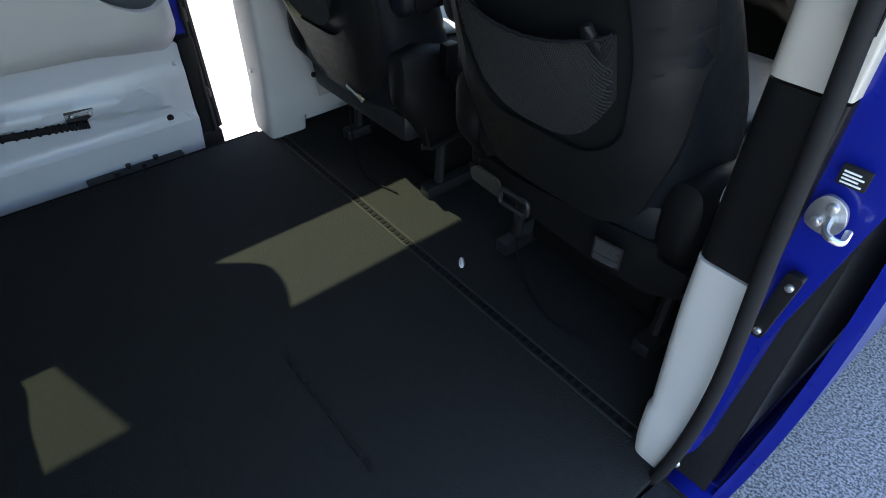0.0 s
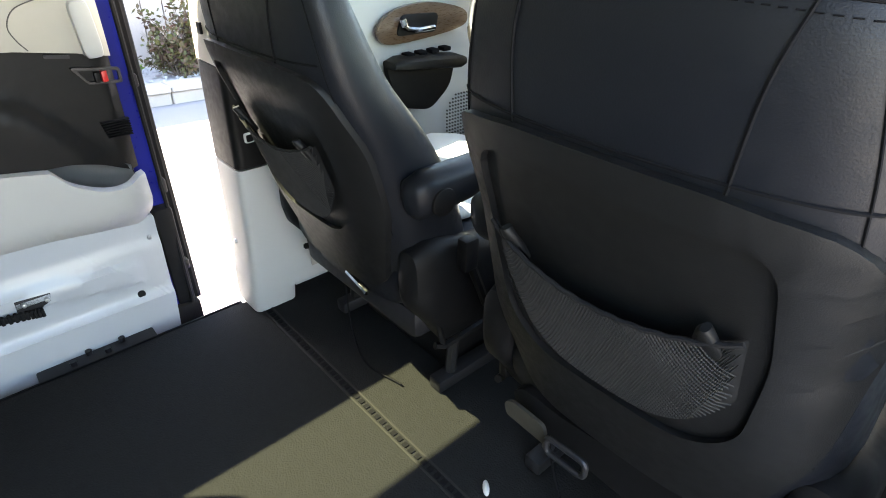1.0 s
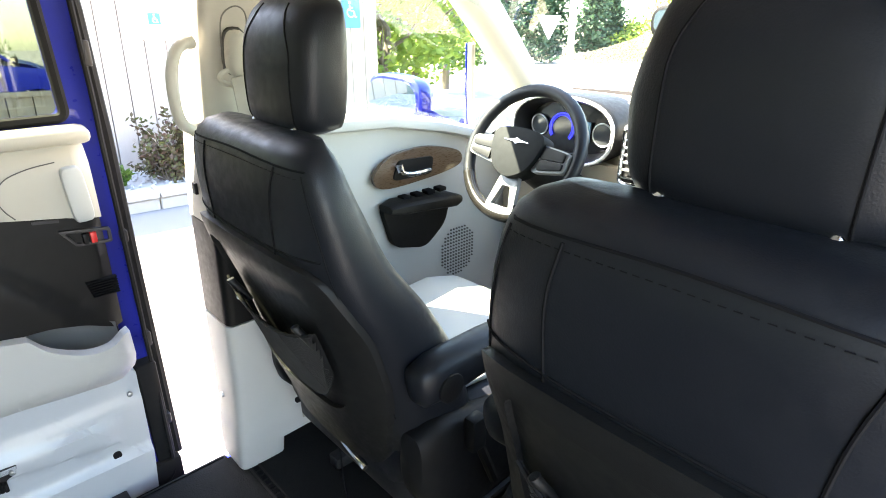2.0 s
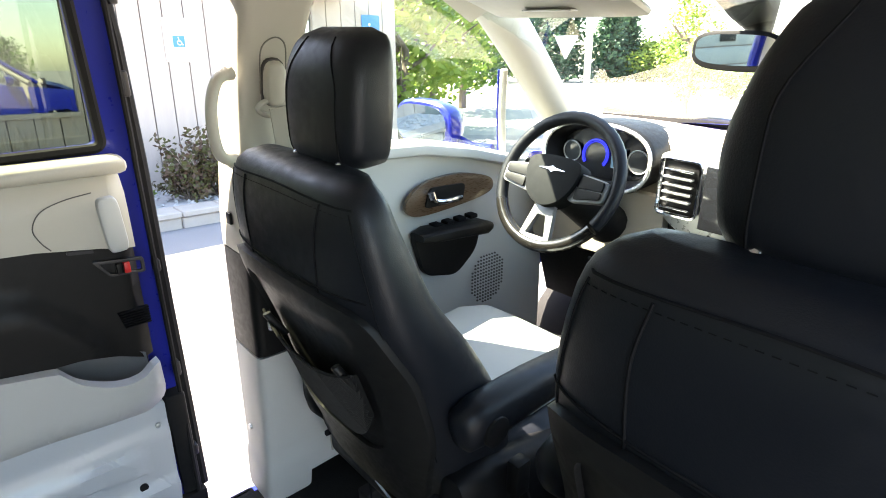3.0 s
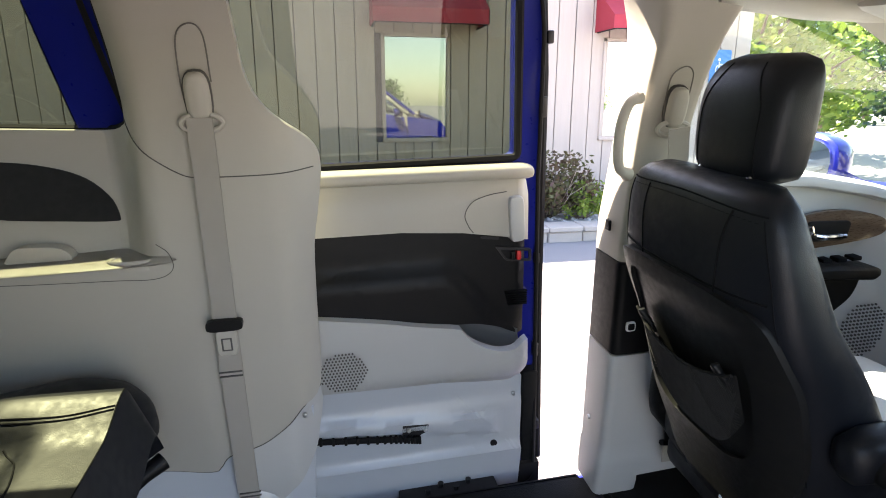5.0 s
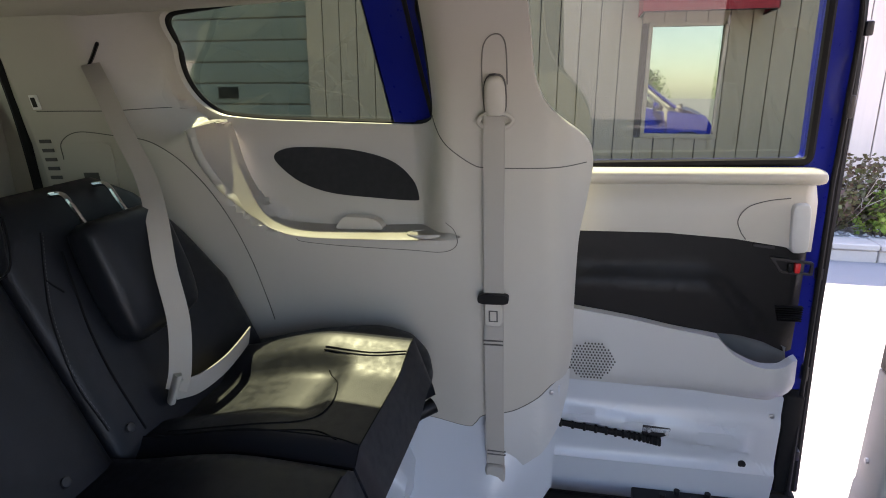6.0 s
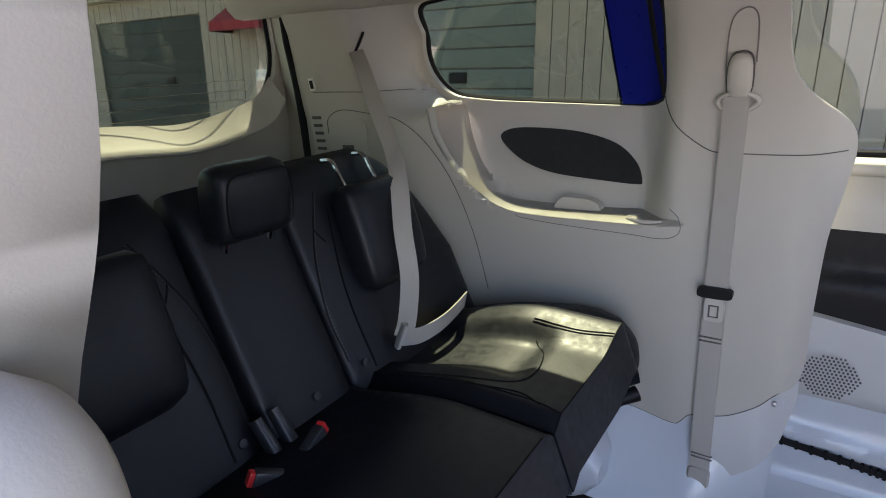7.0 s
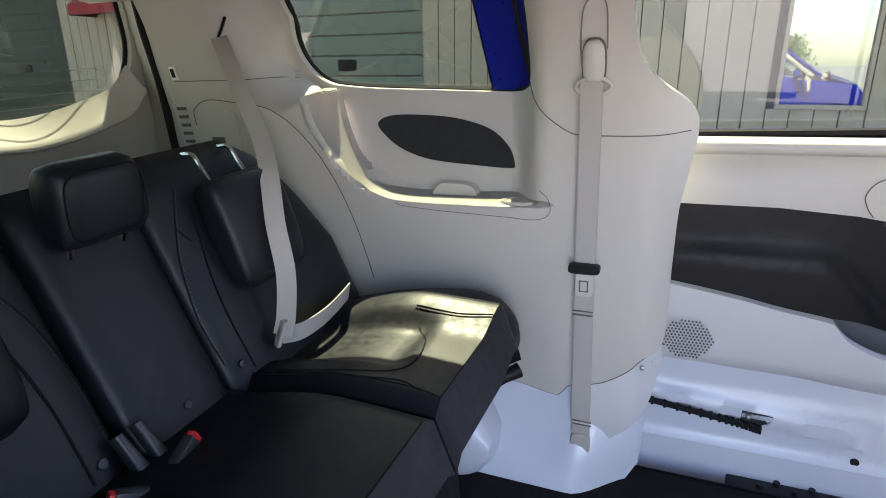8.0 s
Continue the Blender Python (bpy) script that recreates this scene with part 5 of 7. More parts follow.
# ---- body outside ----
def body_side(side):
    bm = geo()
    plate(bm, corner([(-2.45, -0.10), (-2.20, -0.12), (-2.15, 0.10), (-1.95, 0.20), (-1.70, 0.22), (-1.48, 0.12), (-1.40, -0.18), (-0.80, -0.18), (-0.80, 0.88), (-1.0, 0.92), (-2.40, 0.95)], 0.04), (), 0.02, 0.1, lambda u, v, w: Vector(mirror_x((-0.845 - 0.03 * math.sin(clamp((v + 0.2) / 1.2) * 3.14) + w, u, v), side)), 0.005)
    structure("body_side", bm, BLUE, "deep blue painted rear side of the van", "body panel")
    bm = geo()
    plate(bm, corner([(1.10, -0.15), (1.16, 0.15), (1.35, 0.28), (1.65, 0.28), (1.85, 0.12), (1.95, 0.10), (1.98, 0.40), (1.85, 0.60), (1.10, 0.72)], 0.05), (), 0.02, 0.1, lambda u, v, w: Vector(mirror_x(((-0.82 if side < 0 else -0.775) - (0.07 if side < 0 else 0.04) * math.sin(clamp((v + 0.2) / 1.0) * 3.14) + 0.10 * max(0, u - 1.6) + w, u, v), side)), 0.005)
    structure("body_side", bm, BLUE, "deep blue painted front wing of the van", "body panel")
    bm = geo()
    plate(bm, [(-2.42, 1.385), (-0.80, 1.395), (-0.80, 1.44), (-2.42, 1.47)], (), 0.02, 0.1, lambda u, v, w: Vector(mirror_x((-0.80 + w, u, v), side)), 0.004)
    structure("body_side", bm, BLUE, "deep blue painted panel above the rear side window", "body panel")
    # rocker
    bm = geo()
    loft(bm, [ring(mirror_x((-0.82 if side < 0 else -0.755, y, -0.17), side), 0.08 if side < 0 else 0.052, 0.06, 4, 16, (1, 0, 0), (0, 0, 1)) for y in (-1.35, -1.0, 0.0, 0.8, 1.10)])
    loft(bm, [ring(mirror_x((-0.82 if side < 0 else -0.785, y, -0.118), side), 0.018, 0.012, 3, 12, (1, 0, 0), (0, 0, 1)) for y in (0.10, 0.5, 1.10)])
    structure("body_sill", bm, BLUE, "deep blue painted door sill", "body panel")
    if side > 0:
        # lip of the sill, its bright highlight given as a pale colour
        bm = geo()
        tube(bm, [(0.842, 0.09, -0.110), (0.841, 0.5, -0.108), (0.841, 1.10, -0.108)], 0.0045, 8)
        structure("sill_highlight", bm, SILL, "pale strip with the blue door sill's edge highlight in its colour", "trim")
    bm = geo()
    box(bm, mirror_x((-0.775, -0.80, -0.07), side), mirror_x((-0.735, -0.03, -0.012), side), 0.008)
    for k in range(2):
        box(bm, mirror_x((-0.765 + 0.015 * k, -0.79, -0.014), side), mirror_x((-0.76 + 0.015 * k, -0.04, -0.009), side), 0.001)
    structure("door_track", bm, RUBBER if side < 0 else GREY_METAL, "black ribbed step plate in the doorway", "step plate")
    # wheels
    for y in (-1.72, 1.50):
        w = thing("wheel", mirror_x((-0.80, y, GROUND + 0.33), side), "black tyre on a grey alloy wheel", "wheel", "wheels of the van")
        c = Vector(mirror_x((-0.78, y, -0.05), side))
        z0 = GROUND + 0.33 + (0.056 * c.x - 0.038 * c.y)
        c.z = z0
        bm = geo()
        loft(bm, [ring(c + Vector((side * d, 0, 0)), r, r, 2, 32, (0, 1, 0), (0, 0, 1)) for d, r in ((-0.11, 0.22), (-0.11, 0.30), (-0.09, 0.33), (0.09, 0.33), (0.11, 0.30), (0.11, 0.22))])
        part("tyre", bm, RUBBER, w)
        bm = geo()
        loft(bm, [ring(c + Vector((side * d, 0, 0)), r, r, 2, 32, (0, 1, 0), (0, 0, 1)) for d, r in ((0.06, 0.20), (0.112, 0.215), (0.116, 0.20), (0.09, 0.17), (0.10, 0.05), (0.105, 0.02))])
        part("rim", bm, STEEL, w)


body_side(-1)
body_side(1)
bm = geo()
rows = []
for j in range(10):
    s = j / 9
    rows.append([bm.verts.new((MID + (k / 12 - 0.5) * 2 * (0.80 - 0.12 * s), 1.32 + 0.66 * s - 0.10 * (k / 6 - 1) ** 2 * s, 0.86 - 0.20 * s * s - 0.10 * abs(k / 6 - 1) ** 3 - 0.04 * s)) for k in range(13)])
for a, b in zip(rows, rows[1:]):
    for k in range(12):
        bm.faces.new((a[k], a[k + 1], b[k + 1], b[k]))
bmesh.ops.solidify(bm, geom=bm.faces[:], thickness=0.02)
structure("bonnet", bm, BLUE, "deep blue painted bonnet of the van", "bonnet")
bm = geo()
plate(bm, corner([(-0.76, -0.20), (0.80, -0.20), (0.74, 0.62), (-0.70, 0.62)], 0.1), (), 0.03, 0.1, lambda u, v, w: Vector((u, 1.99 - 0.14 * ((u - MID) / 0.75) ** 2 + w, v)), 0.01)
structure("front_bumper", bm, BLUE, "deep blue painted nose of the van", "bumper")
bm = geo()
plate(bm, corner([(-0.78, -0.16), (0.82, -0.16), (0.80, 0.98), (-0.76, 0.98)], 0.08), (), 0.03, 0.1, lambda u, v, w: Vector((u, -2.43 - 0.06 * (1 - ((u - MID) / 0.8) ** 2) + w, v)), 0.01)
structure("tailgate_skin", bm, BLUE, "deep blue painted tailgate skin", "body panel")
# firewall, closing the cabin ahead of the dashboard
bm = geo()
box(bm, (-0.74, 1.38, -0.05), (0.78, 1.42, 0.86), 0.01)
structure("bulkhead", bm, BLACK_TRIM, "black bulkhead ahead of the dashboard", "bulkhead")

# right door jamb: painted pillar, seal, striker
jm = thing("door_jamb", (0.85, -0.02, 0.3), "deep blue painted door jamb with steel striker and rubber seal", "door jamb", "", "structure")
bm = geo()
plate(bm, corner([(0.77, 0.02), (0.785, 0.06), (0.797, 0.34), (0.828, 0.525), (0.85, 0.64), (0.85, 0.85), (0.76, 1.30), (0.70, 1.32), (0.75, 0.85), (0.765, 0.35)], 0.01), (), 0.05, 0.06, lambda u, v, w: Vector((u, 0.01 - w, v)), 0.006)
part("painted_pillar", bm, BLUE, jm)
bm = geo()
tube(bm, sweep([(0.755, -0.04, -0.04), (0.775, -0.04, 0.10), (0.782, -0.04, 0.28), (0.769, -0.04, 0.50), (0.757, -0.04, 0.72), (0.730, -0.04, 1.0), (0.66, -0.04, 1.28)], 6), 0.0105, 10)
part("rubber_seal", bm, RUBBER, jm, "black rubber door seal")
bm = geo()
plate(bm, curvy([(0.776, 0.535), (0.80, 0.53), (0.812, 0.545), (0.806, 0.568), (0.786, 0.575), (0.774, 0.558)], 5), (), 0.006, 0.0, lambda u, v, w: Vector((u, -0.002 - w - 0.004, v)), 0.002)
st = part("striker_plate", bm, STEEL, jm, "zinc striker plate")
bm = geo()
tube(bm, sweep([(0.797, -0.005, 0.550), (0.802, -0.024, 0.546), (0.811, -0.030, 0.545), (0.820, -0.024, 0.543), (0.818, -0.005, 0.545)], 6), 0.004, 8)
part("striker_loop", bm, STEEL, st)
for x, z in ((0.795, 0.564), (0.786, 0.542)):
    bm = geo()
    disc(bm, (x, -0.002, z), 0.006, 0.010, (0, -1, 0), 12, 0.002)
    part("bolt", bm, STEEL, st)
bm = geo()
box(bm, (0.784, -0.008, 0.592), (0.812, -0.002, 0.614), 0.001)
lb = part("warning_label", bm, RUBBER, jm, "black label with white lines")
for k in range(4):
    bm = geo()
    box(bm, (0.788, -0.0095, 0.5955 + k * 0.004), (0.808 - 0.004 * (k % 2), -0.008, 0.597 + k * 0.004))
    part("print_bar", bm, WHITE, lb)
bm = geo()
plate(bm, corner([(0.777, 0.36), (0.794, 0.36), (0.806, 0.47), (0.786, 0.47)], 0.006), (), 0.012, 0.0, lambda u, v, w: Vector((u, -0.006 - w - 0.006, v)), 0.003)
gd = part("guide_block", bm, BLACK_TRIM, jm, "black guide block")
for z in (0.372, 0.453):
    bm = geo()
    disc(bm, (0.787 if z < 0.4 else 0.796, -0.005, z), 0.005, 0.012, (0, -1, 0), 12, 0.002)
    part("bolt", bm, STEEL, gd)

# ---- front seats ----
REAR = ((0.22, 0.07), (0.35, 0.045), (0.50, -0.005), (0.65, -0.045), (0.80, -0.090), (0.90, -0.095), (0.945, -0.090), (0.963, -0.074), (0.972, -0.045))
HALF = ((0.22, 0.18), (0.35, 0.215), (0.50, 0.24), (0.70, 0.240), (0.82, 0.228), (0.89, 0.212), (0.935, 0.196), (0.960, 0.178), (0.972, 0.150))
DEEP = ((0.22, 0.09), (0.35, 0.125), (0.52, 0.125), (0.66, 0.105), (0.80, 0.075), (0.905, 0.055), (0.945, 0.047), (0.963, 0.034), (0.972, 0.018))
POWER = 3.0


def rear_y(x, z, lift=0.0):
    """The rear face of a front seat's backrest; x from the seat's middle."""
    a, b = table(z, HALF), table(z, DEEP)
    s = clamp(abs(x) / a, 0, 0.999)
    return table(z, REAR) + b - b * (1 - s ** POWER) ** (1 / POWER) - lift


def front_seat(cx, name, label, arm, rise):
    s = thing(name, (cx, 0.25, 0.0), label, "car seat", "front seats")
    bm = geo()
    crest = HALF[-1][0]
    zs = [0.30 + 0.0325 * k for k in range(0 if arm > 0 else 2, 20)] + [crest - d for d in (0.035, 0.02, 0.008, 0.0)]
    loft(bm, [ring((cx, table(z, REAR) + table(z, DEEP), z), table(z, HALF), table(z, DEEP), POWER, 40) for z in zs])
    back = part("backrest", bm, LEATHER, s, "black leather backrest", 60)
    # sewn seams
    for pts in ([(-0.105, 0.80), (-0.108, 0.88), (-0.098, 0.940)], [(0.105, 0.80), (0.112, 0.88), (0.125, 0.940)], [(-0.20, 0.815), (-0.10, 0.813), (0.0, 0.812), (0.10, 0.813), (0.20, 0.815)], [(-0.18, 0.940), (0.0, 0.948), (0.18, 0.940)]):
        bm = geo()
        tube(bm, [Vector((cx + v.x, rear_y(v.x, v.y, 0.0005), v.y)) for v in sweep([(p[0], p[1], 0) for p in pts], 8)], 0.0017, 6)
        part("seam", bm, SEAM, back)
    for d in (-1, 1):
        bm = geo()
        tube(bm, [Vector((cx + d * 0.90 * table(z, HALF), rear_y(0.90 * table(z, HALF), z, 0.0006), z)) for z in [0.50 + 0.0145 * k for k in range(31)]], 0.0011, 6)
        part("seam", bm, SEAM, back)
    bm = geo()
    for k in range(34):
        x = -0.165 + 0.33 * k / 33
        z = 0.930 + 0.006 * (1 - (x / 0.17) ** 2)
        a, b = Vector((cx + x, rear_y(x, z, 0.0009), z)), Vector((cx + x + 0.0055, rear_y(x + 0.0055, z, 0.0009), z))
        tube(bm, [a, b], 0.0006, 5)
    part("stitching", bm, SEAM, back, "dotted top stitching")
    # hard shell on the lower back
    rim = corner([(-0.205, 0.795), (-0.10, 0.806), (0.10, 0.806), (0.205, 0.795), (0.228, 0.70), (0.222, 0.52), (0.16, 0.34), (-0.16, 0.34), (-0.222, 0.52), (-0.228, 0.70)], [0.04, 0.02, 0.02, 0.04, 0.05, 0.05, 0.06, 0.06, 0.05, 0.05])
    hole = corner([(-0.155, 0.77), (0.155, 0.77), (0.165, 0.64), (0.155, 0.52), (0.10, 0.475), (-0.10, 0.475), (-0.155, 0.52), (-0.165, 0.64)], [0.035, 0.035, 0.03, 0.04, 0.05, 0.05, 0.04, 0.03])
    bm = geo()
    plate(bm, rim, [hole], 0.014, 0.03, lambda u, v, w: Vector((cx + u, rear_y(u, v, 0.012) - w, v)), 0.005)
    shell = part("back_shell", bm, BACK_SHELL, s, "dark grey moulded back shell")
    bm = geo()
    plate(bm, corner([(-0.165, 0.78), (0.165, 0.78), (0.17, 0.47), (-0.17, 0.47)], 0.03), (), 0.006, 0.03, lambda u, v, w: Vector((cx + u, rear_y(u, v, 0.002) - w, v)))
    part("recess", bm, BACK_SHELL, shell)
    # map pocket: net, elastic hem, hooks
    def net_y(x, z):
        return rear_y(x, z, 0.010 + 0.022 * (1 - (x / 0.17) ** 2) * ease(z, 0.48, 0.66))

    def hem(x):
        return 0.640 + 0.035 * (abs(x) / 0.125) ** 2

    def toe(x):
        return 0.487 + 0.11 * (abs(x) / 0.15) ** 3

    bm = geo()
    cols = [(-0.145 + 0.29 * i / 24) for i in range(25)]
    grid = [[bm.verts.new((cx + x, net_y(x, toe(x) + (hem(x * 0.85) - toe(x)) * j / 8) + 0.003, toe(x) + (hem(x * 0.85) - toe(x)) * j / 8)) for j in range(9)] for x in cols]
    for a, b in zip(grid, grid[1:]):
        for j in range(8):
            bm.faces.new((a[j], a[j + 1], b[j + 1], b[j]))
    bmesh.ops.solidify(bm, geom=bm.faces[:], thickness=0.0015)
    pocket = part("map_pocket", bm, surface("dark_net_backing", (0.02, 0.02, 0.021), 0.9), s, "black elastic net map pocket")
    bm = geo()
    for i in range(76):
        for way in (-1, 1):
            x0 = -0.142 - way * 0.035 + 0.284 * i / 75
            line = []
            for j in range(7):
                x = x0 + way * 0.07 * j / 6
                if abs(x) < 0.143:
                    z = toe(x) + (hem(x * 0.85) - toe(x)) * j / 6
                    line.append(Vector((cx + x, net_y(x, z) - 0.001, z)))
            if len(line) > 1:
                tube(bm, line, 0.0008, 3)
    part("net_mesh", bm, NET, pocket, "grey net cords")
    bm = geo()
    tube(bm, [Vector((cx + x, net_y(x, hem(x)) - 0.002, hem(x * 0.85) + 0.0008 * math.sin(i * 1.6))) for i, x in enumerate([-0.145 + 0.29 * k / 48 for k in range(49)])], 0.0028, 6)
    part("hem", bm, RUBBER, pocket)
    for d in (-0.115, 0.115):
        bm = geo()
        loft(bm, [ring((cx + d, rear_y(d, z, 0.010 + o), z), a, 0.007, 2.4, 14, (1, 0, 0), (0, 1, 0.2)) for z, a, o in ((0.632, 0.012, 0.0), (0.638, 0.016, 0.002), (0.652, 0.015, 0.006), (0.666, 0.011, 0.011), (0.676, 0.008, 0.014), (0.681, 0.004, 0.014))])
        part("hook", bm, BACK_SHELL, shell, "small moulded bag hook")
    # headrest
    hy = 0.06
    bm = geo()
    prof = ((0.99, 0.075, 0.026, -0.010), (0.996, 0.100, 0.042, -0.010), (1.02, 0.112, 0.050, -0.010), (1.08, 0.118, 0.052, -0.008), (1.125, 0.116, 0.050, -0.004), (1.16, 0.108, 0.043, 0.004), (1.18, 0.09, 0.033, 0.012), (1.188, 0.06, 0.018, 0.016))
    zz = [0.99 + 0.198 * k / 20 for k in range(21)]
    drop = 0.03
    slim = 0.90 if arm > 0 else 0.94
    loft(bm, [ring((cx, hy - 0.055 + table(z, [(p[0], p[3]) for p in prof]) + 0.03, z - drop), table(z, [(p[0], p[1]) for p in prof]) * (slim - 0.16 * (1 - arm) / 2 * ease(z, 1.06, 1.18)), table(z, [(p[0], p[2]) for p in prof]), 3.2, 36) for z in zz])
    head = part("headrest", bm, LEATHER, s, "black leather headrest", 60)
    def nape(x, z):
        half = table(z, [(p[0], p[1]) for p in prof]) * (slim - 0.16 * (1 - arm) / 2 * ease(z, 1.06, 1.18))
        deep = table(z, [(p[0], p[2]) for p in prof])
        return hy - 0.025 + table(z, [(p[0], p[3]) for p in prof]) - deep * (1 - clamp(abs(x) / half, 0, 0.98) ** 3.2) ** (1 / 3.2)

    for d in (-0.070, 0.070):
        bm = geo()
        tube(bm, [Vector((cx + d * (1 - 0.5 * ease(z, 1.10, 1.19)), nape(d * (1 - 0.5 * ease(z, 1.10, 1.19)), z) - 0.0003, z - drop)) for z in [1.0 + 0.0125 * k for k in range(15)]], 0.0014, 6)
        part("seam", bm, SEAM, head)
    for d in (-0.062, 0.062):
        bm = geo()
        tube(bm, [(cx + d, hy - 0.112, 0.90), (cx + d, hy - 0.096, 0.950), (cx + d, hy - 0.055, 0.985)], 0.0068, 10)
        part("post", bm, CHROME, s, "chrome headrest post")
        bm = geo()
        disc(bm, (cx + d, hy - 0.104, 0.944), 0.011, 0.006, (0, -0.2, 1), 14, 0.002)
        part("collar", bm, BLACK_TRIM, s)
    # cushion
    bm = geo()
    loft(bm, [ring((cx, y, z), a, h, 3.2, 32, (1, 0, 0), (0, 0, 1)) for y, z, a, h in ((0.06, 0.36, 0.20, 0.06), (0.10, 0.37, 0.24, 0.08), (0.30, 0.38, 0.25, 0.085), (0.50, 0.39, 0.25, 0.085), (0.58, 0.385, 0.235, 0.07), (0.61, 0.37, 0.20, 0.04))])
    cu = part("cushion", bm, LEATHER, s, "black leather cushion", 60)
    bm = geo()
    loft(bm, [ring((cx, y, z), a, h, 3.2, 28, (1, 0, 0), (0, 0, 1)) for y, z, a, h in ((0.20, 0.46, 0.17, 0.006), (0.22, 0.458, 0.19, 0.014), (0.30, 0.458, 0.20, 0.018), (0.48, 0.466, 0.205, 0.018), (0.56, 0.452, 0.19, 0.014), (0.585, 0.44, 0.15, 0.006))])
    # much paler on the driver's seat than on the passenger's
    part("seat_insert", bm, PALE_INSERT if arm > 0 else LEATHER, cu, "pale seat insert" if arm > 0 else "", 60)
    # side shields, base, rails
    for d in (-1, 1):
        bm = geo()
        loft(bm, [ring((cx + d * 0.235, y, z), w, h, 3, 24, (1, 0, 0), (0, 0, 1)) for y, z, w, h in ((0.045, 0.40, 0.015, 0.03), (0.055, 0.40, 0.03, 0.065), (0.09, 0.385, 0.04, 0.095), (0.13, 0.35, 0.042, 0.125), (0.22, 0.335, 0.04, 0.112), (0.36, 0.325, 0.036, 0.10), (0.52, 0.32, 0.03, 0.08), (0.59, 0.32, 0.015, 0.04))])
        tube(bm, [(cx + d * 0.262, 0.10, 0.236), (cx + d * 0.268, 0.12, 0.228), (cx + d * 0.268, 0.34, 0.236), (cx + d * 0.262, 0.52, 0.25)], 0.008, 6)
        tube(bm, [(cx + d * 0.258, 0.105, 0.31), (cx + d * 0.264, 0.112, 0.27), (cx + d * 0.266, 0.118, 0.230)], 0.007, 6)
        part("side_shield", bm, BLACK_TRIM, s, "black plastic side shield")
        bm = geo()
        box(bm, (cx + d * 0.20 - 0.02, 0.15, -rise), (cx + d * 0.20 + 0.02, 0.58, 0.035 - rise), 0.006)
        part("rail", bm, GREY_METAL, s, "dark steel seat rail")
        for y in (0.14, 0.52):
            bm = geo()
            tube(bm, [(cx + d * 0.20, y + 0.06, 0.03 - rise), (cx + d * 0.20, y + 0.08, 0.28)], 0.014, 8)
            part("leg", bm, GREY_METAL, s)
    bm = geo()
    box(bm, (cx - 0.22, 0.08 if arm > 0 else 0.12, 0.225), (cx + 0.22, 0.56, 0.30), 0.02)
    part("seat_pan", bm, GREY_METAL, s, "dark steel seat pan")
    bm = geo()
    box(bm, (cx - 0.17, 0.22, 0.03), (cx + 0.17, 0.50, 0.23), 0.008)
    part("base_box", bm, BLACK_TRIM, s)
    if arm > 0:
        bm = geo()
        tube(bm, [(cx + 0.02, 0.055, 0.318), (cx + 0.08, 0.05, 0.312), (cx + 0.10, 0.05, 0.305)], 0.008, 8)
        part("lever", bm, CHROME, s, "bright steel release bar")
    bm = geo()
    tube(bm, sweep([(cx - 0.18, 0.16, 0.12 - rise), (cx - 0.10, 0.12, 0.03 - rise), (cx + 0.02, 0.08, 0.006 - rise), (cx + 0.14, 0.10, 0.006 - rise)], 6), 0.0025, 6)
    part("cable", bm, SEAM, s, "black cable")
    # armrest on the inner side
    ax0 = cx + arm * 0.265
    bm = geo()
    loft(bm, [ring((ax0, y, z), a, h, 2.6, 20, (1, 0, 0), (0, -0.1, 1)) for y, z, a, h in ((0.035, 0.585, 0.012, 0.02), (0.045, 0.588, 0.028, 0.036), (0.08, 0.592, 0.033, 0.042), (0.2, 0.597, 0.034, 0.036), (0.33, 0.595, 0.033, 0.03), (0.37, 0.59, 0.026, 0.02), (0.385, 0.588, 0.01, 0.008))])
    arm_ob = part("armrest", bm, LEATHER, s, "black leather armrest", 60)
    bm = geo()
    disc(bm, (ax0 + arm * 0.028, 0.09, 0.582), 0.026, 0.008, (arm, 0, 0), 20, 0.003)
    part("pivot_cap", bm, BLACK_TRIM, arm_ob)
    bm = geo()
    tube(bm, [(ax0 - arm * 0.0335, 0.08 + 0.035 * k, 0.596) for k in range(8)], 0.0016, 5)
    part("seam", bm, SEAM, arm_ob)
    # buckle on its stalk
    bm = geo()
    tube(bm, [(cx + arm * 0.285, 0.22, 0.30), (cx + arm * 0.285, 0.17, 0.42)], 0.010, 8)
    box(bm, (cx + arm * 0.285 - 0.014, 0.145, 0.41), (cx + arm * 0.285 + 0.014, 0.18, 0.48), 0.006)
    part("buckle", bm, BLACK_TRIM, s)
    s.location.z += rise
    return s


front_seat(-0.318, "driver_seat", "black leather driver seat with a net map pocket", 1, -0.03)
# the passenger backrest is a little slimmer
HALF = tuple((z, a * (1 - 0.08 * ease(z, 0.5, 0.7))) for z, a in HALF)
ps = front_seat(0.382, "passenger_seat", "black leather passenger seat with a net map pocket", -1, 0.005)


# cover of the seat frame behind the passenger seat, with a lever and a printed label
def skirt(u, v, w):
    return Vector((u, 0.042 + 0.035 * (u - 0.20) - w, v + 0.004))


bm = geo()
plate(bm, corner([(0.205, 0.312), (0.225, 0.328), (0.30, 0.322), (0.45, 0.330), (0.60, 0.347), (0.602, 0.322), (0.655, 0.322), (0.655, 0.270), (0.60, 0.245), (0.48, 0.245), (0.33, 0.262), (0.215, 0.282)], 0.006), (), 0.03, 0.0, skirt, 0.004)
cover = part("frame_cover", bm, BLACK_TRIM, ps, "black plastic cover of the seat frame")
# left end of the cover, with sunlight put into its browner colour
bm = geo()
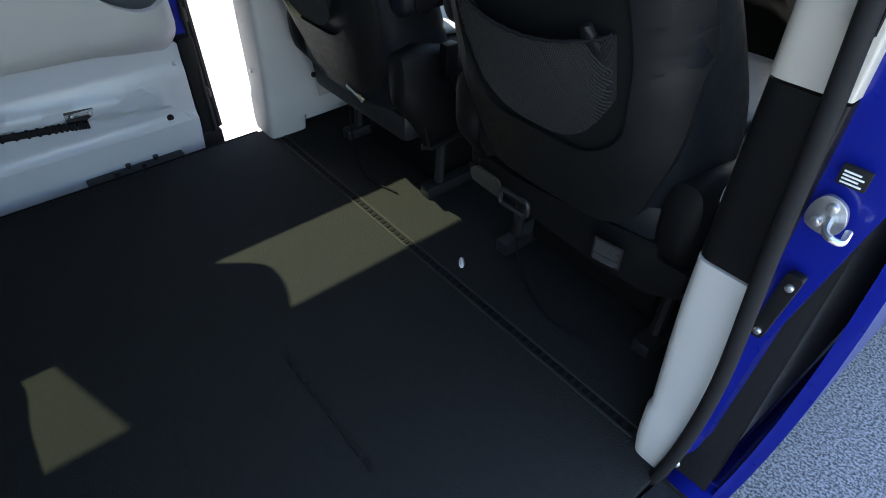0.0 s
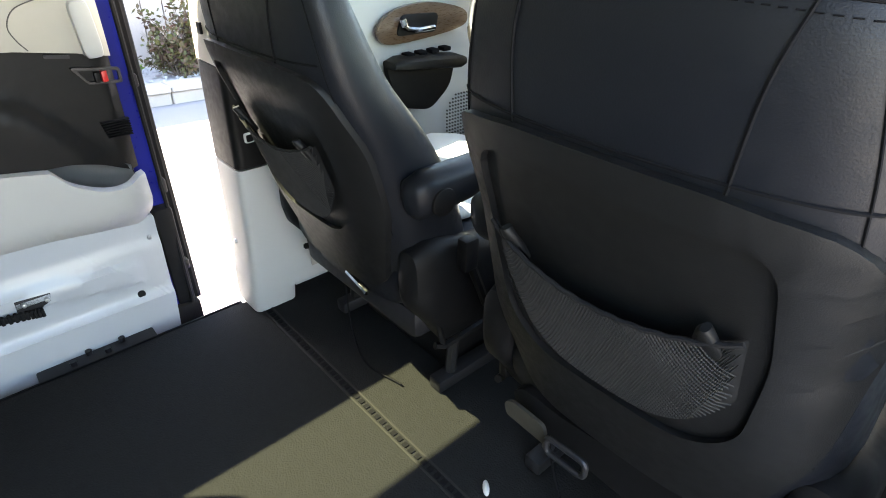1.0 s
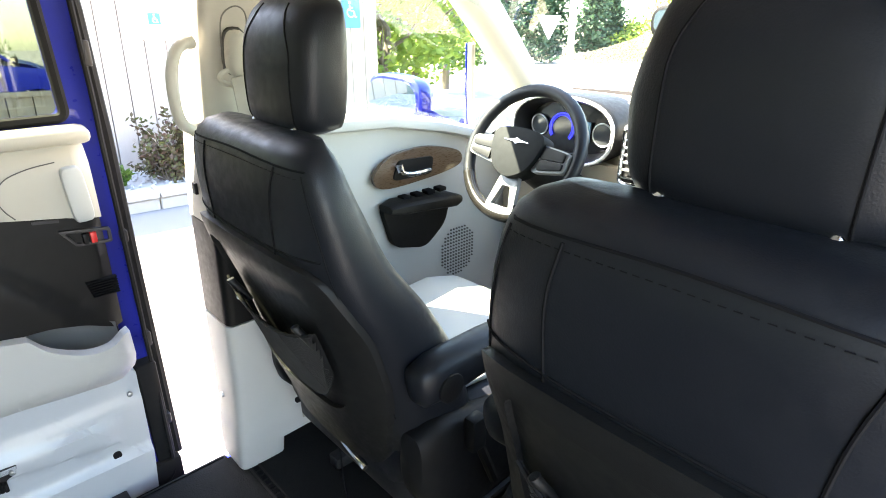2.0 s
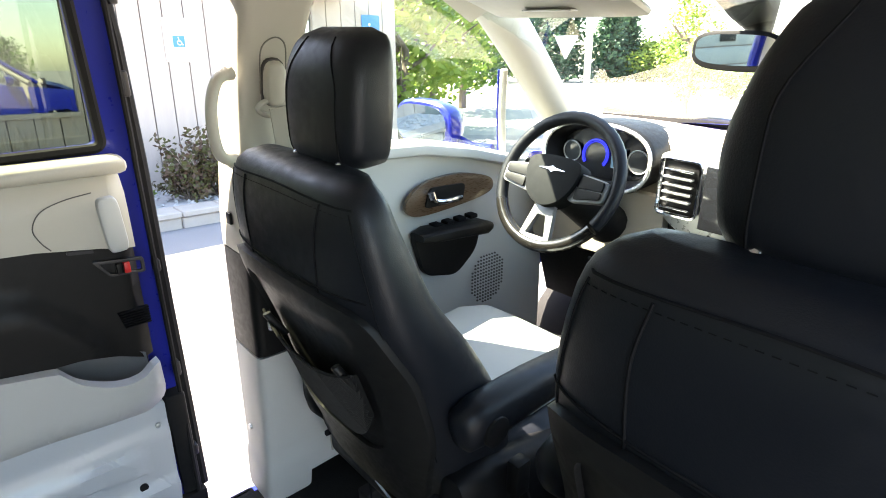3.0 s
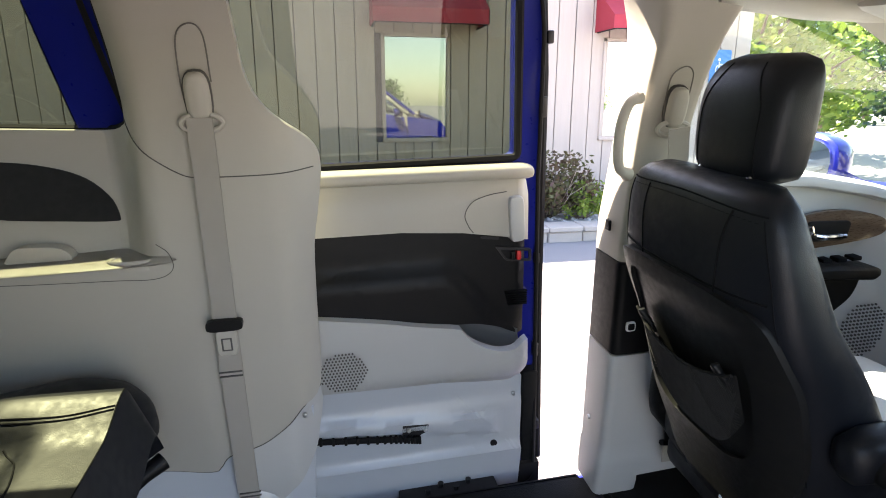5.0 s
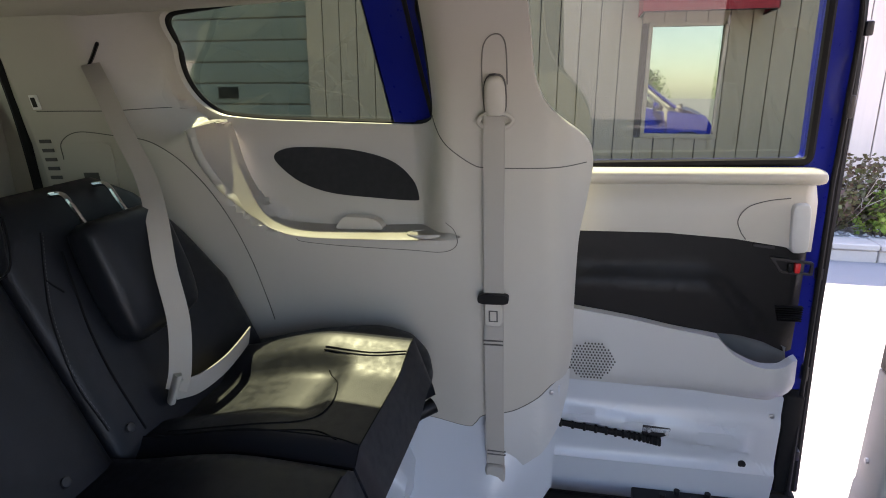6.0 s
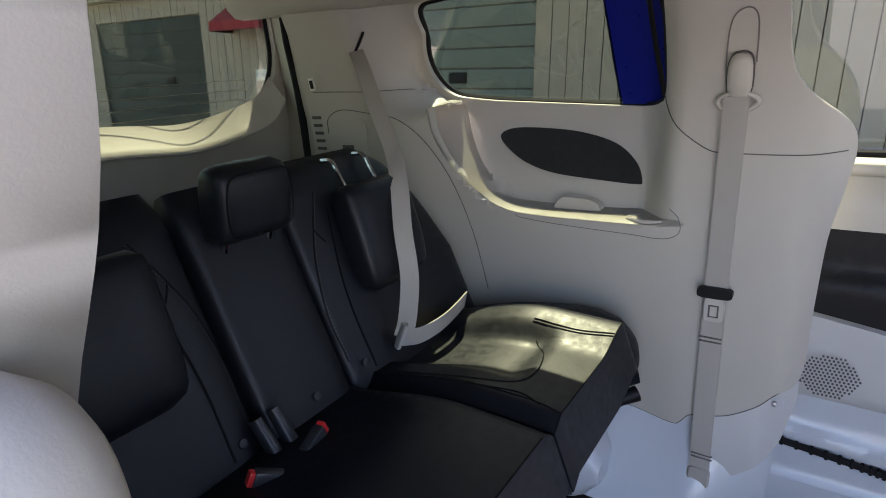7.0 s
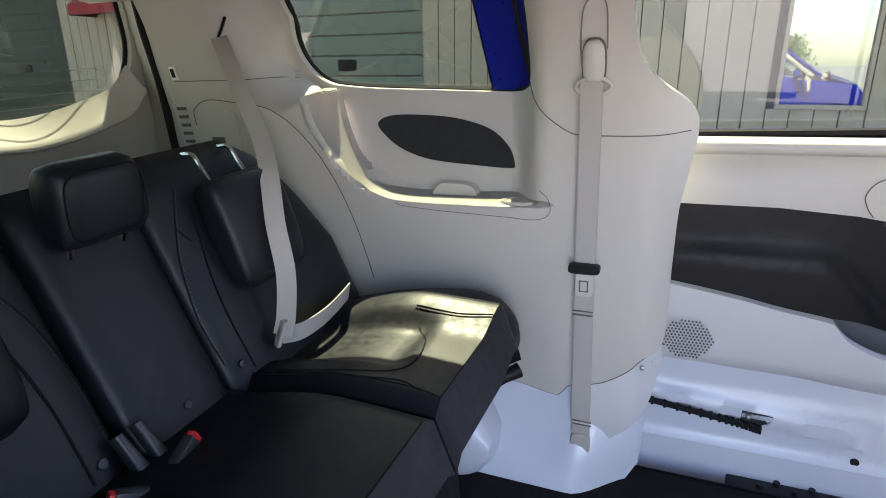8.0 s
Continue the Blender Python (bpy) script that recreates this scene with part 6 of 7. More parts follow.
plate(bm, corner([(0.212, 0.312), (0.228, 0.324), (0.288, 0.318), (0.300, 0.282), (0.218, 0.290)], 0.008), (), 0.006, 0.0, lambda u, v, w: skirt(u, v, w + 0.030), 0.002)
part("lit_pad", bm, surface("sunlit_cover_plastic", (0.030, 0.027, 0.019), 0.7, vary=0.2), cover, "sunlit end of the black cover in a lighter brown")
bm = geo()
tube(bm, [skirt(u, v, 0.040) for u, v in corner([(0.305, 0.318), (0.372, 0.318), (0.372, 0.288), (0.305, 0.288)], 0.010)], 0.005, 8, True)
part("lever", bm, GREY_METAL, cover, "dark steel release lever")
bm = geo()
plate(bm, [(0.508, 0.325), (0.562, 0.329), (0.562, 0.287), (0.508, 0.283)], (), 0.0012, 0.0, lambda u, v, w: skirt(u, v, w + 0.0305))
pl = part("warning_label", bm, surface("dark_label", (0.010, 0.010, 0.011), 0.6), cover, "dark label with grey print")
PRINT = surface("grey_print", (0.045, 0.045, 0.047), 0.7)
for k in range(9):
    bm = geo()
    v0 = 0.321 - 0.0042 * k - (0.003 if k > 5 else 0.0)
    end = 0.558 - 0.006 * (k % 3 == 2)
    plate(bm, [(0.512, v0), (end, v0 + 0.0035), (end, v0 + 0.0013), (0.512, v0 - 0.0022)], (), 0.0008, 0.0, lambda u, v, w: skirt(u, v, w + 0.0318))
    part("print_bar", bm, PRINT, pl)

# ---- rear bench ----
bench = thing("rear_bench", (MID, -1.35, 0.0), "black leather three-place rear bench with outer headrests folded forward", "car seat")


def cushion_z(x, y):
    """Top of the bench cushion."""
    side = abs(x - MID) / 0.52
    low = ease(-y, 1.22, 1.50)
    dip = 0.020 * ease(-y, 1.155, 1.21) * ease(-x, 0.19, 0.25) * (1 - ease(-x, 0.37, 0.43))
    return 0.550 + 0.010 * math.sin(clamp((y + 1.6) / 0.55) * 3.1) - 0.105 * clamp((y + 1.056) / 0.034) - 0.036 * low - dip + (0.028 - 0.012 * low) * ease(side, 0.72, 0.96) - 0.04 * ease(side, 0.98, 1.06)


for x0, x1 in ((-0.515, -0.115), (-0.108, 0.545)):
    bm = geo()
    nx, ny = 30, 30
    top = []
    for i in range(nx + 1):
        row = []
        for j in range(ny + 1):
            x = x0 + (x1 - x0) * i / nx
            y = -1.62 + 0.564 * j / (ny - 4) if j <= ny - 4 else -1.056 + 0.034 * (j - ny + 4) / 4
            e = min(i, nx - i) / nx * (x1 - x0)
            zz = cushion_z(x, y) - 0.022 * (1 - ease(e, 0.0, 0.03))
            row.append(bm.verts.new((x, y, zz)))
        top.append(row)
    low = [[bm.verts.new((v.co.x, v.co.y - 0.045 * (j / ny) ** 6, (v.co.z if j <= ny - 4 else row[ny - 4].co.z) - 0.135)) for j, v in enumerate(row)] for row in top]
    for g in (top, low):
        for a, b in zip(g, g[1:]):
            for j in range(ny):
                bm.faces.new((a[j], a[j + 1], b[j + 1], b[j]))
    for i in range(nx):
        bm.faces.new((top[i][0], top[i + 1][0], low[i + 1][0], low[i][0]))
        bm.faces.new((top[i][ny], low[i][ny], low[i + 1][ny], top[i + 1][ny]))
    for j in range(ny):
        bm.faces.new((top[0][j], low[0][j], low[0][j + 1], top[0][j + 1]))
        bm.faces.new((top[nx][j], top[nx][j + 1], low[nx][j + 1], low[nx][j]))
    cu = part("cushion", bm, LEATHER, bench, "black leather cushion", 55)
    m = (x0 + x1) / 2
    lines = [[(x0 + 0.004, -1.0575), (m, -1.0575), (x1 - 0.004, -1.0575)]]
    if x0 < -0.3:
        lines += [[(x1 - 0.030, -1.06), (x1 - 0.040, -1.12), (x1 - 0.034, -1.28), (x1 - 0.030, -1.50)], [(x0 + 0.075, -1.06), (x0 + 0.090, -1.14), (x0 + 0.085, -1.24)], [(x0 + 0.083, -1.06), (x0 + 0.098, -1.14), (x0 + 0.093, -1.24)], [(-0.160, -1.44), (-0.162, -1.285), (-0.190, -1.178), (-0.245, -1.152), (-0.327, -1.172), (-0.385, -1.215)], [(-0.145, -1.42), (-0.148, -1.25), (-0.165, -1.15), (-0.150, -1.10)]]
    else:
        lines += [[(x1 - 0.09, -1.06), (x1 - 0.10, -1.2), (x1 - 0.10, -1.52)]]
    for pts in lines:
        bm = geo()
        tube(bm, [Vector((v.x, v.y, cushion_z(v.x, v.y) - 0.022 * (1 - ease(min(v.x - x0, x1 - v.x), 0, 0.03)) + 0.0004)) for v in sweep([(p[0], p[1], 0) for p in pts], 8)], 0.0016, 5)
        part("seam", bm, SEAM, cu)

# wing of the cushion along the wheel housing
bm = geo()
BOLSTER = ((-1.040, 0.455, 0.020, 0.02), (-1.050, 0.47, 0.040, 0.035), (-1.068, 0.475, 0.055, 0.052), (-1.10, 0.485, 0.066, 0.066), (-1.17, 0.49, 0.072, 0.073), (-1.27, 0.485, 0.074, 0.066), (-1.39, 0.475, 0.075, 0.052), (-1.50, 0.455, 0.075, 0.04), (-1.62, 0.44, 0.07, 0.03))
loft(bm, [ring((-0.548 - 0.05 * (-1.04 - y), y, table(y, [(r[0], r[1]) for r in BOLSTER[::-1]])), table(y, [(r[0], r[2]) for r in BOLSTER[::-1]]), table(y, [(r[0], r[3]) for r in BOLSTER[::-1]]), 2.4, 28, (1, 0, 0), (0, 0, 1)) for y in [-1.040 - 0.58 * (k / 30) ** 1.6 for k in range(31)]])
part("side_bolster", bm, LEATHER, bench, "black leather side bolster", 60)
bm = geo()
box(bm, (-0.49, -1.50, 0.30), (0.52, -1.13, 0.42), 0.02)
part("seat_frame", bm, BLACK_TRIM, bench, "black steel seat frame")
for x in (-0.40, -0.05, 0.10, 0.45):
    for y in (-1.19, -1.5):
        bm = geo()
        box(bm, (x - 0.025, y - 0.03, 0.0), (x + 0.025, y + 0.03, 0.34), 0.008)
        part("leg", bm, GREY_METAL, bench)
bm = geo()
tube(bm, [(-0.47, -1.10, 0.36), (-0.495, -1.06, 0.383), (-0.522, -1.03, 0.392)], [0.016, 0.016, 0.019], 12)
part("release_knob", bm, BLACK_TRIM, bench, "black release knob")


COVER = surface("dark_grey_hinge_cover", (0.022, 0.023, 0.026), 0.45)
STITCH = surface("grey_thread", (0.05, 0.05, 0.055), 0.8)
WEBBING = surface("grey_webbing", (0.12, 0.12, 0.12), 0.8)


def bench_y(z, lift=0.0):
    return -1.475 - 0.40 * (z - 0.50) + lift


BACKS = ((-0.585, -0.090, 0.955, 0), (-0.083, 0.132, 0.945, 1), (0.141, 0.62, 0.955, 0))
# stitched lines on an outer section: distance from the inner edge, and height
STITCHED = [(0.087, 0.90), (0.050, 0.828), (0.024, 0.76), (0.008, 0.66), (0.011, 0.56)]
PIPED = [(0.105, 0.86), (0.085, 0.78), (0.072, 0.72), (0.065, 0.64), (0.067, 0.53)]
for x0, x1, ztop, kind in BACKS:
    bm = geo()
    m, a = (x0 + x1) / 2, (x1 - x0) / 2
    rings = []
    for k in range(19):
        z = 0.47 + (ztop - 0.47) * k / 18
        s = ease(z, ztop - 0.05, ztop)
        t = 0.055 - 0.03 * s
        cut = 0.0
        left, right = x0, x1
        if kind == 0 and x0 < 0:
            left = x0 + table(z, ((0.66, 0.0), (0.82, 0.075), (0.955, 0.19)))
        if kind == 0 and x0 > 0:
            right = x1 - table(z, ((0.66, 0.0), (0.82, 0.075), (0.955, 0.19)))
        rings.append(ring(((left + right) / 2, bench_y(z) - 0.055, z), (right - left) / 2 - 0.012 * s, t, 5, 40, (1, 0, 0), (0, 0.93, 0.37)))
    loft(bm, rings)
    back = part("backrest", bm, LEATHER, bench, "black leather backrest section", 60)
    def on_back(x, z, lift=0.0):
        u = clamp(abs(x - m) / a, 0, 0.97)
        return Vector((x, bench_y(z) + 0.0044 + lift - 0.055 * (1 - (1 - u ** 5) ** 0.2), z))

    if kind == 0:
        inner, way = (x1, -1) if x0 < 0 else (x0, 1)
        bm = geo()
        tube(bm, [on_back(inner + way * v.x, v.y) for v in sweep([(p[0], p[1], 0) for p in PIPED], 6)], 0.0024, 6)
        part("seam", bm, SEAM, back)
        line = [on_back(inner + way * v.x, v.y, 0.0004) for v in sweep([(p[0], p[1], 0) for p in STITCHED], 6)]
        bm = geo()
        tube(bm, line, 0.0016, 5)
        part("seam", bm, SEAM, back)
        bm = geo()
        for p, r in zip(line, line[1:]):
            for f in (0.0, 0.5):
                tube(bm, [p.lerp(r, f) + Vector((way * 0.004, 0.001, 0)), p.lerp(r, f + 0.3) + Vector((way * 0.004, 0.001, 0))], 0.0007, 4)
        part("stitching", bm, STITCH, back, "grey stitching")
        bm = geo()
        tube(bm, [on_back(inner + way * x, z) for x, z in ((0.050, 0.828), (0.056, 0.815), (0.068, 0.797))], 0.002, 5)
        part("seam", bm, SEAM, back)
    bm = geo()
    disc(bm, on_back((x0 + x1) / 2 - 0.01 if kind else inner + way * 0.042, 0.548), 0.009, 0.005, (0, 0.93, 0.37), 14, 0.002)
    part("button", bm, COVER, back)


def rear_headrest(cx, cy, cz, lean, half, high, name_label, posts):
    """A headrest block with its posts; lean tips it forward, in degrees."""
    M = pose(cx, cy, cz, -lean, 0, 0)
    bm = geo()
    prof = ((0.0, 0.80, 0.018), (0.03, 0.97, 0.034), (0.25, 1.0, 0.042), (0.6, 1.0, 0.044), (0.88, 0.95, 0.038), (0.97, 0.85, 0.026), (1.0, 0.7, 0.012))
    ks = [k / 18 for k in range(19)]
    loft(bm, [[M @ v for v in ring((0, 0, high * k), half * table(k, [(p[0], p[1]) for p in prof]), table(k, [(p[0], p[2]) for p in prof]), 4, 32)] for k in ks])
    h = part("headrest", bm, LEATHER, bench, name_label, 60)
    bm = geo()
    loopz = [(-half * 0.86, high * 0.1), (half * 0.86, high * 0.1), (half * 0.90, high * 0.55), (half * 0.82, high * 0.92), (-half * 0.82, high * 0.92), (-half * 0.90, high * 0.55)]
    tube(bm, [M @ Vector((p[0], 0.0425, p[1])) for p in corner(loopz, 0.03, 4)], 0.0018, 5, True)
    part("seam", bm, SEAM, h)
    for d in posts:
        bm = geo()
        if lean > 90:
            tube(bm, sweep([(cx + d, cy - 0.008, cz - 0.03), (cx + d, cy - 0.034, cz + 0.016), (cx + d, cy - 0.046, cz + 0.038), (cx + d, cy - 0.058, cz + 0.048), (cx + d, cy - 0.085, cz + 0.046)], 4), 0.0052, 8)
        else:
            tube(bm, [M @ Vector((d, 0, 0.01)), M @ Vector((d, -0.012, -0.03)), M @ Vector((d, -0.03, -0.07))], 0.0062, 8)
        part("post", bm, CHROME, h, "chrome headrest post")


rear_headrest(0.020, -1.60, 0.862, 6, 0.081, 0.138, "black leather upright headrest", (-0.05, 0.05))
rear_headrest(-0.300, -1.585, 0.905, 165, 0.105, 0.24, "black leather headrest folded forward", (-0.052, 0.052))
rear_headrest(0.350, -1.585, 0.905, 165, 0.115, 0.25, "black leather headrest folded forward", (-0.052, 0.052))

# hinge covers where the sections of the backrest meet
for x in (0.154, 0.117):
    bm = geo()
    loft(bm, [ring((x - 0.0028 * k, -1.492 + 0.011 * k, 0.578 - 0.022 * k), 0.009 + 0.0012 * k, 0.014, 3, 16, (1, 0, 0), (0, 0.85, 0.5)) for k in range(5)])
    part("hinge_cover", bm, COVER, bench, "dark grey hinge cover")

# buckles between the places
for base, tip in (((0.128, -1.405, 0.522), (0.074, -1.412, 0.546)), ((0.188, -1.392, 0.520), (0.232, -1.415, 0.544))):
    base, tip = Vector(base), Vector(tip)
    bk = thing("belt_buckle", base, "black belt buckle with a red button on the bench", "belt buckle", "belt buckles")
    m = Matrix.Translation(base) @ (tip - base).to_track_quat("Z", "Y").to_matrix().to_4x4()
    bm = geo()
    box(bm, (-0.011, -0.015, 0), (0.011, 0.015, 0.052), 0.005, m=m)
    part("housing", bm, COVER, bk)
    bm = geo()
    box(bm, (-0.008, -0.012, 0.048), (0.008, 0.012, 0.060), 0.002, m=m)
    part("button", bm, RED, bk, "red release button")
    bm = geo()
    strap(bm, [base, base + Vector((0.012, -0.03, -0.008)), base + Vector((0.016, -0.07, -0.014))], 0.03, (1, 0.2, 0))
    part("strap", bm, WEBBING, bk)

# crumb on the floor
bm = geo()
loft(bm, [ring((0.152, 0.052, z), a, b * 1.3, 2, 12, (0.64, 0.77, 0), (-0.77, 0.64, 0)) for z, a, b in ((0.0, 0.004, 0.009), (0.004, 0.007, 0.014), (0.009, 0.006, 0.012), (0.013, 0.002, 0.005))])
solo("paper_scrap", bm, WHITE, "small white paper scrap on the floor", "scrap")

# ---- outdoors, level world ----
def outdoor(name, bm, material, label, category, kind="structure", sharp=38):
    return solo(name, bm, material, label, category, kind, False, sharp)


ASPHALT = surface("worn_asphalt", (0.165, 0.163, 0.165), 0.9, bump=1.0, grain_scale=90, vary=0.7, scale=150, wear_scale=320, contrast=0.07)
BOARD = surface("weathered_board", (0.40, 0.33, 0.285), 0.8, bump=0.5, grain_scale=60, vary=0.14, scale=3, stretch=(6, 6, 0.5))
GAP = surface("board_gap", (0.12, 0.10, 0.09), 0.9)
KERB = surface("pale_concrete_block", (0.31, 0.28, 0.245), 0.9, bump=0.8, grain_scale=90, vary=0.2, scale=8)
GRAVEL = surface("white_gravel", (0.40, 0.39, 0.38), 0.9, vary=0.3, scale=30)
AWNING = surface("red_awning_cloth", (0.30, 0.02, 0.035), 0.8, bump=0.3, grain_scale=500, vary=0.1)
GARAGE = surface("grey_garage_door", (0.055, 0.065, 0.065), 0.6, spec=0.2, vary=0.08, scale=4)
PALE_GARAGE = surface("pale_garage_door", (0.17, 0.19, 0.18), 0.6, vary=0.08, scale=4)
GZ = GROUND
WX = -6.6

bm = geo()
n = 40
span = [(-1 if k < 0 else 1) * abs(k / 20) ** 3 * 900 for k in range(-20, 21)]
g = [[bm.verts.new((x, y, GZ)) for y in span] for x in span]
for a, b in zip(g, g[1:]):
    for j in range(n):
        bm.faces.new((a[j], b[j], b[j + 1], a[j + 1]))
outdoor("ground", bm, ASPHALT, "pale sunlit asphalt car park", "ground")

# building wall
bd = thing("building", (WX, -4, GZ), "low building with weathered vertical board siding and red awnings", "building", van=False)
bm = geo()
box(bm, (WX - 5.0, -27.0, GZ), (WX - 0.05, 4.95, 2.75))
part("wall", bm, GAP, bd)
bm = geo()
box(bm, (WX - 5.3, -27.2, 2.75), (WX + 0.25, 5.2, 2.95), 0.03)
part("eaves", bm, BOARD, bd)
OPENINGS = [(-0.02, 0.81, 0.62, 1.89), (2.80, 3.60, 0.62, 1.89), (-8.3, -4.2, GZ, 2.35), (-15.2, -11.3, GZ, 2.35), (-21.0, -16.4, GZ, 2.35)]


rnd = random.Random(4)
y = -27.0
while y < 4.9:
    w = 0.228
    mid = y + w / 2
    o = [r for r in OPENINGS if r[0] < mid < r[1]]
    spans = [(GZ + 0.1, 2.75)]
    if o:
        a, b, c, d = o[0]
        spans = [s for s in ((GZ + 0.1, c), (d, 2.75)) if s[1] - s[0] > 0.05]
    for z0, z1 in spans:
        bm = geo()
        box(bm, (WX - 0.05, y + 0.005, z0), (WX + rnd.uniform(-0.004, 0.004), y + w - 0.005, z1), 0.003, 1)
        part("board", bm, BOARD, bd)
    y += w
WGLASS = surface("reflective_window", (0.40, 0.44, 0.46), 0.02, 1.0, vary=0.02, wear=0.0)
for a, b, c, d in OPENINGS[:2]:
    bm = geo()
    box(bm, (WX - 0.05, a, c), (WX - 0.03, b, d))
    w = part("window", bm, WGLASS, bd, "reflecting window pane")
    bm = geo()
    for lo, hi in (((WX - 0.04, a, d - 0.04), (WX + 0.02, b, d)), ((WX - 0.04, a, c), (WX + 0.03, b, c + 0.05)), ((WX - 0.04, a, c), (WX + 0.02, a + 0.04, d)), ((WX - 0.04, b - 0.04, c), (WX + 0.02, b, d))):
        box(bm, lo, hi, 0.004)
    part("frame", bm, BOARD, w, "weathered window frame")


def awning(y0, y1):
    bm = geo()
    plate(bm, [(0.0, 2.45), (0.50, 2.10), (0.50, 1.95), (0.485, 1.95), (0.485, 2.08), (0.0, 2.42)], (), y1 - y0, 0.0, lambda u, v, w2: Vector((WX + u, y1 + w2, v)), 0.0)
    for y in (y0, y1):
        plate(bm, [(0.0, 2.45), (0.50, 2.10), (0.50, 1.95), (0.0, 1.95)], (), 0.01, 0.0, lambda u, v, w2, yy=y: Vector((WX + u, yy + w2, v)), 0.0)
    aw = part("awning", bm, AWNING, bd, "red cloth awning")
    bm = geo()
    tube(bm, [(WX + 0.02, y0 + 0.02, 1.95), (WX + 0.49, y0 + 0.02, 1.95), (WX + 0.49, y1 - 0.02, 1.95), (WX + 0.02, y1 - 0.02, 1.95)], 0.012, 6)
    part("awning_frame", bm, GREY_METAL, aw)


awning(-0.14, 1.16)
awning(2.68, 4.0)
awning(-10.3, -8.95)
for a, b, c, d in OPENINGS[2:]:
    z = c
    while z < d - 0.1:
        bm = geo()
        box(bm, (WX - 0.06, a, z + 0.006), (WX - 0.035, b, z + 0.26), 0.008)
        part("door_panel", bm, PALE_GARAGE if a > -9 else GARAGE, bd, "pale grey ribbed garage door panel" if a > -9 else "dark grey ribbed garage door panel")
        z += 0.272
    bm = geo()
    box(bm, (WX - 0.035, b - 1.35, 1.05), (WX - 0.015, b - 1.05, 1.2), 0.01)
    part("door_handle", bm, BLACK_TRIM, bd)

# kerb and bed
kb = thing("kerb", (-5.2, -2, GZ), "pale concrete block edging of the planting bed", "kerb", "", "structure", van=False)
y = -4.0
while y < 5.2:
    bm = geo()
    box(bm, (-5.40, y + 0.004, GZ - 0.02), (-5.16 + rnd.uniform(-0.006, 0.006), y + 0.396, GZ + 0.11), 0.012, 1)
    part("block", bm, KERB, kb)
    bm = geo()
    box(bm, (-5.44, y + 0.003, GZ + 0.112), (-5.13 + rnd.uniform(-0.005, 0.005), y + 0.397, GZ + 0.17), 0.01, 1)
    part("cap_stone", bm, KERB, kb)
    y += 0.4
bm = geo()
box(bm, (WX, -4.0, GZ - 0.02), (-5.44, 5.2, GZ + 0.12))
outdoor("planting_bed", bm, GRAVEL, "white gravel planting bed along the building", "planting bed")
bm = geo()
for k in range(1500):
    x, y, r = rnd.uniform(-6.5, -5.45), rnd.uniform(-3.9, 5.0), rnd.uniform(0.018, 0.04)
    c = Vector((x, y, GZ + 0.12 + r * 0.3))
    vs = [bm.verts.new(c + Vector((rnd.uniform(0.7, 1.2) * r * a, rnd.uniform(0.7, 1.2) * r * b, r * 0.7 * e))) for a, b, e in ((1, 0, 0), (-1, 0, 0), (0, 1, 0), (0, -1, 0), (0, 0, 1))]
    for i, j in ((0, 2), (2, 1), (1, 3), (3, 0)):
        bm.faces.new((vs[i], vs[j], vs[4]))
outdoor("gravel", bm, GRAVEL, "loose white gravel in the planting bed", "gravel", "stuff", 0)
bm = geo()
box(bm, (-4.98, 0.35, GZ), (-4.72, 0.62, GZ + 0.004))
outdoor("pavement_mark", bm, surface("blue_marking_paint", (0.05, 0.32, 0.5), 0.8, vary=0.2, scale=20), "blue painted parking mark on the asphalt", "road marking")

# signs
BLUE_SIGN = surface("blue_sign_paint", (0.02, 0.16, 0.42), 0.4, vary=0.06)
sg = thing("parking_sign", (WX, 1.9, 1.4), "white parking sign plate with a small blue symbol", "sign", van=False)
bm = geo()
plate(bm, corner([(1.71, 1.16), (2.02, 1.16), (2.02, 1.63), (1.71, 1.63)], 0.03), (), 0.004, 0.0, lambda u, v, w: Vector((WX + 0.012 + w, u, v)))
part("plate", bm, WHITE, sg)


def wheelchair(parent, y, z, s, ink, x):
    """The wheelchair symbol, s high, facing away from the wall."""
    bm = geo()
    disc(bm, (x, y - 0.02 * s, z + 0.40 * s), 0.075 * s, 0.003, (1, 0, 0), 14)
    tube(bm, [Vector((x, y + 0.05 * s + 0.25 * s * math.cos(a), z - 0.12 * s + 0.25 * s * math.sin(a))) for a in [2.1 + 4.2 * k / 16 for k in range(17)]], 0.035 * s, 5)
    tube(bm, [(x, y - 0.02 * s, z + 0.28 * s), (x, y, z - 0.02 * s), (x, y + 0.24 * s, z - 0.04 * s), (x, y + 0.34 * s, z - 0.36 * s), (x, y + 0.44 * s, z - 0.34 * s)], 0.042 * s, 5)
    tube(bm, [(x, y, z + 0.14 * s), (x, y + 0.18 * s, z + 0.14 * s)], 0.035 * s, 5)
    part("symbol", bm, ink, parent)


bm = geo()
box(bm, (WX + 0.012, 1.80, 1.32), (WX + 0.016, 1.93, 1.44))
part("symbol_field", bm, BLUE_SIGN, sg, "blue symbol field")
wheelchair(sg, 1.865, 1.38, 0.10, WHITE, WX + 0.017)
sg2 = thing("parking_sign", (WX, 4.5, 1.5), "blue parking sign plate with a white symbol", "sign", van=False)
bm = geo()
plate(bm, corner([(4.33, 1.33), (4.63, 1.33), (4.63, 1.78), (4.33, 1.78)], 0.03), (), 0.004, 0.0, lambda u, v, w: Vector((WX + 0.012 + w, u, v)))
part("plate", bm, BLUE_SIGN, sg2)
wheelchair(sg2, 4.46, 1.56, 0.24, WHITE, WX + 0.016)
sg3 = thing("no_parking_sign", (WX, -9.5, 1.2), "white sign plate with blue lettering on the siding", "sign", van=False)
bm = geo()
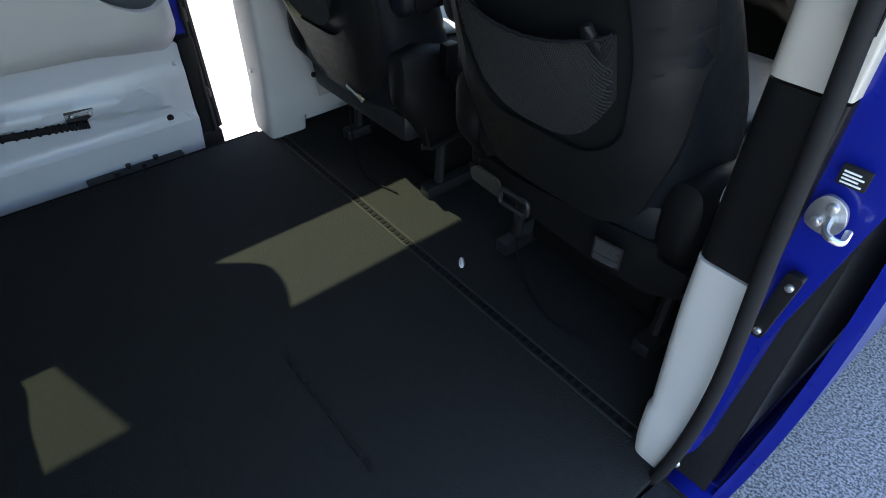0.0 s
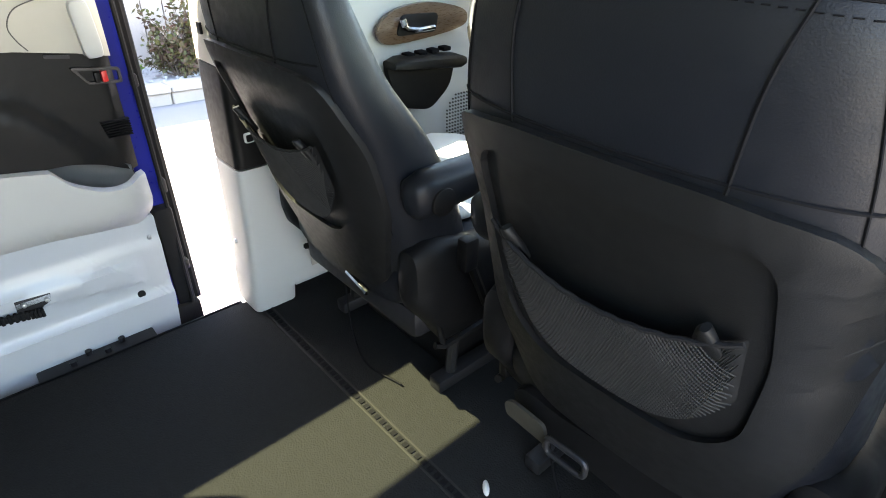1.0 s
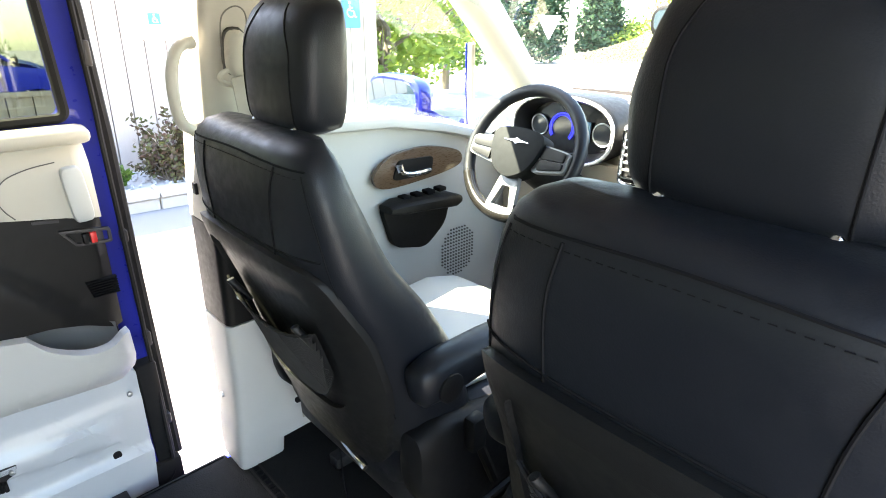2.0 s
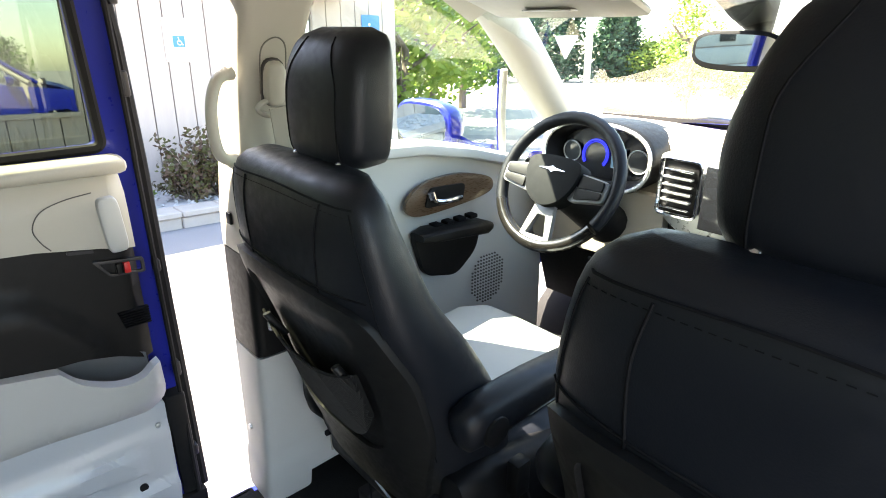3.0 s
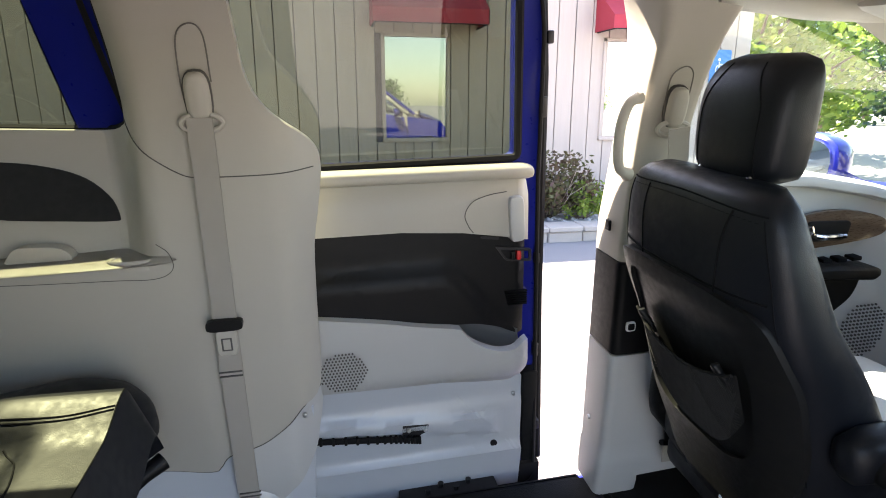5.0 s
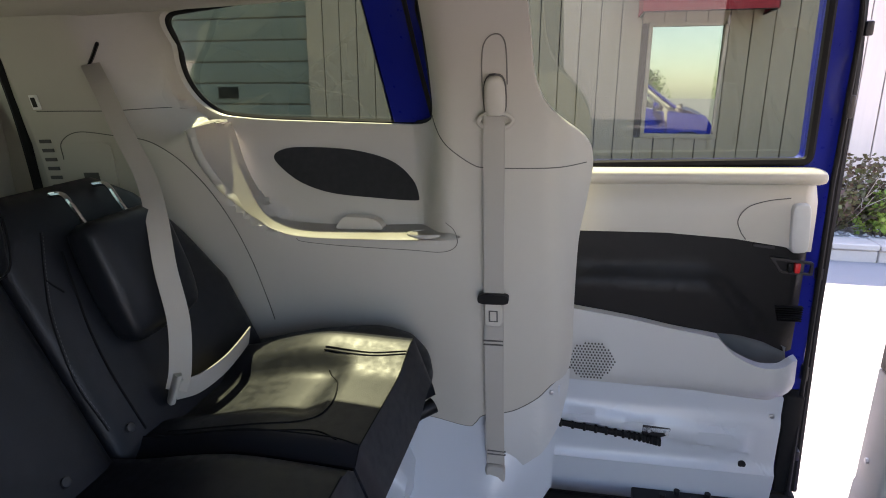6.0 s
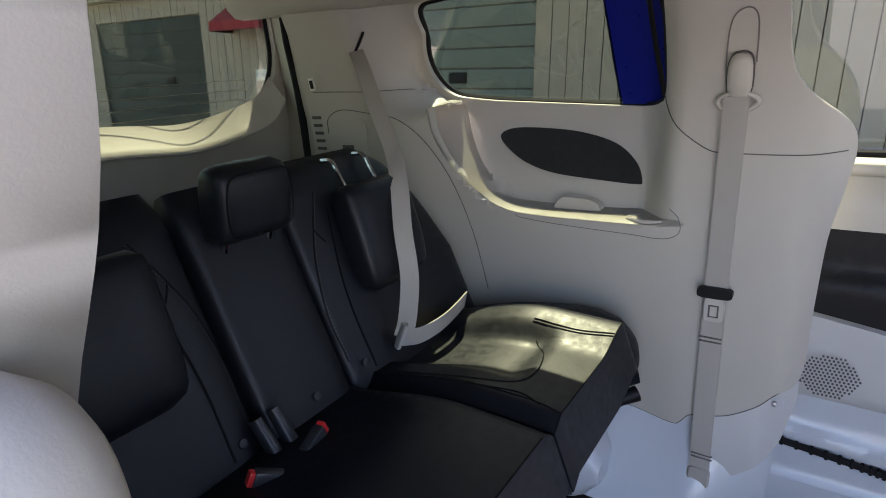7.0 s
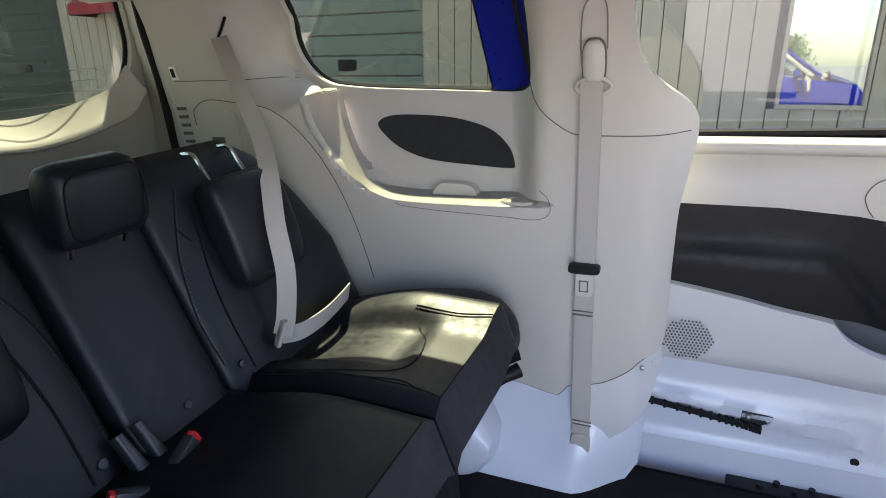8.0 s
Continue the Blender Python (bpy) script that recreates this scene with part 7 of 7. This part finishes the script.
box(bm, (WX + 0.01, -9.76, 1.10), (WX + 0.014, -9.26, 1.30))
part("plate", bm, WHITE, sg3)
txt = bpy.data.curves.new("lettering", "FONT")
txt.body, txt.size, txt.align_x, txt.align_y = "NO PARKING", 0.078, "CENTER", "CENTER"
tmp = bpy.data.objects.new("lettering", txt)
bm = geo()
bm.from_mesh(tmp.to_mesh())
bpy.data.objects.remove(tmp)
bmesh.ops.transform(bm, matrix=Matrix(((0, 0, 1, WX + 0.016), (1, 0, 0, -9.51), (0, 1, 0, 1.20), (0, 0, 0, 1))), verts=bm.verts)
part("lettering", bm, BLUE_SIGN, sg3)


# ---- plants ----
def leaf_material(name, colour, second):
    m = bpy.data.materials.new(name)
    m.use_nodes = True
    nt = m.node_tree
    b = nt.nodes["Principled BSDF"]
    gi, mx = nt.nodes.new("ShaderNodeNewGeometry"), nt.nodes.new("ShaderNodeMix")
    mx.data_type = "RGBA"
    mx.inputs[6].default_value, mx.inputs[7].default_value = (*colour, 1), (*second, 1)
    nt.links.new(gi.outputs["Random Per Island"], mx.inputs[0])
    nt.links.new(mx.outputs[2], b.inputs["Base Color"])
    b.inputs["Roughness"].default_value = 0.6
    tl, ad = nt.nodes.new("ShaderNodeBsdfTranslucent"), nt.nodes.new("ShaderNodeMixShader")
    nt.links.new(mx.outputs[2], tl.inputs[0])
    ad.inputs[0].default_value = 0.35
    nt.links.new(b.outputs[0], ad.inputs[1])
    nt.links.new(tl.outputs[0], ad.inputs[2])
    nt.links.new(ad.outputs[0], nt.nodes["Material Output"].inputs[0])
    return m


LEAF = leaf_material("green_leaf", (0.05, 0.10, 0.02), (0.12, 0.20, 0.03))
LIGHT_LEAF = leaf_material("yellow_green_leaf", (0.12, 0.20, 0.03), (0.24, 0.30, 0.05))
PINE = leaf_material("pine_needle", (0.02, 0.06, 0.03), (0.05, 0.10, 0.05))
RED_LEAF = leaf_material("plum_leaf", (0.09, 0.045, 0.035), (0.09, 0.10, 0.03))
DRY = leaf_material("dry_stem", (0.30, 0.24, 0.18), (0.42, 0.36, 0.30))
BARK = surface("brown_bark", (0.13, 0.10, 0.075), 0.9, bump=0.8, grain_scale=30, vary=0.3, scale=5)


def leaves(rng, spots, size, per, spread):
    """Pointed leaf blades round the given spots, as vertices and faces."""
    vs, fs = [], []
    for s in spots:
        for k in range(per):
            c = s + Vector((rng.gauss(0, spread), rng.gauss(0, spread), rng.gauss(0, spread * 0.8)))
            w = Vector((rng.gauss(0, 1), rng.gauss(0, 1), rng.gauss(0.1, 0.7))).normalized()
            u = w.orthogonal().normalized() * size * rng.uniform(0.25, 0.4)
            w = w * size * rng.uniform(0.7, 1.3)
            i = len(vs)
            vs += [c, c + w * 0.5 + u, c + w, c + w * 0.5 - u]
            fs.append((i, i + 1, i + 2, i + 3))
    return vs, fs


def leaf_part(name, vs, fs, material, parent, label=""):
    me = bpy.data.meshes.new(name)
    me.from_pydata([tuple(v) for v in vs], [], fs)
    me.materials.append(material)
    ob = new(name, me)
    ob.parent = parent
    ob.matrix_parent_inverse = parent.matrix_basis.inverted()
    if label:
        ob["label"] = label
    return ob


def broad_tree(at, high, wide, material, seed, label, bits=170, per=16, leaf=0.22):
    rng = random.Random(seed)
    at = Vector(at)
    t = thing("tree", at, label, "tree", "trees round the car park", van=False)
    bm = geo()
    trunk = [at + Vector((rng.uniform(-0.05, 0.05) * k, rng.uniform(-0.05, 0.05) * k, high * 0.75 * k / 6 - 0.05)) for k in range(7)]
    tube(bm, trunk, [0.035 * high * (1 - 0.13 * k) for k in range(7)], 8)
    spots = []
    for k in range(11):
        a, h = k * 2.4 + rng.uniform(-0.4, 0.4), rng.uniform(0.25, 0.72) * high
        base = at + Vector((0, 0, h))
        tip = at + Vector((math.cos(a) * wide * rng.uniform(0.55, 0.9), math.sin(a) * wide * rng.uniform(0.55, 0.9), h + high * rng.uniform(0.1, 0.25)))
        tube(bm, [base, (base + tip) / 2 + Vector((0, 0, -0.05 * high)), tip], [0.014 * high, 0.009 * high, 0.003 * high], 6)
    part("trunk", bm, BARK, t, "brown branching trunk")
    for k in range(bits):
        a, r = rng.uniform(0, 6.283), math.sqrt(rng.random())
        zf = rng.random()
        prof = math.sin(3.1416 * clamp(0.12 + 0.86 * zf)) ** 0.6 * (0.8 + 0.35 * math.sin(a * 3 + seed) * math.sin(zf * 7))
        spots.append(at + Vector((math.cos(a) * r * wide * prof, math.sin(a) * r * wide * prof, high * (0.16 + 0.84 * zf))))
    vs, fs = leaves(rng, spots, leaf, per, wide * 0.10)
    leaf_part("crown", vs, fs, material, t, "leafy uneven crown")
    return t


def conifer(at, high, wide, seed):
    rng = random.Random(seed)
    at = Vector(at)
    t = thing("conifer", at, "dark green conifer with drooping boughs behind the car park", "tree", "trees round the car park", van=False)
    bm = geo()
    tube(bm, [at, at + Vector((0, 0, high))], [0.02 * high, 0.004], 7)
    spots = []
    k = 0
    z = 0.06 * high
    while z < high:
        a = k * 2.4
        r = wide * (1 - z / high) ** 0.85 * rng.uniform(0.75, 1.1)
        tip = at + Vector((math.cos(a) * r, math.sin(a) * r, z - 0.1 * r))
        tube(bm, [at + Vector((0, 0, z)), tip], [0.03, 0.008], 4)
        for j in range(6):
            spots.append(at + Vector((math.cos(a) * r * (j + 1) / 6, math.sin(a) * r * (j + 1) / 6, z - 0.1 * r * (j + 1) / 6)))
        z += high * 0.008 + 0.02
        k += 1
    part("trunk", bm, BARK, t)
    vs, fs = leaves(rng, spots, 0.20, 7, 0.10)
    leaf_part("crown", vs, fs, PINE, t, "dark needle boughs")
    return t


def at_bearing(deg, dist, z=0.0):
    a = radians(deg)
    return Vector((0.5 - math.sin(a) * dist, -0.5 + math.cos(a) * dist, GZ + z))


# the ground climbs to a bank ahead
def bank(d):
    return 0.75 * ease(d, 13, 25)


bm = geo()
g = []
for i in range(26):
    row = []
    for j in range(14):
        a, d = radians(-14 + 72 * i / 25), 12.5 + 60 * (j / 13) ** 1.6
        row.append(bm.verts.new((0.5 - math.sin(a) * d, -0.5 + math.cos(a) * d, GZ + bank(d) + 0.004 - 0.02 * (j == 0))))
    g.append(row)
for a, b in zip(g, g[1:]):
    for j in range(13):
        bm.faces.new((a[j], b[j], b[j + 1], a[j + 1]))
outdoor("bank", bm, surface("pale_gravel_bank", (0.24, 0.235, 0.21), 0.95, bump=0.6, grain_scale=15, vary=0.2, scale=0.5), "pale sunlit gravel bank beyond the car park", "ground")
for k, (deg, dist, high, wide) in enumerate(((46, 27, 6.5, 1.9), (43.5, 30, 7.0, 2.1), (41, 28, 6.0, 1.6), (38.8, 27, 5.4, 1.5), (36.8, 29, 4.8, 1.4), (33.2, 28, 4.3, 1.2), (31.6, 29, 3.5, 1.2))):
    conifer(at_bearing(deg, dist, bank(dist)), high, wide, 20 + k)
for k, (deg, dist, high, wide, mt) in enumerate(((29.8, 29, 1.8, 1.5, LIGHT_LEAF), (27.4, 30, 2.0, 1.6, LEAF), (24.8, 29, 1.9, 1.6, LEAF), (22.4, 30, 1.7, 1.6, LIGHT_LEAF), (19.5, 29, 1.8, 1.7, LEAF), (16, 30, 2.0, 1.8, LEAF), (12, 30, 2.2, 2.0, LIGHT_LEAF), (7, 31, 2.4, 2.2, LEAF), (2, 31, 2.4, 2.2, LEAF), (-3, 31, 2.6, 2.4, LEAF))):
    broad_tree(at_bearing(deg, dist, bank(dist) - 0.1), high, wide, mt, 40 + k, "green leafy tree on the bank beyond the car park", 150, 14, 0.17)
for k, (deg, dist, high, wide, mt) in enumerate(((52.5, 11.0, 3.6, 1.3, LIGHT_LEAF), (49.5, 14.0, 3.6, 1.6, LIGHT_LEAF), (46.5, 17.0, 3.6, 1.6, LEAF), (54.5, 13.5, 4.6, 1.5, LEAF))):
    broad_tree(at_bearing(deg, dist, 0.4 if dist > 13 else 0), high, wide, mt, 60 + k, "bright green leafy tree beside the building", 150, 16, 0.17)
for k in range(9):
    x, y = 48 + 6 * rnd.random(), -34 + 8.0 * k
    broad_tree((x, y, GZ), rnd.uniform(3.6, 5.2), rnd.uniform(2.4, 3.0), LEAF, 80 + k, "green leafy tree across the car park", 90, 12, 0.34)

for k, (deg, dist, high, wide) in enumerate(((26.2, 17, 3.1, 0.95), (22.5, 20, 1.1, 0.9), (19.5, 21, 1.2, 1.0), (16, 21, 1.1, 1.0))):
    broad_tree(at_bearing(deg, dist, bank(dist) - 0.05), high, wide, LIGHT_LEAF if k == 0 else LEAF, 70 + k, "small yellow-green tree on the verge" if k == 0 else "low green hedge bush on the verge", 130, 14, 0.10)

# pole with the back of a triangular sign
pole_at = at_bearing(34.9, 15.5, bank(15.5))
pl = thing("sign_post", pole_at, "pale post with the back of a triangular road sign", "sign post", van=False)
bm = geo()
tube(bm, [pole_at, pole_at + Vector((0, 0, 4.2))], 0.085, 10)
part("post", bm, STEEL, pl)
bm = geo()
side_way = Vector((math.cos(radians(34.9)), math.sin(radians(34.9)), 0))
plate(bm, corner([(-0.85, 2.10), (-0.25, 2.10), (-0.55, 1.52)], 0.06), (), 0.01, 0.0, lambda u, v, w: pole_at + side_way * u + Vector((0, 0, v)) + Vector((-0.04, 0.05, 0)) * (1 + w))
tube(bm, [pole_at + Vector((0, 0, 1.9)), pole_at + side_way * -0.4 + Vector((0, 0, 1.9))], 0.02, 6)
part("sign_back", bm, WHITE, pl, "plain pale sign back")


def shrub(at, high, wide, material, seed, label, stems=34, leaf=0.045, bare=8, per=9):
    rng = random.Random(seed)
    at = Vector(at)
    s = thing("shrub", at, label, "shrub", "shrubs along the building", van=False)
    bm = geo()
    dry = geo()
    spots = []
    for k in range(stems):
        a, out = rng.uniform(0, 6.283), math.sqrt(rng.random()) * wide
        tip = at + Vector((math.cos(a) * out, math.sin(a) * out * 1.0, high * rng.uniform(0.55, 1.0) * (1 - 0.35 * (out / wide) ** 2)))
        midp = (at + tip) / 2 + Vector((math.cos(a), math.sin(a), 0)) * out * 0.15
        line = sweep([at + Vector((math.cos(a), math.sin(a), 0)) * 0.05, midp, tip], 4)
        r = [0.008 * (1 - 0.09 * j) for j in range(len(line))]
        if k < bare:
            tube(dry, line, r, 5)
            for j in (3, 5, 6):
                tube(dry, [line[j], line[j] + Vector((rng.gauss(0, 0.09), rng.gauss(0, 0.09), 0.14))], [0.004, 0.002], 4)
        else:
            tube(bm, line, r, 5)
            spots += line[3:]
    part("stem", bm, BARK, s)
    if bare:
        part("dry_stem", dry, DRY, s, "bare dry stems")
    else:
        dry.free()
    vs, fs = leaves(rng, spots, leaf, per, wide * 0.07)
    leaf_part("foliage", vs, fs, material, s)
    return s


BED = GZ + 0.12
shrub((-5.95, 1.88, BED), 0.86, 0.62, RED_LEAF, 1, "plum and green shrub with bare dry stems", 64, 0.06, 16)
shrub((-5.80, 2.25, BED), 0.50, 0.38, LIGHT_LEAF, 8, "low yellow-green shrub in white gravel", 30, 0.05, 0)
shrub((-5.80, 1.55, BED), 0.45, 0.35, RED_LEAF, 9, "low plum-leaved shrub in white gravel", 30, 0.05, 0)
shrub((-5.85, 0.62, BED), 0.36, 0.42, RED_LEAF, 2, "low plum-leaved shrub beside pale grass", 34, 0.05, 0)
shrub((-5.75, 0.90, BED), 0.30, 0.20, LEAF, 3, "small green shrub in white gravel", 14, 0.06, 0)
shrub((-5.8, 0.10, BED), 0.34, 0.40, LEAF, 4, "low green shrub below the window", 30, 0.05, 0)
shrub((-5.9, -0.7, BED), 0.40, 0.45, LEAF, 5, "low green shrub along the wall", 34, 0.05, 0)
shrub((-5.9, 3.2, BED), 0.5, 0.45, RED_LEAF, 6, "plum-leaved shrub below the window", 34, 0.05, 4)
for k, y in enumerate((0.32, 0.05)):
    rng = random.Random(30 + k)
    gs = thing("ornamental_grass", (-6.0, y, BED), "pale dry ornamental grass tuft", "grass", "grass tufts", van=False)
    bm = geo()
    for j in range(70):
        a, o = rng.uniform(0, 6.283), rng.uniform(0.05, 0.34)
        tip = Vector((-6.0 + math.cos(a) * o, y + math.sin(a) * o, BED + rng.uniform(0.45, 0.92)))
        tube(bm, [Vector((-6.0 + math.cos(a) * 0.04, y + math.sin(a) * 0.04, BED)), (tip + Vector((-6.0, y, BED))) / 2 + Vector((0, 0, 0.1)), tip], [0.004, 0.003, 0.0015], 3)
    part("blades", bm, DRY, gs)

# lean the van as it kneels
for ob in VAN:
    ob.matrix_basis = KNEEL @ ob.matrix_basis
